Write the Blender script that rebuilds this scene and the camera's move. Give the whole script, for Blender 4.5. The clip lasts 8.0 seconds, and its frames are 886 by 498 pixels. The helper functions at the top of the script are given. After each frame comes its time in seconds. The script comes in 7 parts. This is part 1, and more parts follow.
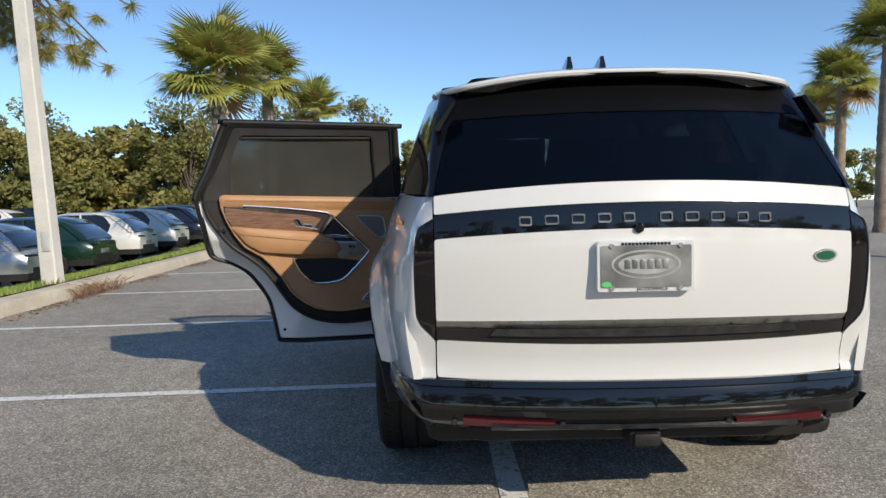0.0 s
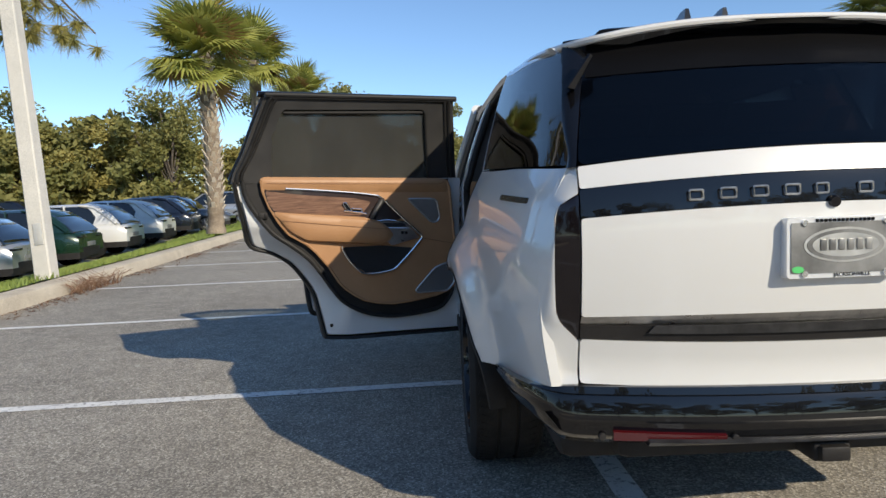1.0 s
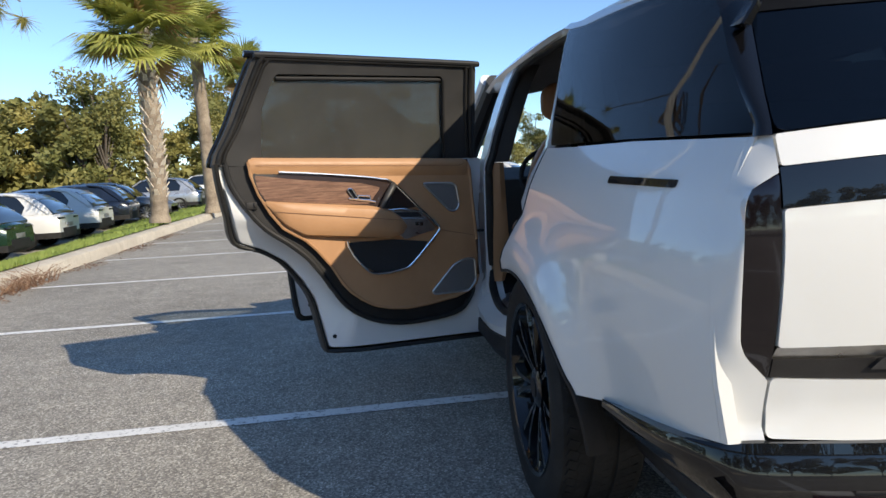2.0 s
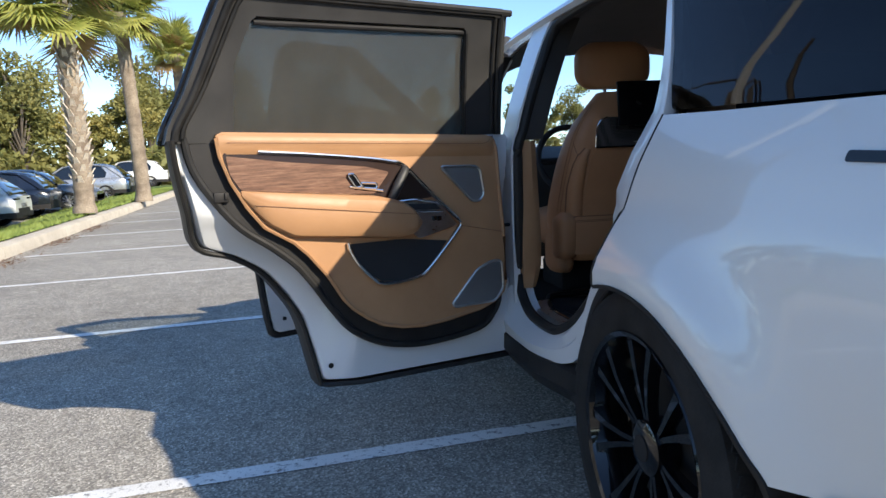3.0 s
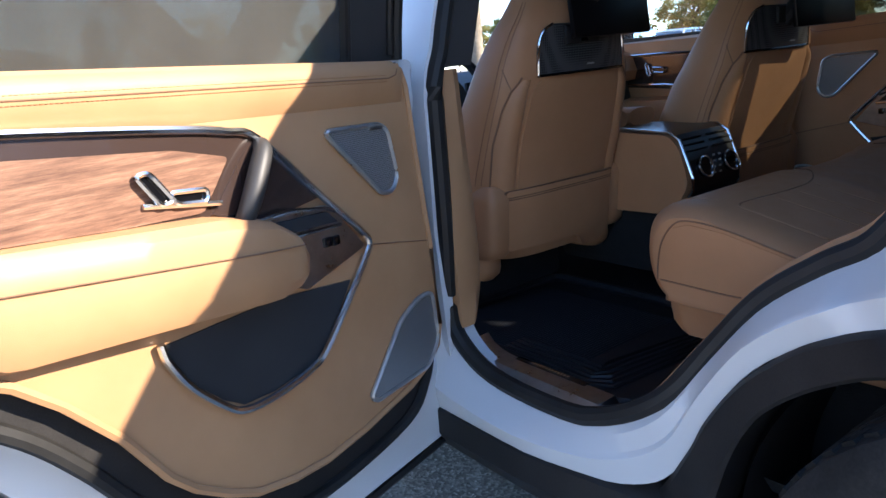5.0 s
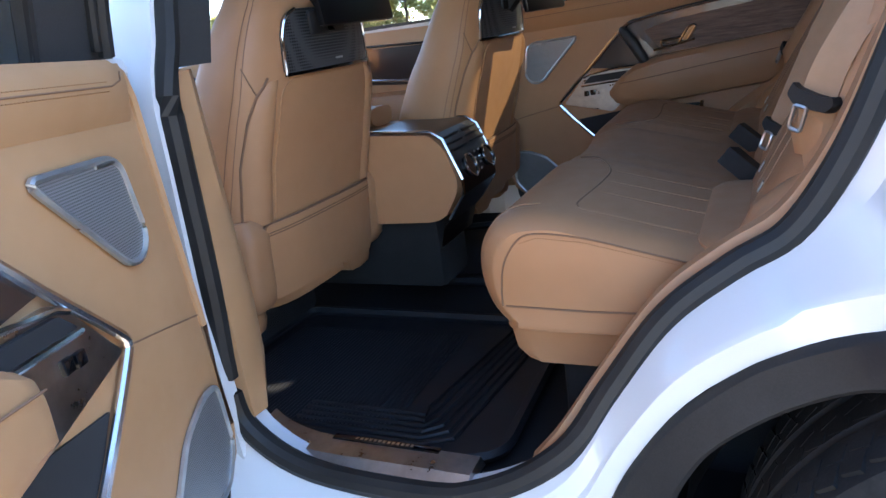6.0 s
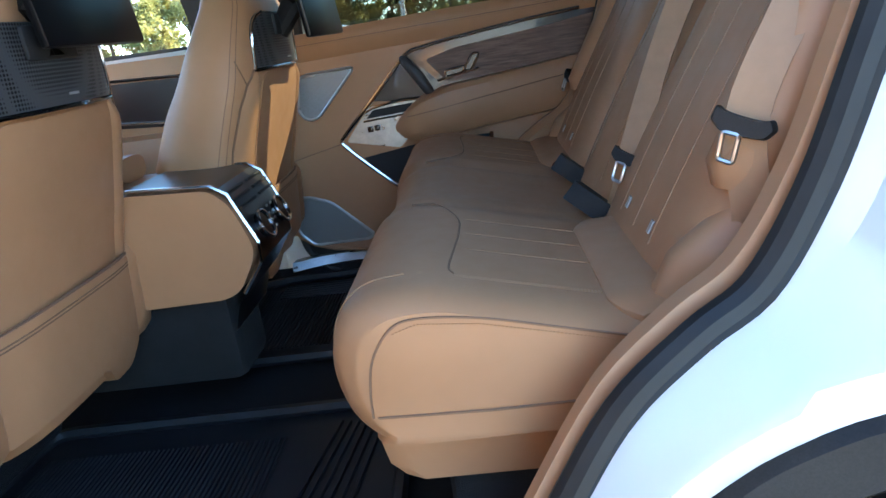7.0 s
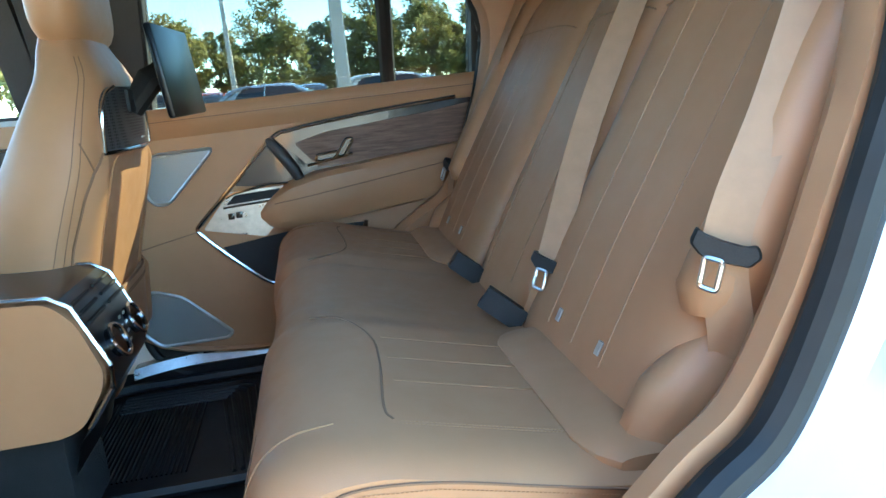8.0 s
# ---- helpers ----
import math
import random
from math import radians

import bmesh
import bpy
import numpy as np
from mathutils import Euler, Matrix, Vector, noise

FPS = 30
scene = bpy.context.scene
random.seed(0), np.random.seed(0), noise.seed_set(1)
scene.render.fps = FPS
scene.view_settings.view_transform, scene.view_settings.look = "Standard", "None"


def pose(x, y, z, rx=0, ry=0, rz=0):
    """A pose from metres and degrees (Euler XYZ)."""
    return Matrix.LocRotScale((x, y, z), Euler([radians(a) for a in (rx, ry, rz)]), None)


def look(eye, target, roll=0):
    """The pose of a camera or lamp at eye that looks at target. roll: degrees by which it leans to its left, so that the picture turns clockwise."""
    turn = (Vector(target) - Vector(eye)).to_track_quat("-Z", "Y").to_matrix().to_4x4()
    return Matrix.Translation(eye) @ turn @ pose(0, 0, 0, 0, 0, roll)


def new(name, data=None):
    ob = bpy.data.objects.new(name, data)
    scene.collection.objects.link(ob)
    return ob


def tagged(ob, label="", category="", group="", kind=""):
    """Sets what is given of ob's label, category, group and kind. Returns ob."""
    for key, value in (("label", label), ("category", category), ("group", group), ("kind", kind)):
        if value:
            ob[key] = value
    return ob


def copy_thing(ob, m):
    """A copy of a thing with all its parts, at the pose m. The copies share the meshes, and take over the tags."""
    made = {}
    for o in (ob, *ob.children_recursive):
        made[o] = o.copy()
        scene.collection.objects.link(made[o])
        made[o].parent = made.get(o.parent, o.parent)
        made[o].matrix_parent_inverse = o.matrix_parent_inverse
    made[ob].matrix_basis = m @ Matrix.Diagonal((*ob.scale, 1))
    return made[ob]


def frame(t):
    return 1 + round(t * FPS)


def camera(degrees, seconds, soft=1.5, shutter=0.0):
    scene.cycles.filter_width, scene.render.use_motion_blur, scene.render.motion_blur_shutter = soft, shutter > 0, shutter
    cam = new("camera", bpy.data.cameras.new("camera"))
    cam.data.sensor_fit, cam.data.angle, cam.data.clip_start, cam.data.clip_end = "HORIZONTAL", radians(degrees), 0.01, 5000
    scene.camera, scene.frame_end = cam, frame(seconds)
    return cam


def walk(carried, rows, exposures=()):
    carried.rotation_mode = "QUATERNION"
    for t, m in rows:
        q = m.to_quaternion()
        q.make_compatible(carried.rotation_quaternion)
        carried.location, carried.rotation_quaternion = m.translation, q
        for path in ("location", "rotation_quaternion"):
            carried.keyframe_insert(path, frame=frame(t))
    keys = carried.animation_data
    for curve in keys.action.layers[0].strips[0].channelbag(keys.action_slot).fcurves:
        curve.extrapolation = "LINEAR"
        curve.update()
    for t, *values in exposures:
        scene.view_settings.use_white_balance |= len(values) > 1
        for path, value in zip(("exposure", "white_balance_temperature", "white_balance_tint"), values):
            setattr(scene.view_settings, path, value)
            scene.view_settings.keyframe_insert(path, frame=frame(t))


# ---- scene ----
cam = camera(65.4, 8.0)
PATH = [
    (0, (-0.667, -3.38, 1.168), (-0.671, -1.383, 1.049), -1.2),
    (0.5, (-0.901, -3.245, 1.155), (-0.891, -1.25, 1.016), -1.8),
    (1, (-1.135, -2.972, 1.141), (-1.086, -0.979, 0.986), -2.0),
    (2.3, (-1.579, -2.088, 1.153), (-1.321, -0.117, 0.932), -2.6),
    (2.5, (-1.628, -1.925, 1.143), (-1.337, 0.041, 0.913), -2.6),
    (3, (-1.746, -1.542, 1.151), (-1.365, 0.405, 0.896), -2.7),
    (3.5, (-1.777, -1.154, 1.159), (-1.305, 0.768, 0.873), -2.9),
    (4, (-1.838, -0.778, 1.155), (-1.228, 1.099, 0.833), -3.5),
    (4.2, (-1.871, -0.624, 1.169), (-1.18, 1.221, 0.829), -4.0),
    (5.3, (-1.776, 0.08, 1.212), (-0.475, 1.497, 0.665), -6.9),
    (5.5, (-1.772, 0.177, 1.212), (-0.333, 1.447, 0.649), -7.5),
    (6, (-1.692, 0.354, 1.22), (0.007, 1.218, 0.616), -8.5),
    (6.5, (-1.536, 0.481, 1.218), (0.304, 0.963, 0.598), -8.9),
    (7, (-1.431, 0.592, 1.212), (0.466, 0.751, 0.6), -8.4),
    (7.5, (-1.348, 0.697, 1.219), (0.568, 0.59, 0.655), -7.1),
    (8, (-1.265, 0.707, 1.253), (0.648, 0.365, 0.781), -5.2),
]
EXPOSURES = [(0.0, 0.48, 6750, 7), (1.0, 0.52, 6800, 7), (2.5, 1.05, 6750, 8), (4.0, 1.6, 6300, 8), (5.3, 2.65, 6650, 13), (5.6, 3.0, 6900, 13), (6.0, 3.65, 7150, 12), (6.5, 3.9, 7150, 11), (7.0, 4.1, 6650, 1), (7.5, 4.35, 6550, -4), (8.0, 4.7, 6450, -10)]
walk(cam, [(t, look(eye, target, roll)) for t, eye, target, roll in PATH], EXPOSURES)

# ---- world and sun ----
SUN = Vector((0.545, -0.68, 0.49)).normalized()
world = bpy.data.worlds.new("world")
scene.world = world
world.use_nodes = True
wn = world.node_tree.nodes
sky = wn.new("ShaderNodeTexSky")
sky.sky_type, sky.sun_disc = "NISHITA", False
sky.sun_elevation = math.asin(SUN.z)
sky.sun_rotation = math.atan2(SUN.x, SUN.y)
sky.air_density, sky.dust_density, sky.ozone_density, sky.altitude = 0.95, 0.02, 4.6, 1500
wn["Background"].inputs["Strength"].default_value = 0.125
world.node_tree.links.new(sky.outputs["Color"], wn["Background"].inputs["Color"])
sun = new("sun", bpy.data.lights.new("sun", "SUN"))
sun.data.energy, sun.data.angle, sun.data.color = 3.35, radians(0.5), (1.0, 0.90, 0.76)
sun.matrix_world = look((20, -25, 16), Vector((20, -25, 16)) - SUN)


# ---- building helpers ----
def part(name, bm, mat, parent=None, label="", sharp=35, fix=True):
    """Links a bmesh as one mesh object under a thing or a part."""
    if fix:
        bmesh.ops.recalc_face_normals(bm, faces=bm.faces)
    me = bpy.data.meshes.new(name)
    bm.to_mesh(me)
    bm.free()
    for p in me.polygons:
        p.use_smooth = sharp > 0
    if sharp > 0:
        me.set_sharp_from_angle(angle=radians(sharp))
    me.materials.append(mat)
    ob = new(name, me)
    ob.parent = parent
    if label:
        tagged(ob, label)
    return ob


def thing(name, label, category, m=None, group="", kind=""):
    ob = new(name)
    ob.empty_display_size = 0.05
    if m is not None:
        ob.matrix_world = m
    return tagged(ob, label, category, group, kind)


def interp(xs, ys, x):
    return float(np.interp(x, xs, ys))


def smooth_interp(table, x):
    """Monotone-ish cubic through a short table of pairs."""
    n = len(table)
    if x <= table[0][0]:
        return table[0][1]
    if x >= table[-1][0]:
        return table[-1][1]
    for i in range(n - 1):
        if x <= table[i + 1][0]:
            break
    x0, y0 = table[i]
    x1, y1 = table[i + 1]
    h = x1 - x0
    d = (y1 - y0) / h
    dl = (y0 - table[i - 1][1]) / (x0 - table[i - 1][0]) if i else d
    dr = (table[i + 2][1] - y1) / (table[i + 2][0] - x1) if i + 2 < n else d
    m0 = 0 if dl * d <= 0 else 2 * dl * d / (dl + d)
    m1 = 0 if dr * d <= 0 else 2 * dr * d / (dr + d)
    u = (x - x0) / h
    return (y0 * (1 + 2 * u) * (1 - u) ** 2 + m0 * h * u * (1 - u) ** 2 + y1 * u * u * (3 - 2 * u) + m1 * h * u * u * (u - 1))


def curve(points, n=6, closed=False):
    """Catmull-Rom through points of any dimension, n steps a span."""
    p = [np.array(q, float) for q in points]
    k = len(p)
    out = []
    for i in range(k if closed else k - 1):
        a, b = p[i], p[(i + 1) % k]
        z = p[i - 1] if (closed or i) else 2 * a - b
        c = p[(i + 2) % k] if (closed or i + 2 < k) else 2 * b - a
        for j in range(n):
            t = j / n
            out.append(0.5 * (2 * a + (b - z) * t + (2 * z - 5 * a + 4 * b - c) * t * t + (3 * a - z - 3 * b + c) * t ** 3))
    if not closed:
        out.append(p[-1])
    return out


def rounded(points, r, n=4):
    """A polygon with its corners rounded."""
    p = [np.array(q, float) for q in points]
    out = []
    for i in range(len(p)):
        a, b, c = p[i - 1], p[i], p[(i + 1) % len(p)]
        la, lc = np.linalg.norm(a - b), np.linalg.norm(c - b)
        rr = min(r, la * 0.48, lc * 0.48)
        s, e = b + (a - b) / la * rr, b + (c - b) / lc * rr
        for j in range(n + 1):
            t = j / n
            out.append(s * (1 - t) ** 2 + 2 * b * t * (1 - t) + e * t * t)
    return out


def inside(p, poly):
    x, y = p
    hit = False
    for i in range(len(poly)):
        x0, y0 = poly[i - 1][0], poly[i - 1][1]
        x1, y1 = poly[i][0], poly[i][1]
        if (y0 > y) != (y1 > y) and x < (x1 - x0) * (y - y0) / (y1 - y0) + x0:
            hit = not hit
    return hit


def dense(poly, step):
    out = []
    for i in range(len(poly)):
        a, b = np.array(poly[i], float), np.array(poly[(i + 1) % len(poly)], float)
        k = max(1, int(np.linalg.norm(b - a) / step + 0.5))
        out += [a + (b - a) * j / k for j in range(k)]
    return out


def fill2(outline, holes=(), step=0.05):
    """Points and triangles of a plane polygon with holes, with an inner grid."""
    from mathutils.geometry import delaunay_2d_cdt
    loops = [dense(outline, step)] + [dense(h, step) for h in holes]
    verts, edges = [], []
    for lp in loops:
        k0 = len(verts)
        verts += [Vector((q[0], q[1])) for q in lp]
        edges += [(k0 + i, k0 + (i + 1) % len(lp)) for i in range(len(lp))]
    a = np.array([[v.x, v.y] for v in verts])
    lo, hi = a.min(0), a.max(0)
    for i in range(1, int((hi[0] - lo[0]) / step) + 1):
        for j in range(1, int((hi[1] - lo[1]) / step) + 1):
            q = lo + np.array([i, j]) * step + np.array([step * 0.5 * (j % 2), 0])
            if ((a - q) ** 2).sum(1).min() < (0.55 * step) ** 2:
                continue
            if inside(q, loops[0]) and not any(inside(q, h) for h in loops[1:]):
                verts.append(Vector((q[0], q[1])))
    v, e, f, _, _, _ = delaunay_2d_cdt(verts, edges, [], 0, 1e-6)
    tris = []
    for t in f:
        c = sum((v[i] for i in t), Vector((0, 0))) / len(t)
        if inside(c, loops[0]) and not any(inside(c, h) for h in loops[1:]):
            tris.append(tuple(t))
    return v, tris


def sheet(outline, fmap, thick=0.02, holes=(), step=0.05):
    """A panel: a plane outline mapped by fmap(u, v, depth), with thickness."""
    v, tris = fill2(outline, holes, step)
    bm = bmesh.new()
    front = [bm.verts.new(fmap(q.x, q.y, 0.0)) for q in v]
    back = [bm.verts.new(fmap(q.x, q.y, thick)) for q in v]
    seen = {}
    for t in tris:
        bm.faces.new([front[i] for i in t])
        bm.faces.new([back[i] for i in reversed(t)])
        for a, b in ((t[0], t[1]), (t[1], t[2]), (t[2], t[0])):
            seen[(a, b)] = 1
    for a, b in seen:
        if (b, a) not in seen:
            bm.faces.new((front[a], back[a], back[b], front[b]))
    return bm


def tube(bm, pts, r, n=8, closed=False, flat=1.0, up=(0, 0, 1)):
    """A rod swept along points; r may be a list; flat squeezes it along up."""
    p = [Vector(q) for q in pts]
    k = len(p)
    rings = []
    for i in range(k):
        a = p[i - 1] if (closed or i) else p[i]
        b = p[(i + 1) % k] if (closed or i + 1 < k) else p[i]
        d = (b - a).normalized()
        s = d.cross(Vector(up))
        if s.length < 1e-4:
            s = d.cross(Vector((1, 0, 0)))
        s.normalize()
        w = s.cross(d)
        rr = r[i] if isinstance(r, (list, tuple)) else r
        rings.append([bm.verts.new(p[i] + s * math.cos(2 * math.pi * j / n) * rr + w * math.sin(2 * math.pi * j / n) * rr * flat) for j in range(n)])
    for i in range(k if closed else k - 1):
        a, b = rings[i], rings[(i + 1) % k]
        for j in range(n):
            bm.faces.new((a[j], a[(j + 1) % n], b[(j + 1) % n], b[j]))
    if not closed:
        bm.faces.new(rings[0][::-1])
        bm.faces.new(rings[-1])
    return bm


def loft(bm, rings, caps=True, closed=False):
    v = [[bm.verts.new(q) for q in ring] for ring in rings]
    n = len(v[0])
    for i in range(len(v) if closed else len(v) - 1):
        a, b = v[i], v[(i + 1) % len(v)]
        for j in range(n):
            bm.faces.new((a[j], a[(j + 1) % n], b[(j + 1) % n], b[j]))
    if caps and not closed:
        bm.faces.new(v[0][::-1])
        bm.faces.new(v[-1])
    return bm


def grid(bm, rows):
    v = [[bm.verts.new(q) for q in row] for row in rows]
    for a, b in zip(v, v[1:]):
        for j in range(len(a) - 1):
            bm.faces.new((a[j], a[j + 1], b[j + 1], b[j]))
    return bm


def rbox(bm, c, size, bevel=0.01, seg=2, m=None):
    """A box with rounded edges."""
    r = bmesh.ops.create_cube(bm, size=1.0)
    vs = r["verts"]
    for v in vs:
        v.co = Vector((v.co.x * size[0], v.co.y * size[1], v.co.z * size[2]))
    es = list({e for v in vs for e in v.link_edges})
    if bevel > 0:
        r = bmesh.ops.bevel(bm, geom=es, offset=min(bevel, 0.49 * min(size)), segments=seg, profile=0.5, affect="EDGES")
        vs = list({v for v in r["verts"]} | {v for v in vs if v.is_valid})
    mm = Matrix.Translation(c) @ (m or Matrix())
    for v in vs:
        v.co = mm @ v.co
    return bm


def prism(bm, outline, fmap, d0, d1, chamfer=0.0):
    """A plane outline drawn out from depth d0 to d1, with a chamfered front."""
    c = np.mean([np.array(q, float)[:2] for q in outline], axis=0)
    ext = max(np.abs(np.array([q[:2] for q in outline]) - c).max(0))
    k = 1 - chamfer / ext if chamfer else 1
    rings = [[fmap(q[0], q[1], d0) for q in outline]]
    if chamfer:
        rings.append([fmap(q[0], q[1], d1 - (d1 - d0) * 0.35) for q in outline])
        rings.append([fmap(c[0] + (q[0] - c[0]) * k, c[1] + (q[1] - c[1]) * k, d1) for q in outline])
    else:
        rings.append([fmap(q[0], q[1], d1) for q in outline])
    return loft(bm, rings)


def spin(bm, profile, centre, n=48, axis="x"):
    """A profile of (along, radius) pairs turned about the x axis."""
    v = []
    for i in range(n):
        a = 2 * math.pi * i / n
        v.append([bm.verts.new(Vector(centre) + Vector((q[0], q[1] * math.cos(a), q[1] * math.sin(a)))) for q in profile])
    for i in range(n):
        a, b = v[i], v[(i + 1) % n]
        for j in range(len(a) - 1):
            bm.faces.new((a[j], a[j + 1], b[j + 1], b[j]))
    return bm


# ---- materials ----
class Mat:
    """A small wrapper that builds a node material."""

    def __init__(self, name, base=(0.5, 0.5, 0.5), rough=0.5, metal=0.0, **extra):
        self.m = bpy.data.materials.new(name)
        self.m.use_nodes = True
        self.t = self.m.node_tree
        self.n = self.t.nodes
        self.b = self.n["Principled BSDF"]
        self.b.inputs["Base Color"].default_value = (*base, 1)
        self.b.inputs["Roughness"].default_value = rough
        self.b.inputs["Metallic"].default_value = metal
        for k, v in extra.items():
            self.b.inputs[k.replace("_", " ")].default_value = v
        self.co = self.n.new("ShaderNodeTexCoord").outputs["Object"]

    def link(self, a, b):
        self.t.links.new(a, b)

    def noise(self, scale, detail=4, rough=0.6, stretch=None, vec=None):
        nz = self.n.new("ShaderNodeTexNoise")
        nz.inputs["Scale"].default_value = scale
        nz.inputs["Detail"].default_value = detail
        nz.inputs["Roughness"].default_value = rough
        src = vec or self.co
        if stretch:
            mp = self.n.new("ShaderNodeMapping")
            mp.inputs["Scale"].default_value = stretch
            self.link(src, mp.inputs["Vector"])
            src = mp.outputs["Vector"]
        self.link(src, nz.inputs["Vector"])
        return nz.outputs["Fac"]

    def voronoi(self, scale, feature="F1", out="Distance", even=False):
        v = self.n.new("ShaderNodeTexVoronoi")
        v.feature = feature
        v.inputs["Scale"].default_value = scale
        if even:
            v.inputs["Randomness"].default_value = 0.0
        self.link(self.co, v.inputs["Vector"])
        return v.outputs[out]

    def ramp(self, fac, stops):
        r = self.n.new("ShaderNodeValToRGB")
        e = r.color_ramp.elements
        while len(e) < len(stops):
            e.new(0.5)
        for el, (pos, col) in zip(e, stops):
            el.position = pos
            el.color = (*col, 1) if len(col) == 3 else col
        self.link(fac, r.inputs["Fac"])
        return r.outputs["Color"]

    def mix(self, fac, a, b, mode="MIX"):
        mx = self.n.new("ShaderNodeMix")
        mx.data_type, mx.blend_type = "RGBA", mode
        for s, v in ((mx.inputs[0], fac), (mx.inputs[6], a), (mx.inputs[7], b)):
            if isinstance(v, (int, float)):
                s.default_value = v
            elif isinstance(v, tuple):
                s.default_value = (*v, 1)
            else:
                self.link(v, s)
        return mx.outputs[2]

    def color(self, src):
        self.link(src, self.b.inputs["Base Color"])
        return self

    def rough(self, fac, lo, hi):
        self.link(self.ramp(fac, [(0.25, (lo,) * 3), (0.75, (hi,) * 3)]), self.b.inputs["Roughness"])
        return self

    def bump(self, height, strength=0.3, dist=0.002):
        bp = self.n.new("ShaderNodeBump")
        bp.inputs["Strength"].default_value = strength
        bp.inputs["Distance"].default_value = dist
        self.link(height, bp.inputs["Height"])
        old = self.b.inputs["Normal"].links
        if old:
            self.link(old[0].from_socket, bp.inputs["Normal"])
        self.link(bp.outputs["Normal"], self.b.inputs["Normal"])
        return self


def two_tone(name, a, b, scale, rough=0.5, metal=0.0, fine=0.0, bump=0.0, dist=0.002, lo=0.35, hi=0.65, **kw):
    """A surface whose colour drifts between two tones, with optional fine grain."""
    m = Mat(name, a, rough, metal, **kw)
    big = m.noise(scale, 5)
    col = m.ramp(big, [(lo, a), (hi, b)])
    if fine:
        f = m.noise(fine, 3)
        col = m.mix(0.5, col, m.ramp(f, [(0.3, (0.6,) * 3), (0.7, (1.35,) * 3)]), "MULTIPLY")
        if bump:
            m.bump(f, bump, dist)
    m.color(col)
    m.rough(big, max(0.02, rough - 0.08), min(1, rough + 0.08))
    return m.m


def asphalt_mat():
    m = Mat("asphalt", (0.05, 0.05, 0.05), 0.85)
    big = m.noise(0.35, 4)
    mid = m.noise(6, 5)
    v = m.voronoi(125, out="Color")
    vd = m.voronoi(125)
    grit = m.ramp(v, [(0.0, (0.13, 0.118, 0.10)), (0.42, (0.25, 0.228, 0.192)), (0.68, (0.385, 0.352, 0.296)), (0.86, (0.55, 0.505, 0.43)), (1.0, (0.80, 0.745, 0.65))])
    base = m.ramp(big, [(0.3, (0.75,) * 3), (0.7, (1.15,) * 3)])
    stain = m.ramp(mid, [(0.3, (0.8,) * 3), (0.7, (1.1,) * 3)])
    m.color(m.mix(1.0, m.mix(1.0, grit, base, "MULTIPLY"), stain, "MULTIPLY"))
    m.bump(vd, 0.5, 0.004)
    return m.m


def paint_line_mat():
    m = Mat("worn_line_paint", (0.7, 0.7, 0.68), 0.7)
    wear = m.noise(28, 6, 0.75)
    big = m.noise(2.0, 3)
    c = m.ramp(wear, [(0.36, (0.16, 0.155, 0.15)), (0.46, (0.78, 0.77, 0.74))])
    m.color(m.mix(0.5, c, m.ramp(big, [(0.3, (0.7,) * 3), (0.7, (1.15,) * 3)]), "MULTIPLY"))
    m.bump(m.voronoi(140), 0.35, 0.003)
    return m.m


def leather_mat(name, a, b, perf=False):
    m = Mat(name, a, 0.5, 0, Specular_IOR_Level=0.4)
    big = m.noise(5, 4)
    m.color(m.ramp(big, [(0.3, a), (0.7, b)]))
    m.rough(m.noise(30, 3), 0.42, 0.55)
    m.bump(m.voronoi(700), 0.12, 0.0006)
    m.bump(m.noise(9, 3), 0.08, 0.004)
    return m.m


def mesh_mat(name, dark, light, scale, metal=0.6, rough=0.4):
    """Perforated metal: a field of small dark holes."""
    m = Mat(name, light, rough, metal)
    v = m.voronoi(scale, even=True)
    m.color(m.ramp(v, [(0.30, dark), (0.44, light)]))
    m.bump(v, 0.5, 0.0008)
    return m.m


ASPHALT = asphalt_mat()
LINE = paint_line_mat()
CONCRETE = two_tone("kerb_concrete", (0.45, 0.39, 0.305), (0.58, 0.515, 0.41), 3.0, 0.85, fine=70, bump=0.4, dist=0.004)
GRASS_SOIL = two_tone("turf", (0.075, 0.12, 0.02), (0.125, 0.18, 0.034), 1.2, 0.9, fine=60, bump=0.8, dist=0.03)
GRASS = two_tone("grass_blade", (0.14, 0.20, 0.038), (0.25, 0.30, 0.066), 2.0, 0.7)
FAR_GROUND = two_tone("far_ground", (0.06, 0.06, 0.055), (0.09, 0.09, 0.08), 0.2, 0.9)
WHITE = Mat("white_paint", (0.64, 0.635, 0.615), 0.28, 0, Coat_Weight=1.0, Coat_Roughness=0.02).m
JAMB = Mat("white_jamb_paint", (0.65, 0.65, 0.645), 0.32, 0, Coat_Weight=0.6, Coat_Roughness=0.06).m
GLOSS = Mat("gloss_black", (0.004, 0.004, 0.005), 0.2, 0, Specular_IOR_Level=0.12, Coat_Weight=0.9, Coat_Roughness=0.015).m
# dark colour that stands for the spoiler's shade on the rear glass
SPOILER_SHADE = Mat("spoiler_shade_black", (0.003, 0.003, 0.0035), 0.45, 0, Specular_IOR_Level=0.12).m
PLASTIC = two_tone("black_plastic", (0.014, 0.013, 0.013), (0.024, 0.022, 0.021), 8, 0.55, fine=400, bump=0.15, dist=0.0006, Specular_IOR_Level=0.25)
RUBBER = two_tone("rubber_seal", (0.014, 0.0135, 0.013), (0.023, 0.022, 0.021), 10, 0.5, Specular_IOR_Level=0.3)
TYRE = two_tone("tyre_rubber", (0.012, 0.012, 0.012), (0.026, 0.025, 0.024), 14, 0.75, fine=200, bump=0.2, Specular_IOR_Level=0.2)
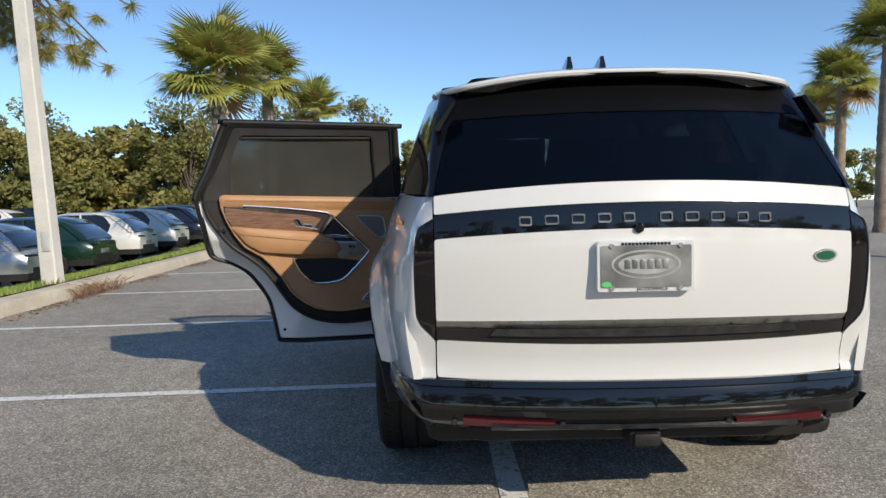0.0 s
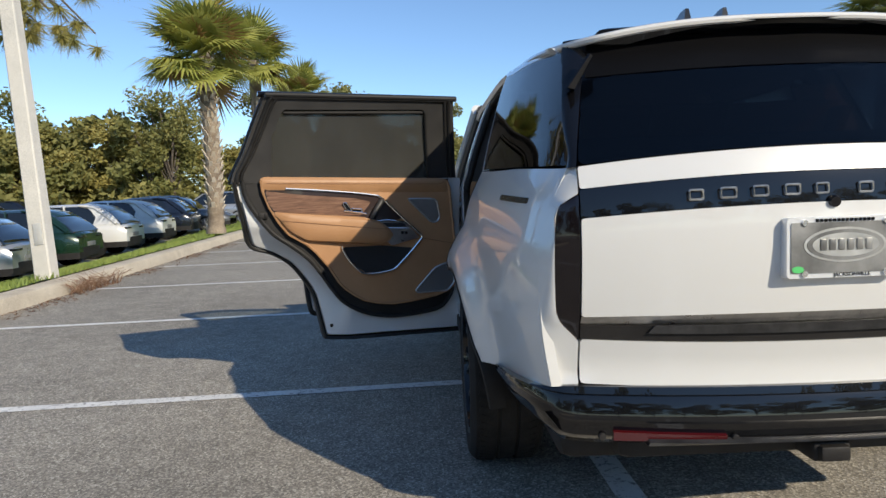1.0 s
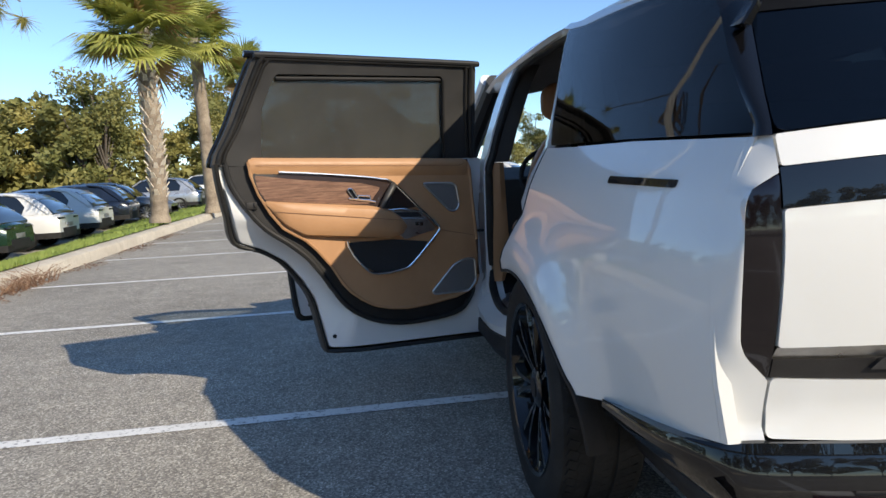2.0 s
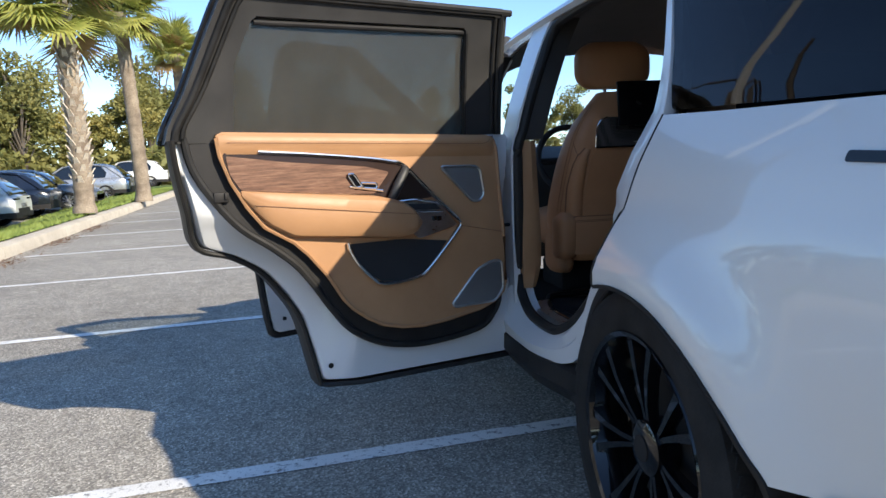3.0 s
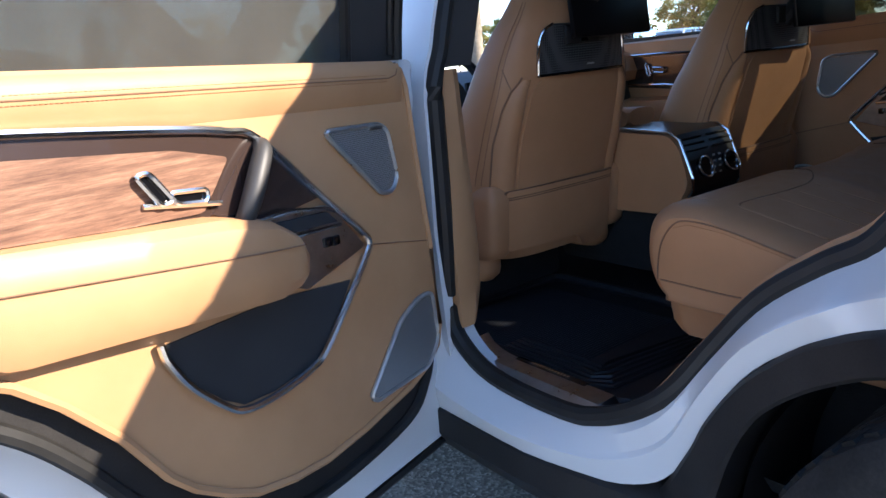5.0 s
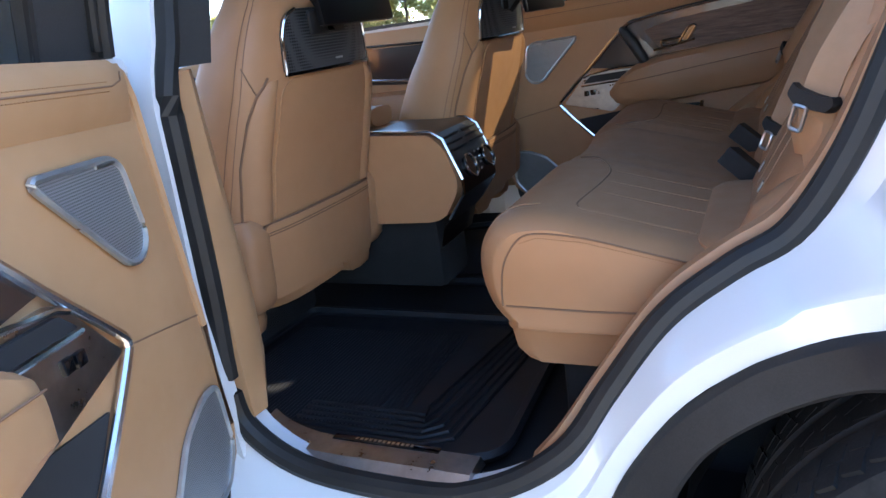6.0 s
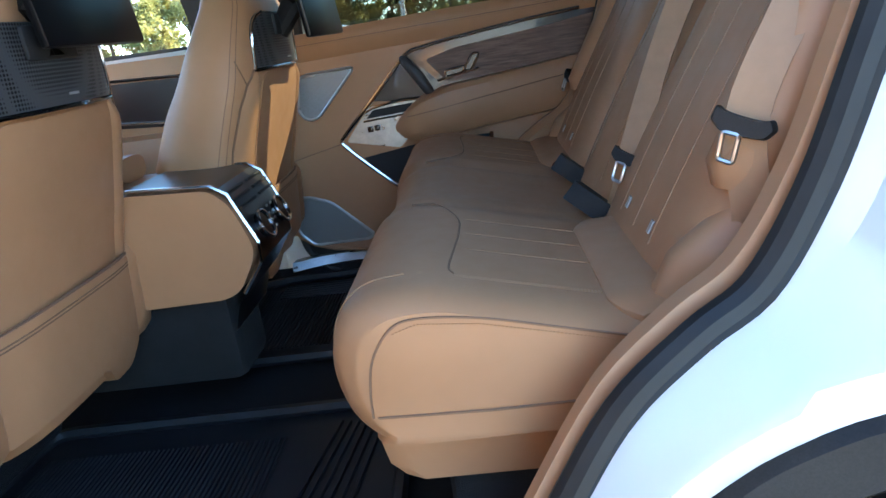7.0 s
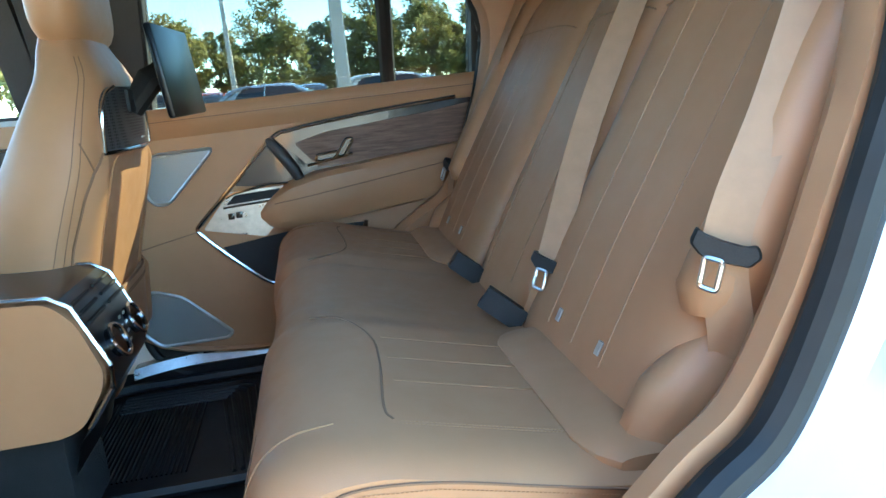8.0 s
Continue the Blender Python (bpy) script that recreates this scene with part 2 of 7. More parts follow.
GREYTRIM = two_tone("dark_grey_trim", (0.030, 0.029, 0.028), (0.042, 0.040, 0.038), 6, 0.5, fine=500, bump=0.15, dist=0.0006)
CHROME = Mat("satin_chrome", (0.78, 0.78, 0.77), 0.18, 1.0).m
STEEL = two_tone("brushed_steel", (0.38, 0.37, 0.36), (0.5, 0.49, 0.47), 30, 0.32, 1.0)
LEATHER = leather_mat("tan_leather", (0.37, 0.195, 0.092), (0.43, 0.235, 0.115))
# same hide as LEATHER, with the shaded cabin's redder tone put into its colour
LEATHER2 = leather_mat("tan_leather_cabin_shade", (0.378, 0.184, 0.087), (0.433, 0.214, 0.104))
CARPET = two_tone("black_carpet", (0.007, 0.0075, 0.0085), (0.015, 0.0155, 0.017), 25, 0.95, fine=500, bump=0.9, dist=0.004)
MATRUBBER = two_tone("black_rubber_mat", (0.010, 0.011, 0.013), (0.016, 0.017, 0.02), 12, 0.5)
SPEAKER = mesh_mat("speaker_mesh", (0.035, 0.035, 0.035), (0.33, 0.33, 0.325), 270)
SEATMESH = mesh_mat("dark_speaker_mesh", (0.008, 0.008, 0.008), (0.11, 0.11, 0.11), 165)
SCREEN = Mat("black_screen", (0.003, 0.003, 0.004), 0.3, 0, Specular_IOR_Level=0.25).m
RED = Mat("red_reflector", (0.06, 0.002, 0.003), 0.2, 0, Coat_Weight=0.4).m
TAIL = Mat("smoked_lamp", (0.006, 0.004, 0.005), 0.1, 0, Specular_IOR_Level=0.3, Coat_Weight=0.5).m
FRAME = Mat("bright_plate_frame", (0.74, 0.75, 0.76), 0.3, 0.4).m
DARKSTEEL = two_tone("dark_satin_metal", (0.06, 0.06, 0.062), (0.10, 0.10, 0.102), 20, 0.35, 0.8)
SILVER = two_tone("silver_print", (0.45, 0.45, 0.44), (0.6, 0.6, 0.58), 20, 0.35, 0.8)
PLATE = two_tone("grey_plate", (0.13, 0.13, 0.125), (0.30, 0.30, 0.29), 7, 0.4, 0.3)
GREEN = Mat("green_print", (0.08, 0.5, 0.14), 0.5).m
STITCH = Mat("thread", (0.36, 0.19, 0.095), 0.9, 0, Specular_IOR_Level=0.1).m


def wood_mat():
    m = Mat("open_pore_wood", (0.2, 0.1, 0.06), 0.5, 0, Specular_IOR_Level=0.3)
    w = m.noise(14, 6, 0.7, stretch=(6, 0.7, 9))
    f = m.noise(60, 4, 0.7, stretch=(4, 0.35, 9))
    c = m.ramp(w, [(0.3, (0.075, 0.035, 0.022)), (0.5, (0.165, 0.084, 0.052)), (0.7, (0.27, 0.15, 0.094))])
    m.color(m.mix(0.6, c, m.ramp(f, [(0.3, (0.6,) * 3), (0.65, (1.2,) * 3)]), "MULTIPLY"))
    m.bump(f, 0.2, 0.0006)
    return m.m


WOOD = wood_mat()


def glass_mat(name, tint, rough=0.0):
    """Tinted safety glass: a tinted clear layer under a mirror layer."""
    m = Mat(name)
    tr = m.n.new("ShaderNodeBsdfTransparent")
    tr.inputs["Color"].default_value = (*tint, 1)
    gl = m.n.new("ShaderNodeBsdfGlossy")
    gl.inputs["Roughness"].default_value = 0.01 + rough
    # the gloss grows towards grazing angles, alike on both faces of the pane
    lw = m.n.new("ShaderNodeLayerWeight")
    lw.inputs["Blend"].default_value = 0.5
    pw = m.n.new("ShaderNodeMath")
    pw.operation = "POWER"
    pw.inputs[1].default_value = 5.0
    ad = m.n.new("ShaderNodeMath")
    ad.operation = "MULTIPLY_ADD"
    ad.inputs[1].default_value, ad.inputs[2].default_value = 0.95, 0.045
    m.link(lw.outputs["Facing"], pw.inputs[0])
    m.link(pw.outputs["Value"], ad.inputs[0])
    mx = m.n.new("ShaderNodeMixShader")
    m.link(ad.outputs["Value"], mx.inputs[0])
    m.link(tr.outputs["BSDF"], mx.inputs[1])
    m.link(gl.outputs["BSDF"], mx.inputs[2])
    m.link(mx.outputs["Shader"], m.n["Material Output"].inputs["Surface"])
    return m.m


PRIVACY = glass_mat("privacy_glass", (0.27, 0.28, 0.30))
REARTINT = glass_mat("rear_door_tint", (0.33, 0.345, 0.33))
ROOFGLASS = glass_mat("roof_glass", (0.13, 0.135, 0.14))
TINT = glass_mat("tinted_glass", (0.65, 0.68, 0.66))
CLEAR = glass_mat("clear_glass", (0.92, 0.94, 0.93))


# ---- ground ----
def ground_z(y):
    return 0.0095 * max(0.0, min(y, 40) - 1.1)


def lot_rise(y):
    """How far the lower lot beyond the verge climbs along the row."""
    return 0.035 * max(0.0, min(y, 40) - 13)


def kerb_x(y):
    return -5.45 - 0.047 * y


def build_ground():
    bm = bmesh.new()
    rows = []
    ys = [-900, -200, -60, -30, -15, -8, -4, -2, 0, 1.1, 2, 4, 6, 8, 10, 14, 18, 24, 30, 40, 60, 120, 300, 900]
    for y in ys:
        yc = max(-30, min(60, y))
        k = kerb_x(yc)
        z = ground_z(y)
        up = lot_rise(y)
        xs = [(-900, -0.95), (-200, -0.92), (-60, -0.80), (k - 9, up - 0.60), (k - 6.2, up - 0.58), (k - 4.1, up - 0.60), (k - 2.6, -0.44 + 0.5 * z + 0.6 * up), (k - 0.2, z - 0.05), (k - 0.05, z), (k + 2, z), (-2, z), (0, z), (2, z), (6, z), (14, z), (40, z), (150, z), (900, z)]
        rows.append([(x, y, q) for x, q in xs])
    grid(bm, rows)
    tagged(part("ground", bm, ASPHALT, None, sharp=0), "grey weathered asphalt of a parking lot", "ground", kind="structure")


def line_y(k, x):
    return 1.10 + 0.07 * (x + 1.7) + 2.745 * k


def build_lines():
    for k in range(-2, 9):
        bm = bmesh.new()
        rows = []
        for i in range(41):
            x = kerb_x(2.7 * k) + 0.15 + i * (-0.42 - kerb_x(2.7 * k)) / 40
            y = line_y(k, x)
            rows.append([(x, y - 0.05, ground_z(y) + 0.004), (x, y + 0.05, ground_z(y) + 0.004)])
        grid(bm, rows)
        tagged(part("stall_line", bm, LINE, None, sharp=0), "worn white painted parking stall line on asphalt", "line", group="parking stall lines", kind="structure")
    bm = bmesh.new()
    rows = [[(-0.47 - 0.012 * y, y, ground_z(y) + 0.0045), (-0.36 - 0.012 * y, y, ground_z(y) + 0.0045)] for y in np.linspace(-12, 30, 85)]
    grid(bm, rows)
    tagged(part("centre_line", bm, LINE, None, sharp=0), "long worn white painted line on asphalt", "line", kind="structure")


def build_kerb():
    for i in range(-4, 13):
        y0, y1 = i * 3.0, i * 3.0 + 2.99
        bm = bmesh.new()
        rows = []
        for y in np.linspace(y0, y1, 5):
            k, z = kerb_x(y), ground_z(y)
            prof = [(0.0, -0.06), (-0.02, 0.13), (-0.035, 0.16), (-0.07, 0.175), (-0.27, 0.18), (-0.30, 0.16), (-0.30, -0.1)]
            rows.append([Vector((k + a, y, z + b)) for a, b in prof])
        loft(bm, rows)
        tagged(part("kerb", bm, CONCRETE, None), "pale concrete kerb edging the grass strip", "kerb", group="kerb stones", kind="structure")


def turf_z(y, s):
    """Height of the turf s metres behind the kerb."""
    g = ground_z(y)
    return g + 0.19 - (g + 0.70 - lot_rise(y)) * (s / 3.8) ** 1.15 - max(0.0, s - 3.7) * 1.6


def build_turf():
    bm = bmesh.new()
    rows = []
    for y in np.linspace(-12, 39, 110):
        rows.append([(kerb_x(y) - 0.28 - s, y, turf_z(y, s) + 0.02 * noise.noise((y * 2, s * 2, 0))) for s in np.linspace(0, 3.8, 26)])
    grid(bm, rows)
    tagged(part("grass_verge", bm, GRASS_SOIL, None, sharp=0), "green mown grass strip behind the kerb", "grass", kind="structure")
    rnd = random.Random(4)
    vs, fs = [], []
    for i in range(26000):
        y = rnd.uniform(2.5, 34) if i % 3 else rnd.uniform(3, 12)
        s = rnd.uniform(0, 3.6) if i % 2 else rnd.uniform(0, 1.8)
        h = rnd.uniform(0.04, 0.10)
        a = rnd.uniform(0, 6.28)
        w = rnd.uniform(0.006, 0.014)
        x0, z0 = kerb_x(y) - 0.28 - s, turf_z(y, s)
        dx, dy = math.cos(a) * w, math.sin(a) * w
        lx, ly = rnd.uniform(-0.04, 0.04), rnd.uniform(-0.04, 0.04)
        k = len(vs)
        vs += [(x0 - dx, y - dy, z0), (x0 + dx, y + dy, z0), (x0 + lx, y + ly, z0 + h)]
        fs.append((k, k + 1, k + 2))
    me = bpy.data.meshes.new("grass")
    me.from_pydata(vs, [], fs)
    me.materials.append(GRASS)
    tagged(new("grass", me), "short green grass blades on the verge", "grass", kind="stuff")


build_ground()
build_lines()
build_kerb()
build_turf()


# ---- the car's shell ----
BASE = [(-1.2, 0.64), (-1.1, 0.705), (-1.0, 0.762), (-0.85, 0.812), (-0.55, 0.868), (-0.2, 0.915), (0.2, 0.945), (0.8, 0.96), (2.0, 0.965), (2.8, 0.955), (3.5, 0.90), (3.95, 0.72)]
PROF = [(0.25, -0.03), (0.45, 0.0), (0.6, 0.025), (0.8, 0.045), (0.95, 0.04), (1.05, 0.018), (1.12, 0.0), (1.2, -0.035), (1.24, -0.055), (1.3, -0.07), (1.5, -0.135), (1.65, -0.195), (1.75, -0.25), (1.85, -0.33)]
TAILY = [(0.36, -1.0), (0.42, -1.06), (0.5, -1.10), (0.585, -1.085), (0.6, -1.075), (0.72, -1.10), (0.8, -1.125), (1.0, -1.145), (1.08, -1.14), (1.14, -1.13), (1.21, -1.105), (1.3, -1.035), (1.45, -0.92), (1.6, -0.80), (1.70, -0.72)]
ROOFZ = [(-0.86, 1.655), (-0.6, 1.712), (-0.2, 1.78), (0.3, 1.825), (1.0, 1.85), (1.6, 1.84), (2.1, 1.78), (2.3, 1.73)]
HINGE = Vector((-0.93, 1.35, 0))
WHEEL_Z = 0.405


def half(y, z):
    """Half width of the body at a station y and height z."""
    r = math.hypot(y, z - 0.41)
    flare = 0.060 * math.exp(-((r - 0.45) / 0.10) ** 2) if z < 1.0 else 0.0
    return smooth_interp(BASE, y) + smooth_interp(PROF, z) + flare


def tail(x, z):
    return smooth_interp(TAILY, z) + 0.085 * (abs(x) / 0.72) ** 2.2


def roof(x, y):
    return smooth_interp(ROOFZ, y) - interp([-0.8, -0.3, 0.2], [0.08, 0.11, 0.13], y) * (abs(x) / 0.7) ** 2.6


def side(sgn):
    """Map (y, z, depth) to the body side, depth inwards."""
    return lambda y, z, d: Vector((sgn * (half(y, z) - d), y, z))


def crown(x, z):
    """Lift of the tailgate's level lines towards the middle of the car."""
    return interp([0.58, 0.715, 0.78, 1.06, 1.14, 1.21, 1.45, 1.66], [-0.010, -0.012, 0.006, 0.027, 0.030, 0.036, 0.02, 0.0], z) * max(0.0, 1 - (x / 0.7) ** 2)


def rear(y0=0.0):
    return lambda x, z, d: Vector((x, tail(x, z) + d + y0, z + crown(x, z)))


def arc(cy, cz, r, a0, a1, n):
    return [(cy + r * math.cos(radians(a0 + (a1 - a0) * i / n)), cz + r * math.sin(radians(a0 + (a1 - a0) * i / n))) for i in range(n + 1)]


car = thing("suv", "white luxury suv with an open rear door and tan leather interior", "car")

# rear quarters: white skin from the lamp to the shut line, over the wheel arch
ARCH_R = [(40, 0.43), (70, 0.424), (95, 0.424), (113, 0.425), (137, 0.433), (156, 0.46), (166, 0.485), (190, 0.49)]


def arch_edge(a0, a1, n, grow=0.0):
    out = []
    for i in range(n + 1):
        a = a0 + (a1 - a0) * i / n
        r = smooth_interp(ARCH_R, a) + grow
        out.append((r * math.cos(radians(a)), 0.40 + r * math.sin(radians(a))))
    return out


QUARTER = arch_edge(76, 165, 20) + [(-0.56, 0.532), (-0.8, 0.55), (-1.0, 0.572), (-0.995, 0.7), (-0.995, 1.1), (-1.0, 1.205), (-0.6, 1.222), (-0.2, 1.228), (0.02, 1.235), (0.03, 1.15), (0.052, 1.05), (0.066, 0.97), (0.078, 0.89)]
for sgn in (-1, 1):
    part("quarter_panel", sheet(QUARTER, side(sgn), 0.03, step=0.035), WHITE, car, "glossy white painted rear quarter panel")
    bm = bmesh.new()
    tube(bm, [side(sgn)(y, z, 0.001) for y, z in curve([(0.103, 0.812), (0.08, 0.89), (0.068, 0.97), (0.054, 1.05), (0.032, 1.15), (0.021, 1.236)], 6)], 0.0035, 6)
    part("shut_line", bm, RUBBER, car, "dark shut line along the quarter panel")
    # black arch lip
    bm = bmesh.new()
    fm = side(sgn)
    rows = []
    for y, z in arch_edge(77, 186, 40, 0.003):
        ry, rz = y / 0.449, (z - 0.40) / 0.449
        rows.append([fm(y, z, 0.004), fm(y, z, -0.006), fm(y - ry * 0.010, z - rz * 0.010, -0.006), fm(y - ry * 0.015, z - rz * 0.015, 0.05), fm(y - ry * 0.01, z - rz * 0.01, 0.06)])
    loft(bm, rows)
    part("arch_trim", bm, PLASTIC, car, "black wheel arch moulding")
    # wheel house
    bm = bmesh.new()
    rows = [[Vector((sgn * x, y, z)) for x in (0.955 if y < 0.10 else 0.86, 0.84, 0.62)] for y, z in ((q[0] * (1.08 if q[0] > 0.10 else 1.0), 0.405 + (q[1] - 0.405) * (1.08 if q[0] > 0.10 else 1.0)) for q in arc(0.0, 0.405, 0.445, -5, 158, 30))]
    grid(bm, rows)
    part("wheel_house", bm, PLASTIC, car)
    # side glass above
    g = [(-1.0, 1.214), (-0.55, 1.230), (-0.01, 1.243), (0.045, 1.40), (0.19, 1.665), (0.0, 1.64), (-0.4, 1.62), (-0.71, 1.592), (-0.80, 1.50)]
    part("quarter_window", sheet(rounded(g, 0.02), side(sgn), 0.006, step=0.05), PRIVACY, car, "dark privacy glass side window")
    # gloss black corner between the side glass and the rear glass
    bm = bmesh.new()
    rows = []
    for z in np.linspace(1.206, 1.628, 16):
        xg = interp([1.212, 1.45, 1.60, 1.66], [0.705, 0.648, 0.60, 0.56], z)
        yq = interp([1.214, 1.50, 1.592, 1.66], [-0.995, -0.797, -0.706, -0.66], z)
        pa, pb = Vector((xg, tail(xg, z) - 0.002, z)), Vector((half(yq, z) + 0.002, yq, z))
        pc = (pa + pb) / 2 + Vector((0.014, -0.012, 0))
        ring = [pa * (1 - t) ** 2 + pc * 2 * t * (1 - t) + pb * t * t for t in np.linspace(0, 1, 7)] + [pb + Vector((-0.03, 0.0, 0)), pa + Vector((0, 0.03, 0))]
        rows.append([Vector((sgn * q.x, q.y, q.z)) for q in ring])
    loft(bm, rows)
    part("rear_pillar", bm, GLOSS, car, "gloss black rear pillar")
    # flush dark handle on the shoulder
    h = rounded([(-0.548, 1.118), (-0.84, 1.106), (-0.845, 1.124), (-0.55, 1.137)], 0.006)
    bm = sheet(h, lambda y, z, d: side(sgn)(y, z, -0.003 + d), 0.02, step=0.02)
    part("flush_trim", bm, GLOSS, car, "dark flush trim bar on the shoulder")

# tail lamps, and the white corner that wraps round them to the tailgate
LAMP = [(0.712, 0.706), (0.735, 0.728), (0.765, 0.755), (0.80, 0.768), (0.93, 0.772), (1.06, 0.768), (1.10, 0.755), (1.125, 0.715), (1.13, 0.706)]
for sgn in (-1, 1):
    bm = bmesh.new()
    rows = []
    for z in np.linspace(0.714, 1.128, 28):
        xo = smooth_interp(LAMP, z)
        rows.append([Vector((sgn * x, y, z)) for x, y in ((0.704, tail(0.704, z) + 0.004), ((0.704 + xo) / 2, tail((0.704 + xo) / 2, z) + 0.003), (xo, tail(xo, z) + 0.006), (xo - 0.002, tail(xo, z) + 0.02), (0.70, -0.96))])
    loft(bm, rows)
    part("tail_lamp", bm, TAIL, car, "smoked dark vertical tail lamp")
    bm = bmesh.new()
    rows = []
    for z in np.linspace(0.574, 1.206, 44):
        xi = smooth_interp(LAMP, z) + 0.002 if 0.712 < z < 1.13 else 0.705
        pa = Vector((xi, tail(xi, z) + 0.001, z))
        pb = Vector((half(-0.985, z) + 0.0015, -0.985, z))
        pc = Vector((half(-1.04, z) + 0.004, tail(0.765, z) + 0.006, z))
        ring = [pa + Vector((0, 0.02, 0))] + [pa * (1 - t) ** 2 + pc * 2 * t * (1 - t) + pb * t * t for t in np.linspace(0, 1, 11)] + [pb + Vector((-0.02, 0, 0))]
        rows.append([Vector((sgn * q.x, q.y, q.z)) for q in ring])
    grid(bm, rows)
    part("rear_corner", bm, WHITE, car, "glossy white corner round the tail lamp")

# tailgate
gate = part("tailgate", sheet(rounded([(-0.70, 0.581), (0.70, 0.581), (0.70, 0.713), (-0.70, 0.713)], 0.012), rear(), 0.03, step=0.045), WHITE, car, "glossy white power tailgate, shut")
part("tailgate_panel", sheet(rounded([(-0.70, 0.782), (0.70, 0.782), (0.70, 1.062), (-0.70, 1.062)], 0.01), rear(), 0.03, step=0.045), WHITE, gate)
part("tailgate_upper", sheet(rounded([(-0.70, 1.145), (0.70, 1.145), (0.70, 1.208), (-0.70, 1.208)], 0.008), rear(), 0.03, step=0.04), WHITE, gate)
part("name_strip", sheet([(-0.70, 1.064), (0.70, 1.064), (0.70, 1.143), (-0.70, 1.143)], rear(0.004), 0.02, step=0.04), GLOSS, gate, "gloss black strip across the tailgate")
part("garnish", sheet([(-0.70, 0.714), (0.70, 0.714), (0.70, 0.755), (-0.70, 0.755)], rear(0.006), 0.02, step=0.04), PLASTIC, gate, "dark garnish bar")
part("garnish_blade", sheet(rounded([(-0.52, 0.735), (-0.5, 0.757), (0.5, 0.757), (0.52, 0.735)], 0.006), rear(-0.004), 0.012, step=0.04), DARKSTEEL, gate, "dark metallic blade")
bm = bmesh.new()
grid(bm, [[rear(0.012)(x, 0.755, 0), rear(0.002)(x, 0.7825, 0)] for x in np.linspace(-0.7, 0.7, 24)])
part("gate_step", bm, STEEL, gate)
rg = [(-0.70, 1.212), (0.70, 1.212), (0.645, 1.45), (0.60, 1.60), (0.55, 1.66), (-0.55, 1.66), (-0.60, 1.60), (-0.645, 1.45)]
part("rear_window", sheet(rounded(rg, 0.03), rear(), 0.006, step=0.05), PRIVACY, gate, "dark tinted rear window")
# matt strip painting the spoiler's shade and dark reflection onto the glass
band = [(-0.63, 1.482), (0.63, 1.482), (0.60, 1.60), (0.55, 1.655), (-0.55, 1.655), (-0.60, 1.60)]
part("spoiler_shade", sheet(band, rear(-0.003), 0.003, step=0.05), SPOILER_SHADE, gate, "dark strip painting the spoiler's shade on the rear window")
# spoiler over the glass
bm = bmesh.new()
rows = []
for x in np.linspace(-0.66, 0.66, 27):
    k = (abs(x) / 0.66) ** 2
    yb = -0.86 + 0.14 * k
    zt = roof(x, -0.62) - 0.02 * k
    zt -= 0.004
    rows.append([Vector((x, -0.55, zt - 0.006)), Vector((x, yb + 0.05, roof(x, yb + 0.05) - 0.008)), Vector((x, yb, roof(x, yb) - 0.012)), Vector((x, yb + 0.01, zt - 0.066)), Vector((x, yb + 0.16, zt - 0.10)), Vector((x, -0.55, zt - 0.1))])
loft(bm, rows)
part("spoiler", bm, GLOSS, gate, "gloss black roof spoiler")

# roof: white skin round a panoramic glass panel
RO = [(-0.58, -0.80), (-0.3, -0.835), (0.3, -0.835), (0.58, -0.80), (0.70, -0.60), (0.70, 2.2), (-0.70, 2.2), (-0.70, -0.60)]
RG = rounded([(-0.47, -0.05), (0.47, -0.05), (0.47, 1.75), (-0.47, 1.75)], 0.08)
top = lambda x, y, d: Vector((x, y, roof(x, y) - d))
part("roof", sheet(RO, top, 0.004, holes=[RG], step=0.09), WHITE, car, "white roof round a glass panel")
part("roof_glass", sheet(RG, lambda x, y, d: top(x, y, d + 0.003), 0.005, step=0.12), ROOFGLASS, car, "tinted panoramic roof glass")
part("headliner", sheet([(-0.68, -0.7), (0.68, -0.7), (0.68, 2.2), (-0.68, 2.2)], lambda x, y, d: Vector((x, y, roof(x, y) - 0.045 - d)), 0.006, step=0.12), two_tone("headliner_cloth", (0.03, 0.03, 0.032), (0.045, 0.044, 0.045), 12, 0.95, fine=300, bump=0.3), car, "dark cloth headliner")
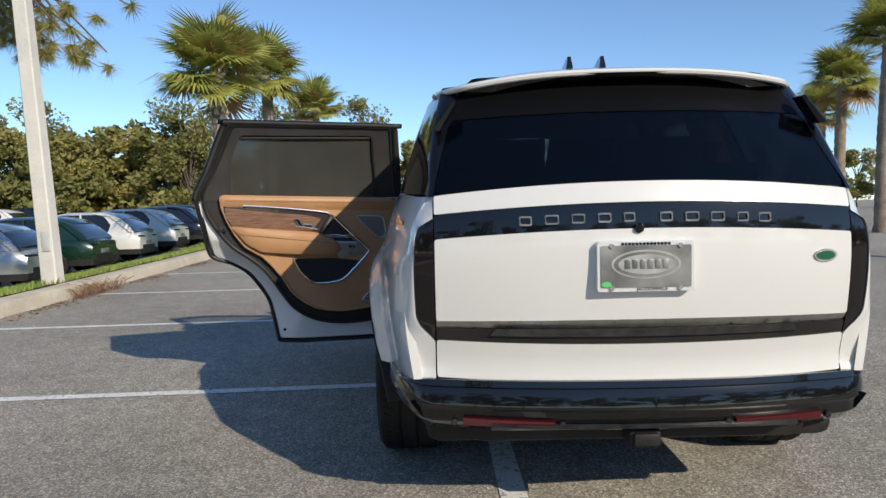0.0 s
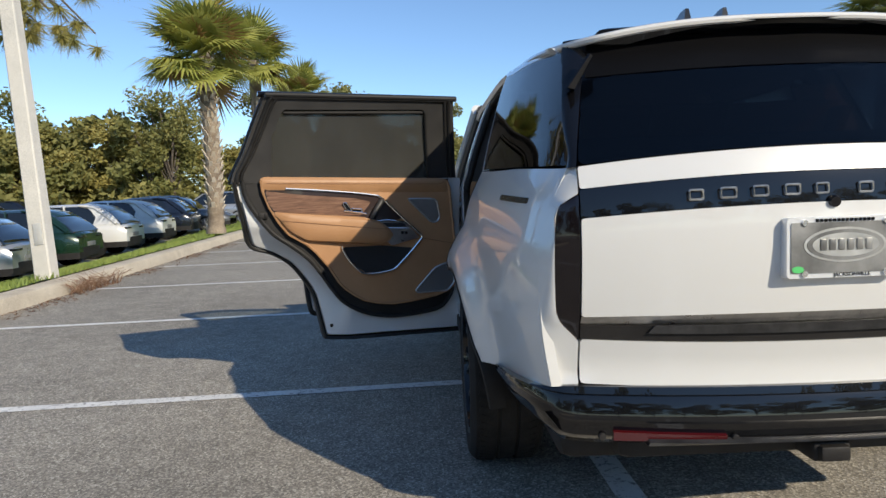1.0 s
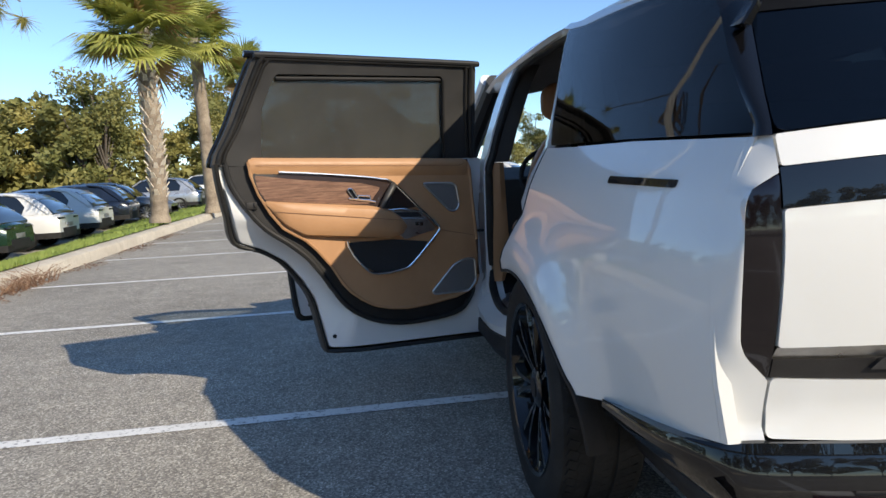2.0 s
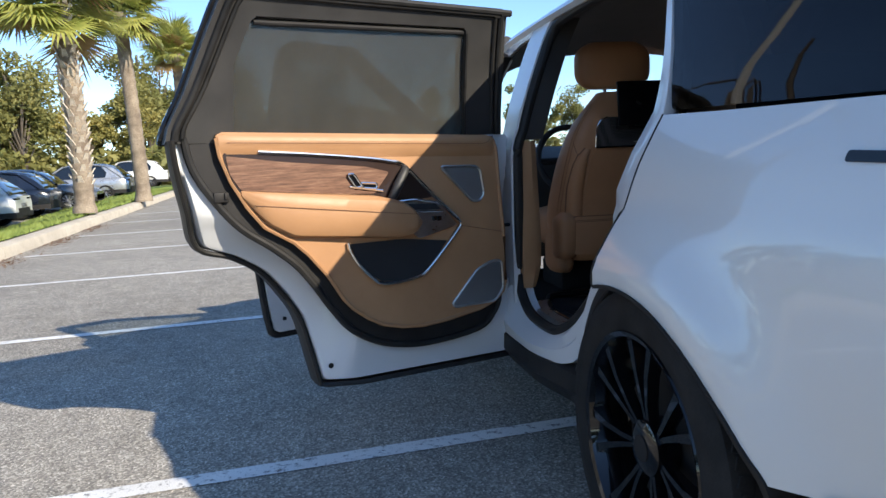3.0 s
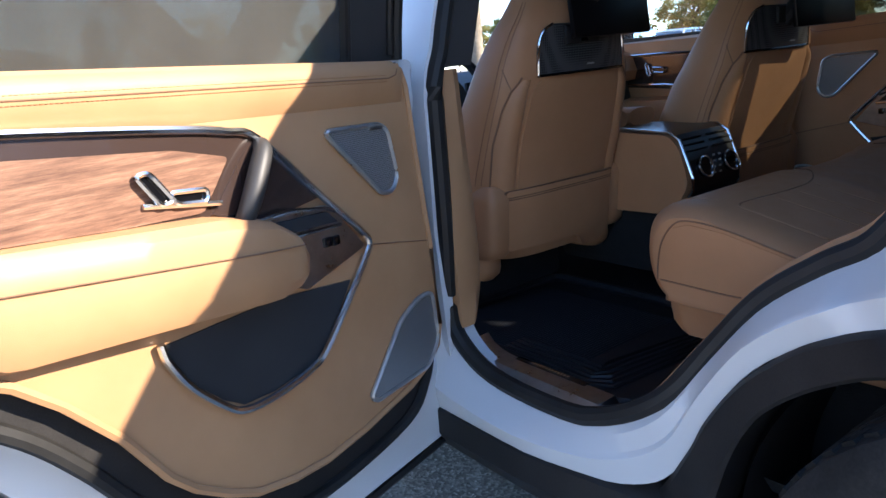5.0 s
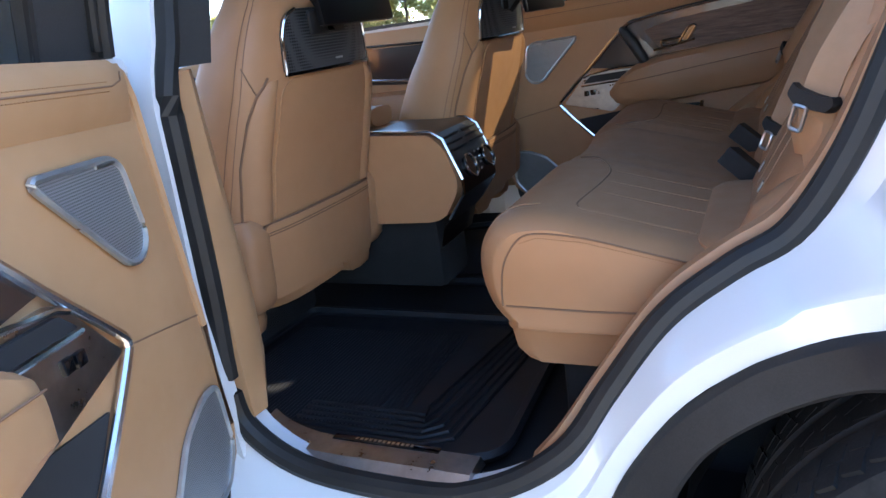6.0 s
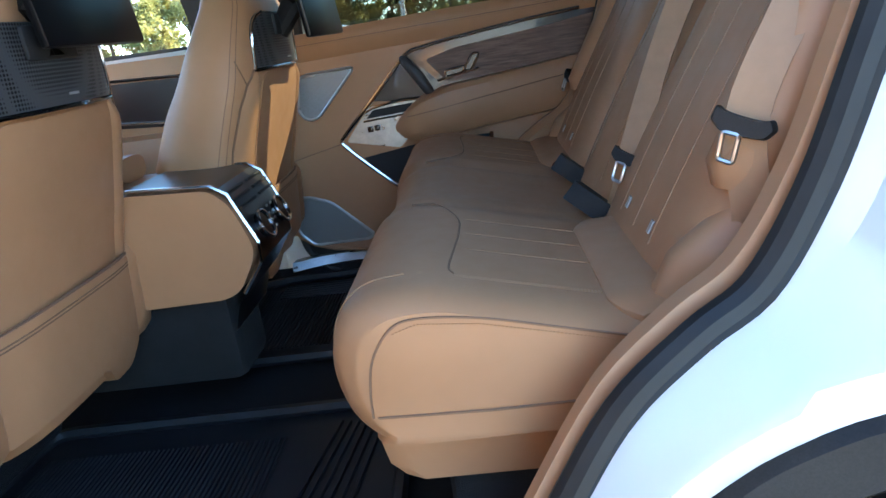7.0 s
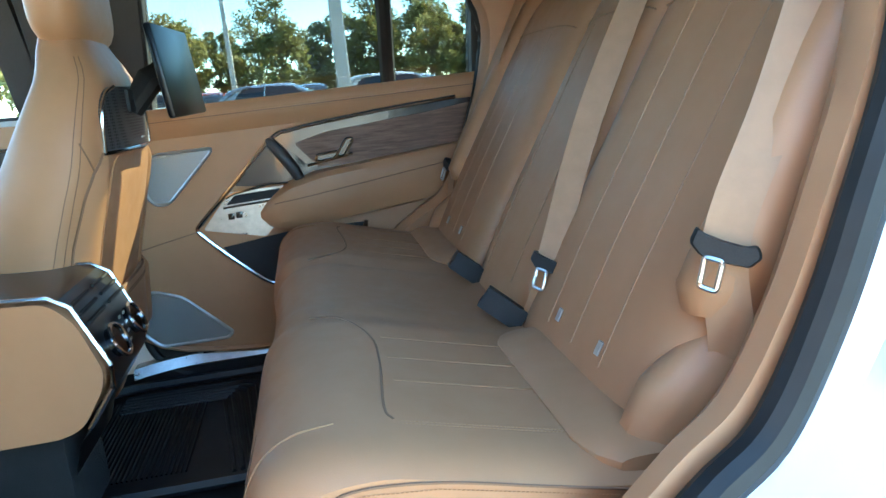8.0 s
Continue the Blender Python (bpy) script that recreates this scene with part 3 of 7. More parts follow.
for sgn in (-1, 1):
    bm = bmesh.new()
    rows = []
    for y in np.linspace(-0.66, 2.2, 40):
        zb = interp([-0.71, -0.4, 0.0, 0.19, 0.3, 1.3, 1.7, 2.2], [1.592, 1.62, 1.64, 1.665, 1.70, 1.705, 1.69, 1.63], y)
        zr = roof(0.69, y) - 0.004
        xb = min(half(y, zb), 0.75) + 0.001
        zm = min(zb + 0.022, zr + 0.004)
        rows.append([Vector((sgn * x, y, z)) for x, z in ((0.66, roof(0.66, y) - 0.003), (0.69, zr), (max(0.70, xb - 0.016), max(zm, zr - 0.012)), (xb, min(zb, zm - 0.008)), (xb - 0.015, min(zb, zm) - 0.016), (0.66, min(zb, zr) - 0.016))])
    loft(bm, rows)
    part("roof_rail", bm, WHITE, car)
    # rolled white edge of the roof skin, round to the spoiler
    bm = bmesh.new()
    edge = curve([(0.70, 0.6), (0.70, 0.0), (0.698, -0.40), (0.688, -0.58), (0.655, -0.70), (0.585, -0.795), (0.48, -0.825), (0.3, -0.84), (0.0, -0.843)], 6)
    tube(bm, [Vector((sgn * x, y, roof(x, y) - 0.010)) for x, y in edge], 0.012, 8)
    part("roof_edge", bm, WHITE, car)
    bm = bmesh.new()
    yf, zf = -0.28, roof(0.07, -0.25) - 0.012
    loft(bm, [[Vector((sgn * 0.073 - 0.024 + sx * 0.017 * (1 - 0.6 * f), yf + (0.22 - 0.17 * f if sy > 0 else -0.01 + 0.012 * f), zf + 0.064 * f * (1 if sy < 0 else 0.97))) for sx, sy in ((-1, -1), (1, -1), (1, 1), (-1, 1))] for f in (0, 0.4, 0.8, 0.95, 1.0)])
    part("antenna_fin", bm, GLOSS, car)

# rear bumper
bm = bmesh.new()
rows = []
for i in range(61):
    a = -1 + 2 * i / 60
    if abs(a) < 0.72:
        x = a / 0.72 * 0.74
        px = Vector((x, tail(x, 0.5) + 0.0, 0))
    else:
        s = (abs(a) - 0.72) / 0.28
        q = curve([(0.74, -1.012), (0.80, -0.965), (0.85, -0.86), (0.878, -0.74), (0.90, -0.56)], 12)
        c = q[min(len(q) - 1, int(s * (len(q) - 1) + 0.5))]
        px = Vector((math.copysign(c[0], a), c[1], 0))
    side_k = max(0.0, (abs(a) - 0.72) / 0.28)
    bend = min(1.0, side_k / 0.6)
    n = Vector((math.copysign(0.85 * bend, a), -1 + 0.45 * bend, 0))
    top = 0.580 - 0.045 * side_k
    prof = [(-0.05, top), (0.0, top - 0.004), (0.006, 0.555), (-0.004, 0.548), (0.008, 0.515), (0.012, 0.48), (0.002, 0.466), (-0.005, 0.43), (-0.05, 0.395), (-0.12, 0.39)]
    lift = 0.72 * side_k
    rows.append([px + n * d * (1 - 0.6 * side_k) + Vector((0, 0, top - (top - z) * (1 - lift))) for d, z in prof])
loft(bm, rows)
bumper = part("rear_bumper", bm, GLOSS, car, "gloss black rear bumper")
for sgn in (-1, 1):
    bm = bmesh.new()
    x0, x1 = (0.305, 0.615)
    rows = []
    for x in np.linspace(x0, x1, 10):
        y = tail(x, 0.5)
        rows.append([Vector((sgn * x, y + 0.012, 0.416)), Vector((sgn * x, y - 0.004, 0.419)), Vector((sgn * x, y - 0.009, 0.438 + 0.008 * (x - 0.305) / 0.31)), Vector((sgn * x, y + 0.01, 0.443 + 0.008 * (x - 0.305) / 0.31))])
    loft(bm, rows)
    part("reflector", bm, RED, bumper, "red bumper reflector")
    for x in (0.28, 0.645):
        bm = bmesh.new()
        c = Vector((sgn * x, tail(x, 0.5) - 0.004, 0.428))
        tube(bm, [c + Vector((0, 0.03, 0)), c, c + Vector((0, -0.002, 0))], [0.011, 0.011, 0.009], 16)
        part("parking_sensor", bm, PLASTIC, bumper)
bm = bmesh.new()
rows = [[Vector((x, tail(x, 0.5) - 0.006, 0.405 + 0.012 * math.cos(x * 3))), Vector((x, tail(x, 0.5) - 0.02, 0.42)), Vector((x, tail(x, 0.5) + 0.0, 0.43)), Vector((x, tail(x, 0.5) + 0.1, 0.40))] for x in np.linspace(-0.52, 0.52, 25)]
loft(bm, rows)
part("bumper_blade", bm, DARKSTEEL, bumper, "dark metallic lower blade")
bm = bmesh.new()
rbox(bm, (0.0, -1.02, 0.375), (0.11, 0.14, 0.06), 0.012)
rbox(bm, (0.0, -1.05, 0.375), (0.085, 0.12, 0.045), 0.008)
part("tow_hitch", bm, PLASTIC, bumper, "black tow hitch cover")
bm = bmesh.new()
rbox(bm, (0.0, 0.9, 0.36), (1.5, 3.6, 0.12), 0.05)
rbox(bm, (0.0, -0.6, 0.40), (1.2, 0.8, 0.14), 0.05)
part("underbody", bm, PLASTIC, car)


def build_wheel(y, sgn):
    c = Vector((sgn * 0.84, y, WHEEL_Z))
    bm = bmesh.new()
    prof = [(-0.13, 0.285), (-0.145, 0.33), (-0.142, 0.375), (-0.125, 0.398), (-0.09, 0.404), (-0.045, 0.405), (-0.042, 0.397), (-0.032, 0.397), (-0.029, 0.405), (0.029, 0.405), (0.032, 0.397), (0.042, 0.397), (0.045, 0.405), (0.09, 0.404), (0.125, 0.398), (0.142, 0.375), (0.145, 0.33), (0.13, 0.285)]
    spin(bm, prof, c, 72)
    # tread blocks on the shoulders
    bt = bmesh.new()
    for i in range(72):
        a = 2 * math.pi * (i + 0.5) / 72
        for s, w, g in ((-0.097, 0.032, 0.0), (0.097, 0.032, 0.0), (-0.066, 0.026, 0.4), (0.066, 0.026, 0.4), (-0.015, 0.022, 0.7), (0.015, 0.022, 0.2)):
            m = Matrix.Translation(c) @ Matrix.Rotation(a + g * 0.087, 4, "X") @ Matrix.Translation((s, 0, 0.4003)) @ Matrix.Rotation(0.35 if s > 0 else -0.35, 4, "Z")
            bmesh.ops.create_cube(bt, size=1.0, matrix=m @ Matrix.Diagonal((w, 0.026, 0.010, 1)))
    tyre = part("wheel", bm, TYRE, car, "black low-profile tyre on a gloss black alloy rim")
    tagged(part("tread", bt, TYRE, tyre, sharp=0), kind="stuff")
    bm = bmesh.new()
    spin(bm, [(sgn * 0.132, 0.302), (sgn * 0.14, 0.298), (sgn * 0.135, 0.285), (sgn * 0.10, 0.275), (sgn * 0.02, 0.26), (-sgn * 0.12, 0.27), (-sgn * 0.13, 0.29)], c, 64)
    part("rim", bm, GLOSS, tyre, "gloss black alloy rim")
    bm = bmesh.new()
    for i in range(7):
        for off in (-0.185, 0.185):
            a = 2 * math.pi * i / 7 + off + 0.70
            rows = []
            for r, w, d in ((0.05, 0.011, 0.10), (0.12, 0.011, 0.112), (0.2, 0.014, 0.122), (0.285, 0.021, 0.126)):
                aa = a - off * 0.75 * (1 - r / 0.285)
                o = Vector((0, math.cos(aa) * r, math.sin(aa) * r))
                t = Vector((0, -math.sin(aa), math.cos(aa))) * w
                x = Vector((sgn * d, 0, 0))
                rows.append([c + o - t + x * 0.75, c + o - t * 0.6 + x, c + o + t * 0.6 + x, c + o + t + x * 0.75])
            loft(bm, rows)
    tube(bm, [c + Vector((sgn * 0.05, 0, 0)), c + Vector((sgn * 0.108, 0, 0)), c + Vector((sgn * 0.118, 0, 0))], [0.075, 0.07, 0.05], 28)
    part("spokes", bm, GLOSS, tyre, "gloss black twin spokes")
    bm = bmesh.new()
    tube(bm, [c + Vector((sgn * 0.10, 0, 0)), c + Vector((sgn * 0.121, 0, 0))], 0.034, 24)
    part("hub_cap", bm, PLASTIC, tyre)
    bm = bmesh.new()
    tube(bm, [c + Vector((sgn * 0.01, 0, 0)), c + Vector((sgn * 0.045, 0, 0))], 0.20, 40)
    part("brake_disc", bm, PLASTIC, tyre)


for yy in (0.0, 3.1):
    for sgn in (-1, 1):
        build_wheel(yy, sgn)

# blades under the spoiler's ends
for sgn in (-1, 1):
    bm = bmesh.new()
    rows = []
    for f in np.linspace(0, 1, 6):
        x, y, z = 0.703 - 0.071 * f, -0.905 + 0.012 * f, 1.446 + 0.099 * f
        w = 0.026 * (1 - 0.45 * f)
        rows.append([Vector((sgn * x, y, z)), Vector((sgn * (x - 0.006), y - 0.004, z)), Vector((sgn * (x - w), y + 0.004, z - 0.004)), Vector((sgn * (x - w - 0.012), y + 0.05, z - 0.002)), Vector((sgn * (x - 0.004), y + 0.05, z + 0.004))])
    loft(bm, rows)
    part("spoiler_fin", bm, GLOSS, gate)


# ---- doors, built in the shut pose ----
CARD = [(0.141, 1.255), (0.16, 1.266), (1.19, 1.236), (1.222, 1.222), (1.234, 1.19), (1.243, 1.043), (1.26, 0.831), (1.262, 0.65), (1.245, 0.605), (1.20, 0.573), (1.132, 0.551), (0.974, 0.530), (0.86, 0.524), (0.773, 0.534), (0.69, 0.556), (0.634, 0.589), (0.58, 0.63), (0.543, 0.672), (0.49, 0.763), (0.425, 0.845), (0.374, 0.895), (0.277, 0.955), (0.224, 1.025), (0.177, 1.113), (0.148, 1.197)]
BAND = [(1.225, 1.24), (1.24, 0.8), (1.245, 0.60), (1.21, 0.515), (1.13, 0.462), (0.907, 0.445), (0.76, 0.462), (0.655, 0.50), (0.564, 0.562), (0.494, 0.655), (0.443, 0.735), (0.381, 0.815), (0.30, 0.885), (0.205, 0.955), (0.13, 1.045), (0.066, 1.155), (0.045, 1.26)]
SKIN = [(1.345, 0.318), (0.475, 0.345), (0.46, 0.44), (0.43, 0.59), (0.375, 0.69), (0.30, 0.785), (0.20, 0.85), (0.085, 0.895), (0.05, 1.02), (0.02, 1.16), (0.005, 1.25), (1.335, 1.25), (1.355, 0.8)]
BLIND = Mat("blind_mesh", (0.06, 0.06, 0.055), 0.7)
_bt = BLIND.n.new("ShaderNodeBsdfTransparent")
_bt.inputs["Color"].default_value = (0.7, 0.72, 0.7, 1)
_bm = BLIND.n.new("ShaderNodeMixShader")
_bm.inputs[0].default_value = 0.66
# mottle paints the pane's dust film and tree reflections into the mesh colour
BLIND.color(BLIND.ramp(BLIND.noise(4.5, 6, 0.65, stretch=(1, 1.6, 0.8)), [(0.36, (0.048, 0.048, 0.044)), (0.62, (0.062, 0.062, 0.057))]))
BLIND.bump(BLIND.voronoi(600), 0.3, 0.001)
BLIND.link(_bt.outputs["BSDF"], _bm.inputs[1])
BLIND.link(BLIND.b.outputs["BSDF"], _bm.inputs[2])
BLIND.link(_bm.outputs["Shader"], BLIND.n["Material Output"].inputs["Surface"])
BLIND = BLIND.m
POCKET = two_tone("dark_pocket_lining", (0.012, 0.012, 0.013), (0.02, 0.02, 0.021), 15, 0.8)
DARKTRIM = Mat("dark_brown_gloss_trim", (0.035, 0.022, 0.018), 0.22, 0, Coat_Weight=0.6).m

SEAM = Mat("dark_seam", (0.20, 0.105, 0.058), 0.8).m


def build_rear_door(sgn, open_deg):
    # the shut door's card takes the copy coloured for the shaded cabin
    hide = LEATHER if open_deg else LEATHER2
    inner = lambda y, z, d: Vector((sgn * (0.77 - d), y, z))

    def up(y, z, d):
        x = half(y, 1.24) - 0.02 + (smooth_interp(PROF, z) + 0.055 if z > 1.24 else 0)
        return Vector((sgn * (x - d), y, z))
    word = "white rear door standing open, with a tan leather card" if open_deg else "white rear door, shut"
    door = part("rear_door", sheet(rounded(SKIN, 0.02, 3), lambda y, z, d: Vector((sgn * (half(y, z) - d), y, z)), 0.02, step=0.05), WHITE, car, word)
    if open_deg:
        door.matrix_world = Matrix.Translation(HINGE) @ Matrix.Rotation(radians(-open_deg), 4, "Z") @ Matrix.Translation(-HINGE)
    # inner white pressing: rim dished between the skin edge and the seal band
    bm = bmesh.new()
    o = dense(rounded(SKIN, 0.02, 3), 0.03)
    c = np.array([0.75, 0.95])
    rows = []
    for k, dx in ((1.0, 0.012), (0.992, 0.03), (0.985, 0.10), (0.97, 0.135), (0.93, 0.145), (0.60, 0.150)):
        rows.append([Vector((sgn * max(half(*p) - dx, 0.815), c[0] + (p[0] - c[0]) * k, c[1] + (p[1] - c[1]) * k)) for p in o])
    loft(bm, rows, caps=False)
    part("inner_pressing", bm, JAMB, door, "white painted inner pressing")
    # black rubber lip along the rear and lower edge
    bm = bmesh.new()
    arcp = curve(SKIN[1:11], 4)
    e = [np.array(p) for p in ((1.33, 0.318), (1.0, 0.327), (0.62, 0.338), (0.50, 0.342))] + arcp
    rows = []
    for i, p in enumerate(e):
        a, b = e[max(0, i - 1)], e[min(len(e) - 1, i + 1)]
        d = (b - a) / np.linalg.norm(b - a)
        nrm = np.array([d[1], -d[0]]) * -1 if p[1] < 0.343 and i < 4 else np.array([-d[1], d[0]]) * -1
        nrm = nrm if nrm[1] < 0.05 or nrm[0] < 0 else -nrm
        h0 = half(*p)
        rows.append([Vector((sgn * (h0 - dx), p[0] + nrm[0] * k, p[1] + nrm[1] * k)) for dx, k in ((0.014, 0.001), (0.02, 0.008), (0.06, 0.012), (0.10, 0.014), (0.122, 0.012), (0.127, 0.004), (0.122, -0.006), (0.09, -0.004))])
    loft(bm, rows)
    part("edge_seal", bm, RUBBER, door, "black rubber edge seal")
    # dark panel and seal round the card
    bo = curve(BAND, 4)
    part("seal_band", sheet([tuple(p) for p in bo], lambda y, z, d: Vector((sgn * (0.797 + d), y, z)), 0.03, step=0.08), PLASTIC, door, "black rubber and plastic band round the card")
    bm = bmesh.new()
    tube(bm, [Vector((sgn * 0.795, *p)) for p in bo], 0.013, 8)
    part("bulb_seal", bm, RUBBER, door)
    # leather card
    card = part("door_card", sheet(CARD, inner, -0.06, step=0.05), hide, door, "tan leather door card")
    card.location.x = 0
    bm = bmesh.new()
    tube(bm, [inner(*p, 0.0) for p in CARD + CARD[:1]], 0.008, 6)
    part("card_piping", bm, hide, door)
    # padded top roll
    bm = bmesh.new()
    rows = []
    for y in np.linspace(0.145, 1.215, 32):
        t = 1.266 - (y - 0.14) * 0.029
        w = 0.5 if (y < 0.16 or y > 1.2) else 1.0
        rows.append([inner(y, t - 0.075, 0.0005), inner(y, t - 0.060, 0.009 * w), inner(y, t - 0.045, 0.015 * w), inner(y, t - 0.027, 0.019 * w), inner(y, t - 0.010, 0.017 * w), inner(y, t + 0.002, 0.008 * w), inner(y, t + 0.004, -0.04)])
    loft(bm, rows)
    part("top_roll", bm, hide, door, "padded tan leather top roll")
    bm = bmesh.new()
    tube(bm, [inner(y, 1.239 - (y - 0.14) * 0.029, 0.0193) for y in np.linspace(0.17, 1.16, 30)] + [inner(1.185, 1.215, 0.0185), inner(1.198, 1.226, 0.013)], 0.0013, 5)
    part("seam", bm, SEAM, door)
    bm = bmesh.new()
    for k in range(150):
        y = 0.18 + k * 0.0065
        for dz in (0.006, -0.006):
            tube(bm, [inner(y, 1.239 + dz - (y - 0.14) * 0.029, 0.0187 if dz < 0 else 0.0185), inner(y + 0.004, 1.239 + dz - (y - 0.136) * 0.029, 0.0187 if dz < 0 else 0.0185)], 0.0009, 3)
    tagged(part("roll_stitching", bm, STITCH, door), kind="stuff")
    # wood insert and its dark surround
    sur = [(0.154, 1.207), (0.27, 1.204), (0.66, 1.168), (0.80, 1.142), (0.70, 1.032), (0.20, 1.076), (0.164, 1.137)]
    part("trim_surround", sheet(rounded(sur, 0.015), lambda y, z, d: inner(y, z, 0.007 - d), 0.03, step=0.06), DARKTRIM, door, "dark glossy trim surround")
    wd = [(0.163, 1.196), (0.36, 1.169), (0.65, 1.142), (0.746, 1.118), (0.684, 1.043), (0.552, 1.050), (0.205, 1.083), (0.172, 1.137)]
    part("wood_insert", sheet(rounded(wd, 0.01), lambda y, z, d: inner(y, z, 0.011 - d), 0.02, step=0.06), WOOD, door, "open-pore walnut insert")
    # bright strip sweeping down round the bin
    st = curve([(0.269, 1.206), (0.45, 1.192), (0.657, 1.171), (0.75, 1.157), (0.808, 1.138), (0.93, 1.02), (1.03, 0.925), (1.045, 0.903), (1.035, 0.885), (0.975, 0.822), (0.885, 0.738), (0.84, 0.718), (0.76, 0.708), (0.69, 0.713), (0.655, 0.735), (0.603, 0.792), (0.574, 0.845), (0.568, 0.875)], 5)
    bm = bmesh.new()
    tube(bm, [inner(p[0], p[1], 0.012) for p in st], 0.0068, 8)
    part("bright_strip", bm, CHROME, door, "satin chrome trim strip")
    # grab recess, grab bar, switch pack
    tri = [(0.70, 1.036), (0.80, 1.142), (0.825, 1.12), (0.93, 1.016), (0.79, 1.0)]
    part("grab_recess", sheet(tri, lambda y, z, d: inner(y, z, 0.008 - d), 0.02, step=0.05), DARKTRIM, door)
    bm = bmesh.new()
    tube(bm, [inner(*p) for p in curve([(0.815, 1.130, 0.006), (0.803, 1.118, 0.026), (0.77, 1.072, 0.036), (0.745, 1.025, 0.03), (0.738, 1.0, 0.008)], 4)], [0.012 + 0.005 * math.sin(math.pi * i / 16) for i in range(17)], 12, up=(0, 1, 0))
    part("grab_bar", bm, GREYTRIM, door, "dark padded grab bar")
    sw = [(0.765, 1.003), (0.945, 0.999), (1.03, 0.90), (0.86, 0.862), (0.80, 0.92)]
    part("switch_panel", sheet(rounded(sw, 0.01), lambda y, z, d: inner(y, z, 0.014 - d), 0.03, step=0.05), STEEL, door, "brushed metal switch panel")
    bm = bmesh.new()
    prism(bm, rounded([(0.80, 0.997), (0.93, 0.990), (0.955, 0.966), (0.83, 0.972)], 0.004), inner, 0.012, 0.022)
    part("vent_slot", bm, POCKET, door)
    bm = bmesh.new()
    tube(bm, [inner(0.765, 1.008, 0.018), inner(0.84, 1.011, 0.024), inner(0.93, 0.996, 0.02), inner(0.955, 0.985, 0.016)], 0.004, 6)
    tube(bm, [inner(0.82, 0.966, 0.02), inner(0.965, 0.958, 0.018)], 0.0035, 6)
    part("switch_chrome", bm, CHROME, door)
    for dy in (0.0, 0.022):
        bm = bmesh.new()
        rbox(bm, inner(0.925 + dy, 0.934 - dy * 0.1, 0.017), (0.008, 0.018, 0.018), 0.002)
        part("lock_switch", bm, GLOSS, door)
    # map pocket
    pk = [(0.574, 0.868), (0.80, 0.866), (0.985, 0.842), (0.945, 0.795), (0.875, 0.73), (0.835, 0.718), (0.76, 0.712), (0.695, 0.718), (0.66, 0.742), (0.61, 0.795)]
    part("door_bin", sheet(pk, lambda y, z, d: inner(y, z, 0.004 - d), 0.02, step=0.05), POCKET, door, "black lined door pocket")
    # armrest
    bm = bmesh.new()
    rows = []
    for y in np.linspace(0.205, 0.865, 30):
        f = (y - 0.205) / 0.66
        top = interp([0, 0.72, 0.86, 0.95, 1], [1.083, 1.038, 1.015, 0.975, 0.935], f)
        bot = interp([0, 0.12, 0.25, 0.86, 0.96, 1], [1.06, 0.965, 0.912, 0.872, 0.885, 0.915], f)
        out = interp([0, 0.1, 0.8, 0.93, 1], [0.012, 0.035, 0.078, 0.07, 0.03], f)
        h = top - bot
        rows.append([inner(y, bot, 0.0), inner(y, bot + 0.06 * h, out * 0.7), inner(y, bot + 0.25 * h, out * 0.97), inner(y, bot + 0.6 * h, out), inner(y, bot + 0.64 * h, out * 0.985), inner(y, bot + 0.68 * h, out), inner(y, bot + 0.88 * h, out * 0.92), inner(y, bot + 0.97 * h, out * 0.7), inner(y, top, 0.0)])
    loft(bm, rows)
    part("armrest", bm, hide, door, "padded tan leather armrest")
    bm = bmesh.new()
    tube(bm, [inner(y, interp([0.21, 0.62, 0.84], [1.036, 0.985, 0.958], y), interp([0.21, 0.27, 0.73, 0.82, 0.865], [0.015, 0.036, 0.079, 0.071, 0.03], y) + 0.001) for y in np.linspace(0.24, 0.82, 24)], 0.0014, 5)
    part("armrest_seam", bm, SEAM, door)
    # chrome blade under the wood
    bm = bmesh.new()
    tube(bm, [inner(y, 1.094 - (y - 0.46) * 0.165, 0.014) for y in np.linspace(0.585, 0.715, 8)], 0.0045, 6)
    part("blade", bm, CHROME, door)
    # pull handle: two bright loops
    bm = bmesh.new()
    for pts in ([(0.578, 1.117), (0.60, 1.119), (0.632, 1.072), (0.61, 1.068)], [(0.625, 1.085), (0.69, 1.079), (0.688, 1.06), (0.634, 1.066)]):
        tube(bm, [inner(p[0], p[1], 0.02) for p in rounded(pts, 0.01)], 0.0042, 6, closed=True)
    part("door_pull", bm, CHROME, door, "bright door release loops")
    bm = bmesh.new()
    for pts in ([(0.578, 1.117), (0.60, 1.119), (0.632, 1.072), (0.61, 1.068)], [(0.625, 1.085), (0.69, 1.079), (0.688, 1.06), (0.634, 1.066)]):
        prism(bm, rounded(pts, 0.01), inner, 0.012, 0.017)
    part("door_pull_cup", bm, GLOSS, door)
    # speakers
    for pts in ([(0.966, 1.128), (1.125, 1.124), (1.15, 1.11), (1.166, 1.012), (1.145, 0.985), (1.11, 0.985)], [(1.24, 0.735), (1.19, 0.738), (1.12, 0.712), (0.995, 0.588), (1.01, 0.573), (1.20, 0.572), (1.245, 0.62)]):
        r = rounded(pts, 0.02)
        spk = part("speaker", sheet(r, lambda y, z, d: inner(y, z, 0.006 - d), 0.02, step=0.03), SPEAKER, door, "perforated metal speaker grille")
        bm = bmesh.new()
        tube(bm, [inner(p[0], p[1], 0.006) for p in r], 0.005, 6, closed=True)
        part("speaker_rim", bm, SILVER, door)
    bm = bmesh.new()
    rbox(bm, inner(1.115, 1.118, 0.008), (0.004, 0.045, 0.006), 0.001)
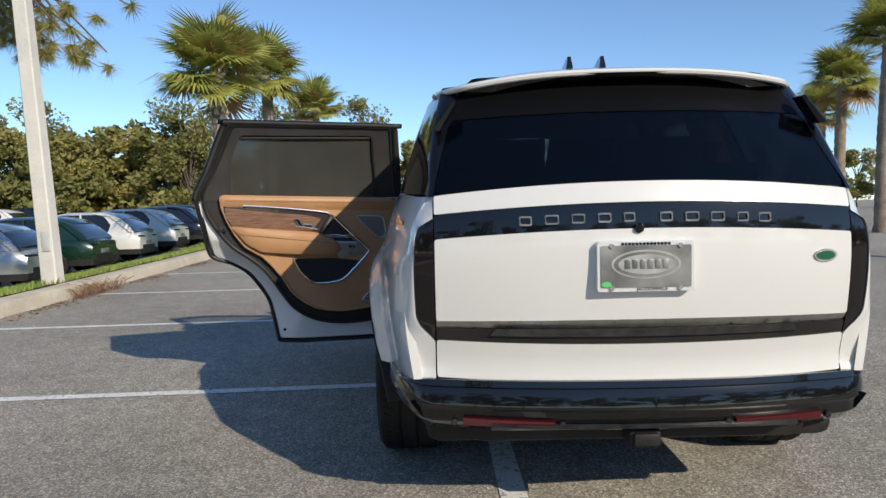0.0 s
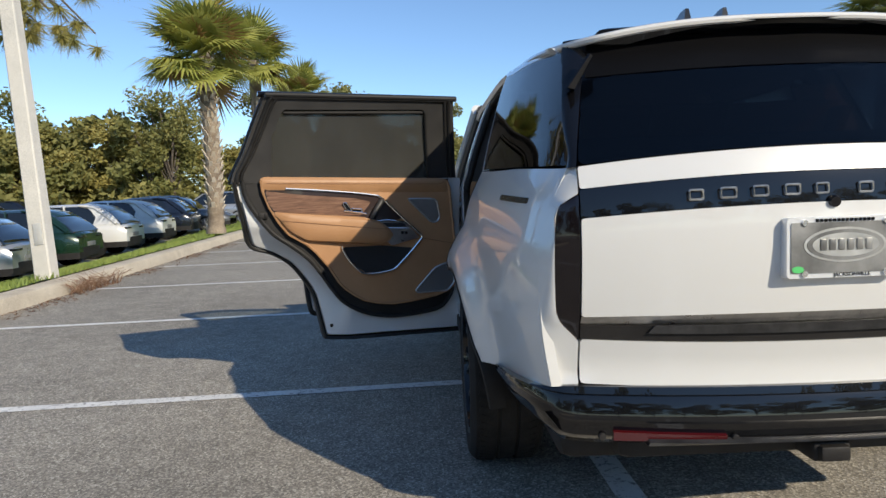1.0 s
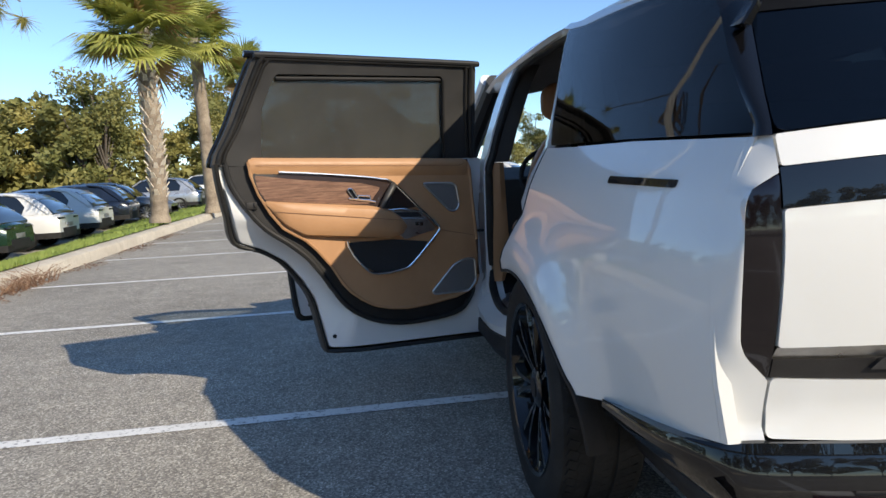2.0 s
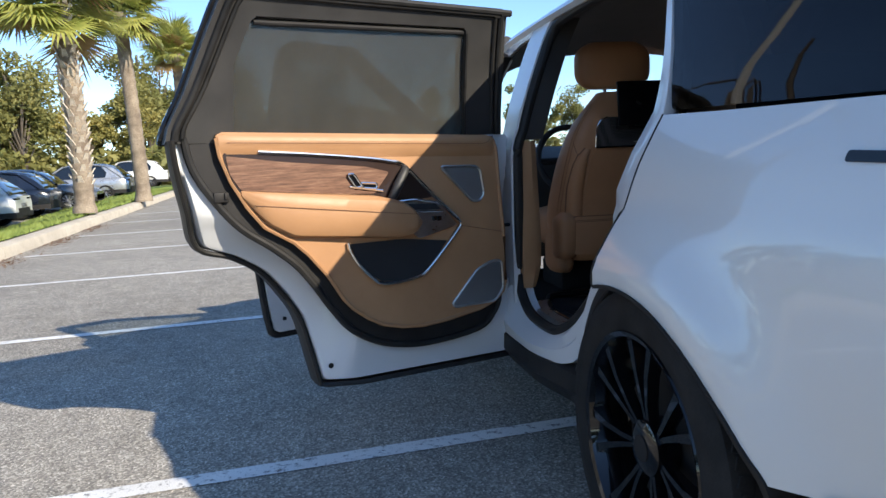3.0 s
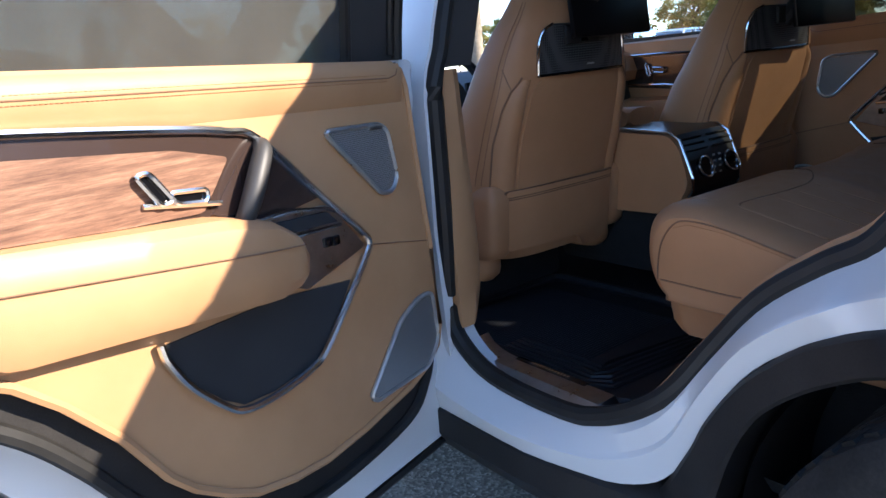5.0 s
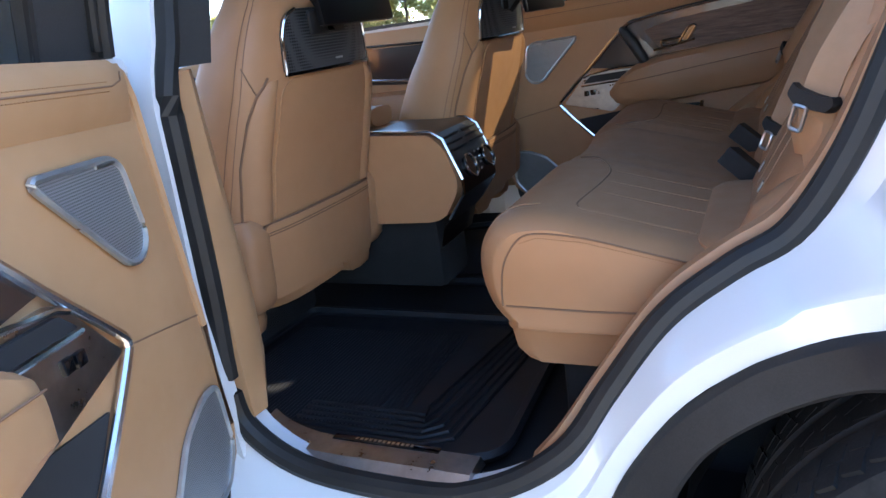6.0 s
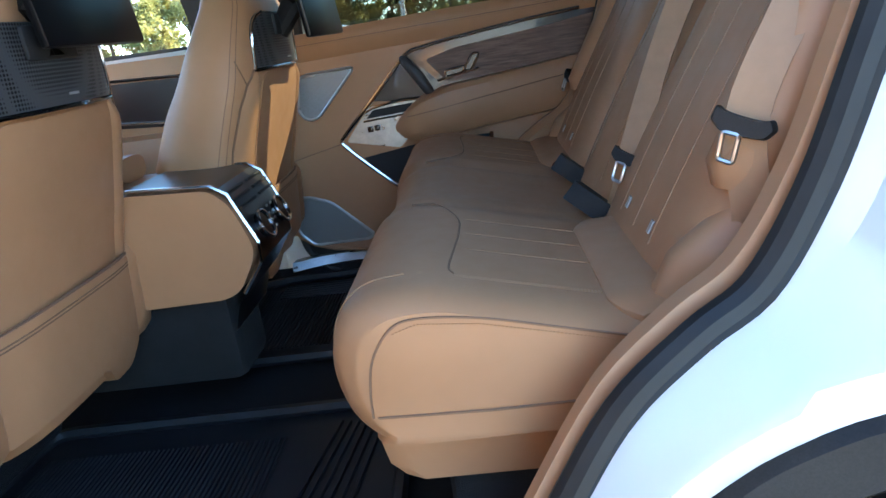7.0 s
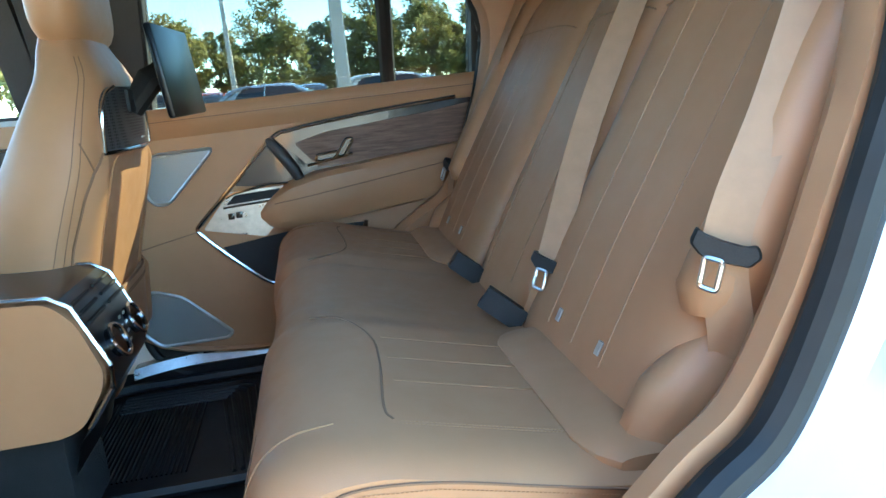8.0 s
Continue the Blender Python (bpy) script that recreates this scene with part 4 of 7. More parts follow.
    part("speaker_badge", bm, STEEL, door)
    # seam from the bend of the strip to the front edge
    bm = bmesh.new()
    tube(bm, [inner(1.05, 0.895, 0.001), inner(1.16, 0.872, 0.001), inner(1.258, 0.85, 0.001)], 0.0014, 5)
    part("card_seam", bm, SEAM, door)
    # window frame, inner lip, glass
    fo = [(-0.012, 1.24), (0.0, 1.29), (0.055, 1.40), (0.125, 1.58), (0.163, 1.672), (0.185, 1.697), (0.215, 1.706), (1.20, 1.703), (1.225, 1.695), (1.237, 1.66), (1.264, 1.49), (1.30, 1.24)]
    fi = [(0.204, 1.25), (0.206, 1.48), (0.240, 1.566), (0.258, 1.608), (0.275, 1.622), (1.05, 1.632), (1.064, 1.622), (1.097, 1.40), (1.118, 1.24)]
    frm = part("window_frame", sheet(fo, up, 0.07, holes=[fi], step=0.06), GREYTRIM, door, "dark grey window surround")
    for off, rr, mt in ((0.03, 0.012, RUBBER), (0.055, 0.008, RUBBER), (0.0, 0.014, GLOSS)):
        ctr = np.array([0.68, 1.45])
        loop = [np.array(p) for p in fo]
        pts = [p + (ctr - p) / np.linalg.norm(ctr - p) * off for p in loop]
        bm = bmesh.new()
        tube(bm, [up(p[0], p[1], 0.075 if off else 0.0) for p in curve(pts, 4)], rr, 8)
        part("frame_seal", bm, mt, door)
    if open_deg:
        part("window_blind", sheet(fi, lambda y, z, d: up(y, z, d + 0.05), 0.002, step=0.1), BLIND, door, "raised dark mesh sun blind")
        bm = bmesh.new()
        tube(bm, [up(0.268, 1.606, 0.056), up(1.058, 1.618, 0.056)], 0.009, 8)
        part("blind_rail", bm, PLASTIC, door)
    else:
        bm = bmesh.new()
        tube(bm, [up(0.45, 1.25, 0.03), up(0.45, 1.64, 0.03)], 0.022, 8)
        part("window_divider", bm, PLASTIC, door)
    part("window_glass", sheet(fi, lambda y, z, d: up(y, z, d + 0.03), 0.005, step=0.1), TINT if open_deg else REARTINT, door, "tinted window glass").visible_shadow = True
    bm = bmesh.new()
    tube(bm, [up(p[0] + 0.004, p[1], 0.068) for p in ((1.118, 1.25), (1.097, 1.40), (1.066, 1.615))], 0.006, 6)
    part("frame_line", bm, RUBBER, door)
    # latch and drain plug
    bm = bmesh.new()
    rbox(bm, Vector((sgn * 0.786, 0.145, 1.064)), (0.016, 0.05, 0.034), 0.005)
    rbox(bm, Vector((sgn * 0.776, 0.158, 1.068)), (0.012, 0.010, 0.022), 0.003)
    part("latch", bm, PLASTIC, door, "black door latch")
    bm = bmesh.new()
    p = Vector((sgn * (half(0.505, 0.415) - 0.146), 0.505, 0.415))
    tube(bm, [p, p - Vector((sgn * 0.004, 0, 0))], 0.01, 12)
    part("plug", bm, RUBBER, door)
    return door


rear_door = build_rear_door(-1, 70)
build_rear_door(1, 0)


def build_front_door():
    """The driver's door, open ahead of the rear one: only its lower rear corner and window edge show."""
    h = Vector((-0.95, 2.46, 0))
    out = [(2.44, 0.345), (1.285, 0.365), (1.275, 0.5), (1.265, 0.9), (1.26, 1.25), (2.44, 1.25)]
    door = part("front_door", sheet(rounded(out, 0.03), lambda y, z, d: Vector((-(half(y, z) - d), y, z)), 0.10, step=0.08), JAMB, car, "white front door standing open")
    door.matrix_world = Matrix.Translation(h) @ Matrix.Rotation(radians(-61), 4, "Z") @ Matrix.Translation(-h)
    bm = bmesh.new()
    tube(bm, [Vector((-(half(*p) - 0.075), p[0] - 0.014, p[1] - 0.016)) for p in [(2.40, 0.348), (1.9, 0.356), (1.36, 0.363)] + [tuple(q) for q in curve([(1.31, 0.366), (1.288, 0.385), (1.283, 0.42), (1.275, 0.5), (1.265, 0.9), (1.26, 1.25)], 4)]], 0.018, 8)
    part("edge_seal", bm, RUBBER, door)
    bm = bmesh.new()
    pp = Vector((-(half(1.34, 0.42) - 0.10), 1.34, 0.425))
    tube(bm, [pp, pp + Vector((0.004, 0, 0))], 0.01, 12)
    part("plug", bm, RUBBER, door)
    fo = [(1.32, 1.24), (1.34, 1.68), (1.39, 1.71), (1.72, 1.70), (2.40, 1.30), (2.44, 1.24)]
    fi = [(1.41, 1.25), (1.43, 1.64), (1.72, 1.63), (2.32, 1.27), (2.33, 1.25)]
    upf = lambda y, z, d: Vector((-(half(y, 1.24) - 0.02 + smooth_interp(PROF, z) + 0.055 - d), y, z))
    part("window_frame", sheet(fo, upf, 0.06, holes=[fi], step=0.08), GREYTRIM, door)
    part("window_glass", sheet(fi, lambda y, z, d: upf(y, z, d + 0.03), 0.005, step=0.1), TINT, door)
    cardo = [(1.46, 1.24), (2.30, 1.24), (2.36, 0.6), (1.55, 0.55)]
    part("door_card", sheet(rounded(cardo, 0.05), lambda y, z, d: Vector((-0.77 - d, y, z)), 0.05, step=0.08), LEATHER, door, "tan leather door card")


build_front_door()


# ---- body sides round the door openings ----
SEAL = [(1.235, 0.655), (1.205, 0.572), (1.087, 0.512), (0.863, 0.504), (0.739, 0.534), (0.632, 0.602), (0.565, 0.694), (0.486, 0.801), (0.40, 0.869), (0.333, 0.913), (0.279, 0.997), (0.238, 1.10), (0.19, 1.26), (0.185, 1.42), (0.31, 1.63), (0.40, 1.68), (0.75, 1.69), (1.10, 1.68), (1.185, 1.63), (1.20, 1.45), (1.207, 1.215), (1.213, 1.063), (1.222, 0.844)]
OUTER = [(1.30, 0.48), (1.27, 0.418), (1.05, 0.41), (0.80, 0.412), (0.67, 0.428), (0.60, 0.475), (0.537, 0.60), (0.455, 0.715), (0.345, 0.798), (0.241, 0.846), (0.12, 0.88), (0.06, 1.02), (0.02, 1.24), (0.06, 1.40), (0.20, 1.67)]
LIP = [(0.56, 0.30), (0.535, 0.37), (0.512, 0.45), (0.475, 0.57), (0.445, 0.632), (0.416, 0.67), (0.365, 0.714), (0.305, 0.752), (0.242, 0.784), (0.15, 0.81)]
CLAD = [(0.74, 0.33), (0.68, 0.37), (0.625, 0.435), (0.57, 0.53), (0.537, 0.60), (0.475, 0.69), (0.405, 0.757), (0.345, 0.798), (0.241, 0.846), (0.10, 0.885)]


def seal_x(y, z):
    if y > 0.8:
        return 0.872 if z < 1.2 else 0.872 + (smooth_interp(PROF, z) + 0.035)
    return smooth_interp([(0.5, 0.872), (0.60, 0.85), (0.694, 0.815), (0.80, 0.785), (0.87, 0.765), (0.913, 0.755), (1.0, 0.745), (1.10, 0.74), (1.25, 0.735), (1.4, 0.72), (1.62, 0.69), (1.68, 0.68)], z)


def recess(y, z):
    """Half width of the body behind the shut rear door: stepped in over sill and wheel."""
    if z > 1.0:
        return half(y, z)
    return smooth_interp([(0.04, half(0.04, z) - 0.02), (0.12, 0.945), (0.20, 0.91), (0.30, 0.878), (0.40, 0.867), (0.55, 0.865), (0.72, 0.91), (0.95, 0.948), (1.4, 0.95)], y)


for sgn in (-1, 1):
    # white jamb between the skin and the seal, over sill and pillar, with a ridge along it
    s = curve(SEAL[:15], 4)
    o = curve(OUTER, 4)
    bm = bmesh.new()
    rows = []
    for p, q in zip(s, o):
        xo, xs = recess(*q), seal_x(*p)
        sec = [(0.0, xo - 0.03), (0.0, xo), (0.42, xo + (0.010 if q[0] > 0.3 else -0.012)), (0.5, xo + (0.002 if q[0] > 0.3 else -0.024)), (0.78, xs + 0.03), (1.0, xs + 0.004), (1.0, xs - 0.05)]
        rows.append([Vector((sgn * x, *(q + (p - q) * f))) for f, x in sec])
    grid(bm, rows)
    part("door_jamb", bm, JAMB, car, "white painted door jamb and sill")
    # door-opening rubber
    bm = bmesh.new()
    lp = curve(SEAL, 5, True)
    tube(bm, [Vector((sgn * (seal_x(*p) + 0.004), *p)) for p in lp], 0.021, 10, closed=True)
    part("door_seal", bm, RUBBER, car, "black rubber door seal")
    # black cladding ahead of the wheel
    bm = bmesh.new()
    rows = []
    for q, w in zip(curve(CLAD, 5), curve(LIP, 5)):
        x = recess(q[0], min(q[1], 0.9)) if q[1] > 0.5 else 0.868
        e = q + (w - q) * 0.12
        rows.append([Vector((sgn * (x - 0.03), *q)), Vector((sgn * (x + 0.003), *q)), Vector((sgn * (x + 0.014), *e)), Vector((sgn * (max(x, 0.86) + 0.03), *(q + (w - q) * 0.9))), Vector((sgn * (max(x, 0.86) + 0.026), *w)), Vector((sgn * 0.80, *w))])
    grid(bm, rows)
    part("arch_cladding", bm, PLASTIC, car, "black plastic arch cladding")
    # rocker
    bm = bmesh.new()
    rows = []
    for y in np.linspace(0.475, 2.65, 24):
        w = half(y, 0.45) - (0.06 if y < 0.62 else 0.05) * max(0, (0.9 - y) / 0.28)
        rows.append([Vector((sgn * (w - 0.05), y, 0.428)), Vector((sgn * (w - 0.004), y, 0.412)), Vector((sgn * (w + 0.0), y, 0.35)), Vector((sgn * (w - 0.04), y, 0.29)), Vector((sgn * (w - 0.15), y, 0.28))])
    loft(bm, rows)
    part("rocker_panel", bm, PLASTIC, car, "black rocker panel")
    # centre pillar
    pil = [(1.215, 0.50), (1.225, 0.85), (1.213, 1.06), (1.207, 1.215), (1.20, 1.45), (1.19, 1.70), (1.40, 1.71), (1.40, 1.45), (1.39, 1.22), (1.40, 0.9), (1.42, 0.6), (1.44, 0.44), (1.27, 0.44), (1.25, 0.47)]
    px = lambda y, z, d: Vector((sgn * ((0.905 if z < 1.2 else 0.905 + smooth_interp(PROF, z) + 0.035) - d), y, z))
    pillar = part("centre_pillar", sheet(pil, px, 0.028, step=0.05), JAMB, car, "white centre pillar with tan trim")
    bm = bmesh.new()
    rows = []
    for z in np.linspace(0.60, 1.215, 14):
        w = interp([0.60, 0.68, 0.8, 1.215], [0.05, 0.075, 0.08, 0.065], z)
        rows.append([Vector((sgn * 0.874, 1.235, z)), Vector((sgn * 0.866, 1.205, z)), Vector((sgn * (0.86 - w * 0.6), 1.203, z)), Vector((sgn * (0.86 - w), 1.222, z)), Vector((sgn * (0.86 - w * 1.2), 1.30, z)), Vector((sgn * (0.86 - w * 1.2), 1.42, z)), Vector((sgn * 0.84, 1.42, z))])
    loft(bm, rows)
    part("pillar_trim", bm, LEATHER, pillar, "tan leather pillar trim")
    bm = bmesh.new()
    rows = []
    for z in np.linspace(1.22, 1.70, 8):
        x = 0.80 + smooth_interp(PROF, z) + 0.035
        rows.append([Vector((sgn * (x + 0.072), 1.23, z)), Vector((sgn * (x + 0.06), 1.196, z)), Vector((sgn * (x - 0.02), 1.20, z)), Vector((sgn * (x - 0.03), 1.25, z)), Vector((sgn * (x - 0.03), 1.36, z)), Vector((sgn * (x + 0.05), 1.38, z))])
    loft(bm, rows)
    part("pillar_cover", bm, GREYTRIM, pillar, "dark upper pillar cover")
    # tan trim inside the rear of the opening
    bm = bmesh.new()
    rows = []
    tr = curve([(0.675, 0.565), (0.632, 0.615), (0.57, 0.705), (0.49, 0.812), (0.404, 0.88), (0.337, 0.924), (0.283, 1.005), (0.242, 1.105), (0.193, 1.26), (0.188, 1.42), (0.31, 1.60)], 4)
    for i, p in enumerate(tr):
        x = seal_x(*p)
        w = interp([0, 10, 20, 40], [0.02, 0.035, 0.05, 0.06], i)
        rows.append([Vector((sgn * (x - 0.012), p[0] - 0.005, p[1] - 0.012)), Vector((sgn * (x - 0.018), p[0] + 0.012, p[1] + 0.012)), Vector((sgn * (x - 0.03 - w * 0.3), p[0] + 0.014, p[1] + 0.012)), Vector((sgn * (x - 0.03 - w * 0.8), p[0] - 0.0, p[1])), Vector((sgn * (x - 0.03 - w), p[0] - 0.05, p[1] - 0.02)), Vector((sgn * (x - 0.03 - w), p[0] - (0.07 if p[1] < 0.95 else 0.25), p[1] - 0.03)), Vector((sgn * (x - 0.012), p[0] - (0.03 if p[1] < 0.95 else 0.25), p[1] - 0.03))])
    loft(bm, rows)
    part("opening_trim", bm, LEATHER2, car, "tan leather trim inside the door opening")
    # inner rear side wall
    bm = bmesh.new()
    rows = [[Vector((sgn * min(0.685, half(y, z) - 0.10), y, z)) for z in (0.55, 0.9, 1.2)] + [Vector((sgn * min(0.68, half(y, 1.2) - 0.10), y, 1.215))] for y in np.linspace(-0.90, 0.02, 8)]
    grid(bm, rows)
    part("side_trim", bm, LEATHER2, car)
    # striker
    bm = bmesh.new()
    rbox(bm, Vector((sgn * 0.868, 0.172, 1.035)), (0.006, 0.022, 0.034), 0.003, 2, Matrix.Rotation(sgn * 0.9, 4, "Z"))
    tube(bm, [Vector((sgn * 0.864, 0.178, 1.045)), Vector((sgn * 0.885, 0.205, 1.05)), Vector((sgn * 0.872, 0.22, 1.052)), Vector((sgn * 0.852, 0.196, 1.046))], 0.004, 8)
    part("striker", bm, STEEL, car, "steel door striker")
    # sill plate
    bm = bmesh.new()
    rows = []
    for y in np.linspace(0.80, 1.28, 14):
        c = (max(0, y - 1.08) / 0.2) ** 2
        rows.append([Vector((sgn * (0.855 - 0.06 * c), y, 0.512)), Vector((sgn * (0.84 - 0.06 * c), y, 0.525)), Vector((sgn * (0.79 - 0.06 * c), y, 0.527)), Vector((sgn * (0.775 - 0.06 * c), y, 0.50))])
    loft(bm, rows)
    plate = part("sill_plate", bm, STEEL, car, "brushed metal sill tread plate with printed letters")
    bm = bmesh.new()
    rbox(bm, Vector((sgn * 0.792, 0.985, 0.5275)), (0.016, 0.22, 0.003), 0.001)
    part("sill_insert", bm, GLOSS, plate)
    bm = bmesh.new()
    for i in range(13):
        rbox(bm, Vector((sgn * 0.792, 0.93 + i * 0.0095, 0.5295)), (0.0075, 0.006, 0.001), 0)
    part("sill_lettering", bm, CHROME, plate)
    # front pillar, ahead of the front door
    bm = bmesh.new()
    tube(bm, [Vector((sgn * 0.73, 1.95, 1.73)), Vector((sgn * 0.80, 2.35, 1.45)), Vector((sgn * 0.86, 2.70, 1.20))], [0.05, 0.06, 0.07], 10)
    fp = part("front_pillar", bm, WHITE, car)
    bm = bmesh.new()
    tube(bm, [Vector((sgn * 0.69, 1.90, 1.715)), Vector((sgn * 0.765, 2.31, 1.43)), Vector((sgn * 0.825, 2.66, 1.185))], [0.058, 0.068, 0.075], 10)
    part("pillar_cover", bm, GREYTRIM, fp, "dark inner pillar cover")
    fen = [(2.46, 0.40), (2.46, 1.22), (3.9, 1.12), (3.95, 0.6), (3.55, 0.45)] + arc(3.1, 0.40, 0.445, 8, 172, 16)
    part("front_wing", sheet(fen, side(sgn), 0.03, step=0.08), WHITE, car, "white front wing")

# right-hand front door, shut
bm = sheet([(1.42, 0.45), (2.45, 0.45), (2.45, 1.25), (1.40, 1.25)], side(1), 0.1, step=0.1)
fd = part("front_door", bm, WHITE, car, "white front door, shut")
part("door_card", sheet(rounded([(1.42, 0.55), (2.40, 0.55), (2.40, 1.25), (1.42, 1.235)], 0.03), lambda y, z, d: Vector((0.77 + d, y, z)), 0.05, step=0.1), LEATHER, fd, "tan leather door card")
part("wood_insert", sheet(rounded([(1.45, 1.17), (2.2, 1.19), (2.2, 1.07), (1.50, 1.02)], 0.02), lambda y, z, d: Vector((0.765 + d, y, z)), 0.02, step=0.1), DARKTRIM, fd)
bm = bmesh.new()
tube(bm, [Vector((0.762, 1.47, 1.03)), Vector((0.76, 1.8, 1.06)), Vector((0.76, 2.2, 1.07))], 0.005, 6)
tube(bm, [Vector((0.762, 1.47, 1.175)), Vector((0.76, 1.8, 1.19)), Vector((0.76, 2.2, 1.195))], 0.005, 6)
for pts in ([(1.80, 1.13), (1.86, 1.135), (1.86, 1.115), (1.80, 1.11)], [(1.87, 1.10), (1.885, 1.15), (1.90, 1.15), (1.885, 1.10)]):
    tube(bm, [Vector((0.755, *p)) for p in rounded(pts, 0.008)], 0.004, 6, closed=True)
part("bright_strip", bm, CHROME, fd)
bm = bmesh.new()
rows = []
for y in np.linspace(1.45, 2.1, 12):
    rows.append([Vector((0.77, y, 0.86)), Vector((0.69, y, 0.88)), Vector((0.68, y, 0.96)), Vector((0.70, y, 1.0)), Vector((0.77, y, 1.01))])
loft(bm, rows)
part("armrest", bm, LEATHER, fd)
upr = lambda y, z, d: Vector((half(y, 1.24) - 0.02 + smooth_interp(PROF, z) + 0.055 - d, y, z))
ffi = [(1.46, 1.26), (1.48, 1.66), (1.74, 1.65), (2.32, 1.27)]
part("window_frame", sheet([(1.38, 1.24), (1.40, 1.70), (1.45, 1.73), (1.75, 1.72), (2.45, 1.27), (2.45, 1.24)], upr, 0.06, holes=[ffi], step=0.08), GREYTRIM, fd)
part("window_glass", sheet(ffi, lambda y, z, d: upr(y, z, d + 0.03), 0.005, step=0.1), CLEAR, fd)
bm = bmesh.new()
rbox(bm, (1.10, 2.22, 1.25), (0.22, 0.10, 0.15), 0.04, 3)
mir = part("door_mirror", bm, GLOSS, fd, "black door mirror")
bm = bmesh.new()
rbox(bm, (1.10, 2.165, 1.25), (0.17, 0.006, 0.11), 0.003)
part("mirror_glass", bm, Mat("mirror_silver", (0.9, 0.9, 0.9), 0.02, 1.0).m, mir)

# windscreen, bonnet, dashboard, wheel
bm = bmesh.new()
grid(bm, [[Vector((x, 2.06 + 0.68 * t - 0.06 * (x / 0.7) ** 2, 1.76 - 0.53 * t)) for x in np.linspace(-0.72, 0.72, 13)] for t in np.linspace(0, 1, 6)])
part("windscreen", bm, CLEAR, car, "clear windscreen")
bm = bmesh.new()
grid(bm, [[Vector((x, y, 1.20 - 0.05 * (x / 0.85) ** 2 - 0.03 * (y - 2.7) ** 2)) for x in np.linspace(-0.86, 0.86, 13)] for y in np.linspace(2.68, 3.95, 10)])
part("bonnet", bm, WHITE, car, "white bonnet")
bm = bmesh.new()
rows = []
for y in np.linspace(3.9, 4.05, 3):
    rows.append([Vector((x, y - 0.1 * (x / 0.8) ** 2, z)) for x, z in ((-0.78, 0.45), (0.78, 0.45), (0.78, 1.14), (-0.78, 1.14))])
loft(bm, rows)
part("front_end", bm, WHITE, car)
bm = bmesh.new()
rows = []
for x in np.linspace(-0.80, 0.80, 9):
    rows.append([Vector((x, 2.05, 0.6)), Vector((x, 1.98, 0.95)), Vector((x, 2.02, 1.12)), Vector((x, 2.2, 1.20)), Vector((x, 2.72, 1.20)), Vector((x, 2.72, 0.6))])
loft(bm, rows)
dash = part("dashboard", bm, GREYTRIM, car, "dark dashboard")
bm = bmesh.new()
rows = []
for x in np.linspace(0.17, 0.80, 10):
    rows.append([Vector((x, 2.06, 1.08)), Vector((x, 1.965, 1.09)), Vector((x, 1.95, 1.13)), Vector((x, 1.975, 1.195)), Vector((x, 2.04, 1.225)), Vector((x, 2.25, 1.215))])
loft(bm, rows)
part("dash_pad", bm, LEATHER2, dash, "tan leather dashboard pad")
bm = bmesh.new()
rbox(bm, (-0.02, 1.97, 1.08), (0.34, 0.02, 0.17), 0.008)
part("centre_display", bm, SCREEN, dash)
bm = bmesh.new()
m = Matrix.Translation((-0.38, 1.84, 1.12)) @ Matrix.Rotation(radians(68), 4, "X")
tube(bm, [m @ Vector((0.185 * math.cos(a), 0.185 * math.sin(a), 0)) for a in np.linspace(0, 2 * math.pi, 33)[:-1]], 0.016, 8, closed=True)
for a in (0, math.pi, -math.pi / 2):
    tube(bm, [m @ Vector((0.05 * math.cos(a), 0.05 * math.sin(a), 0)), m @ Vector((0.18 * math.cos(a), 0.18 * math.sin(a), 0))], 0.018, 8)
tube(bm, [m @ Vector((0, 0, -0.02)), m @ Vector((0, 0, 0.03))], 0.07, 16)
part("steering_wheel", bm, POCKET, car, "dark leather steering wheel")


# ---- seats ----
def ell(c, hw, hd, n=20, p=3.0):
    out = []
    for i in range(n):
        a = 2 * math.pi * i / n
        ca, sa = math.cos(a), math.sin(a)
        out.append((c[0] + hw * math.copysign(abs(ca) ** (2 / p), ca), c[1] + hd * math.copysign(abs(sa) ** (2 / p), sa)))
    return out


def back_y(z):
    """Rear face of a front seat's backrest."""
    return smooth_interp([(0.62, 1.375), (0.70, 1.345), (0.87, 1.325), (1.0, 1.29), (1.18, 1.245), (1.30, 1.24), (1.42, 1.285), (1.6, 1.31)], z)


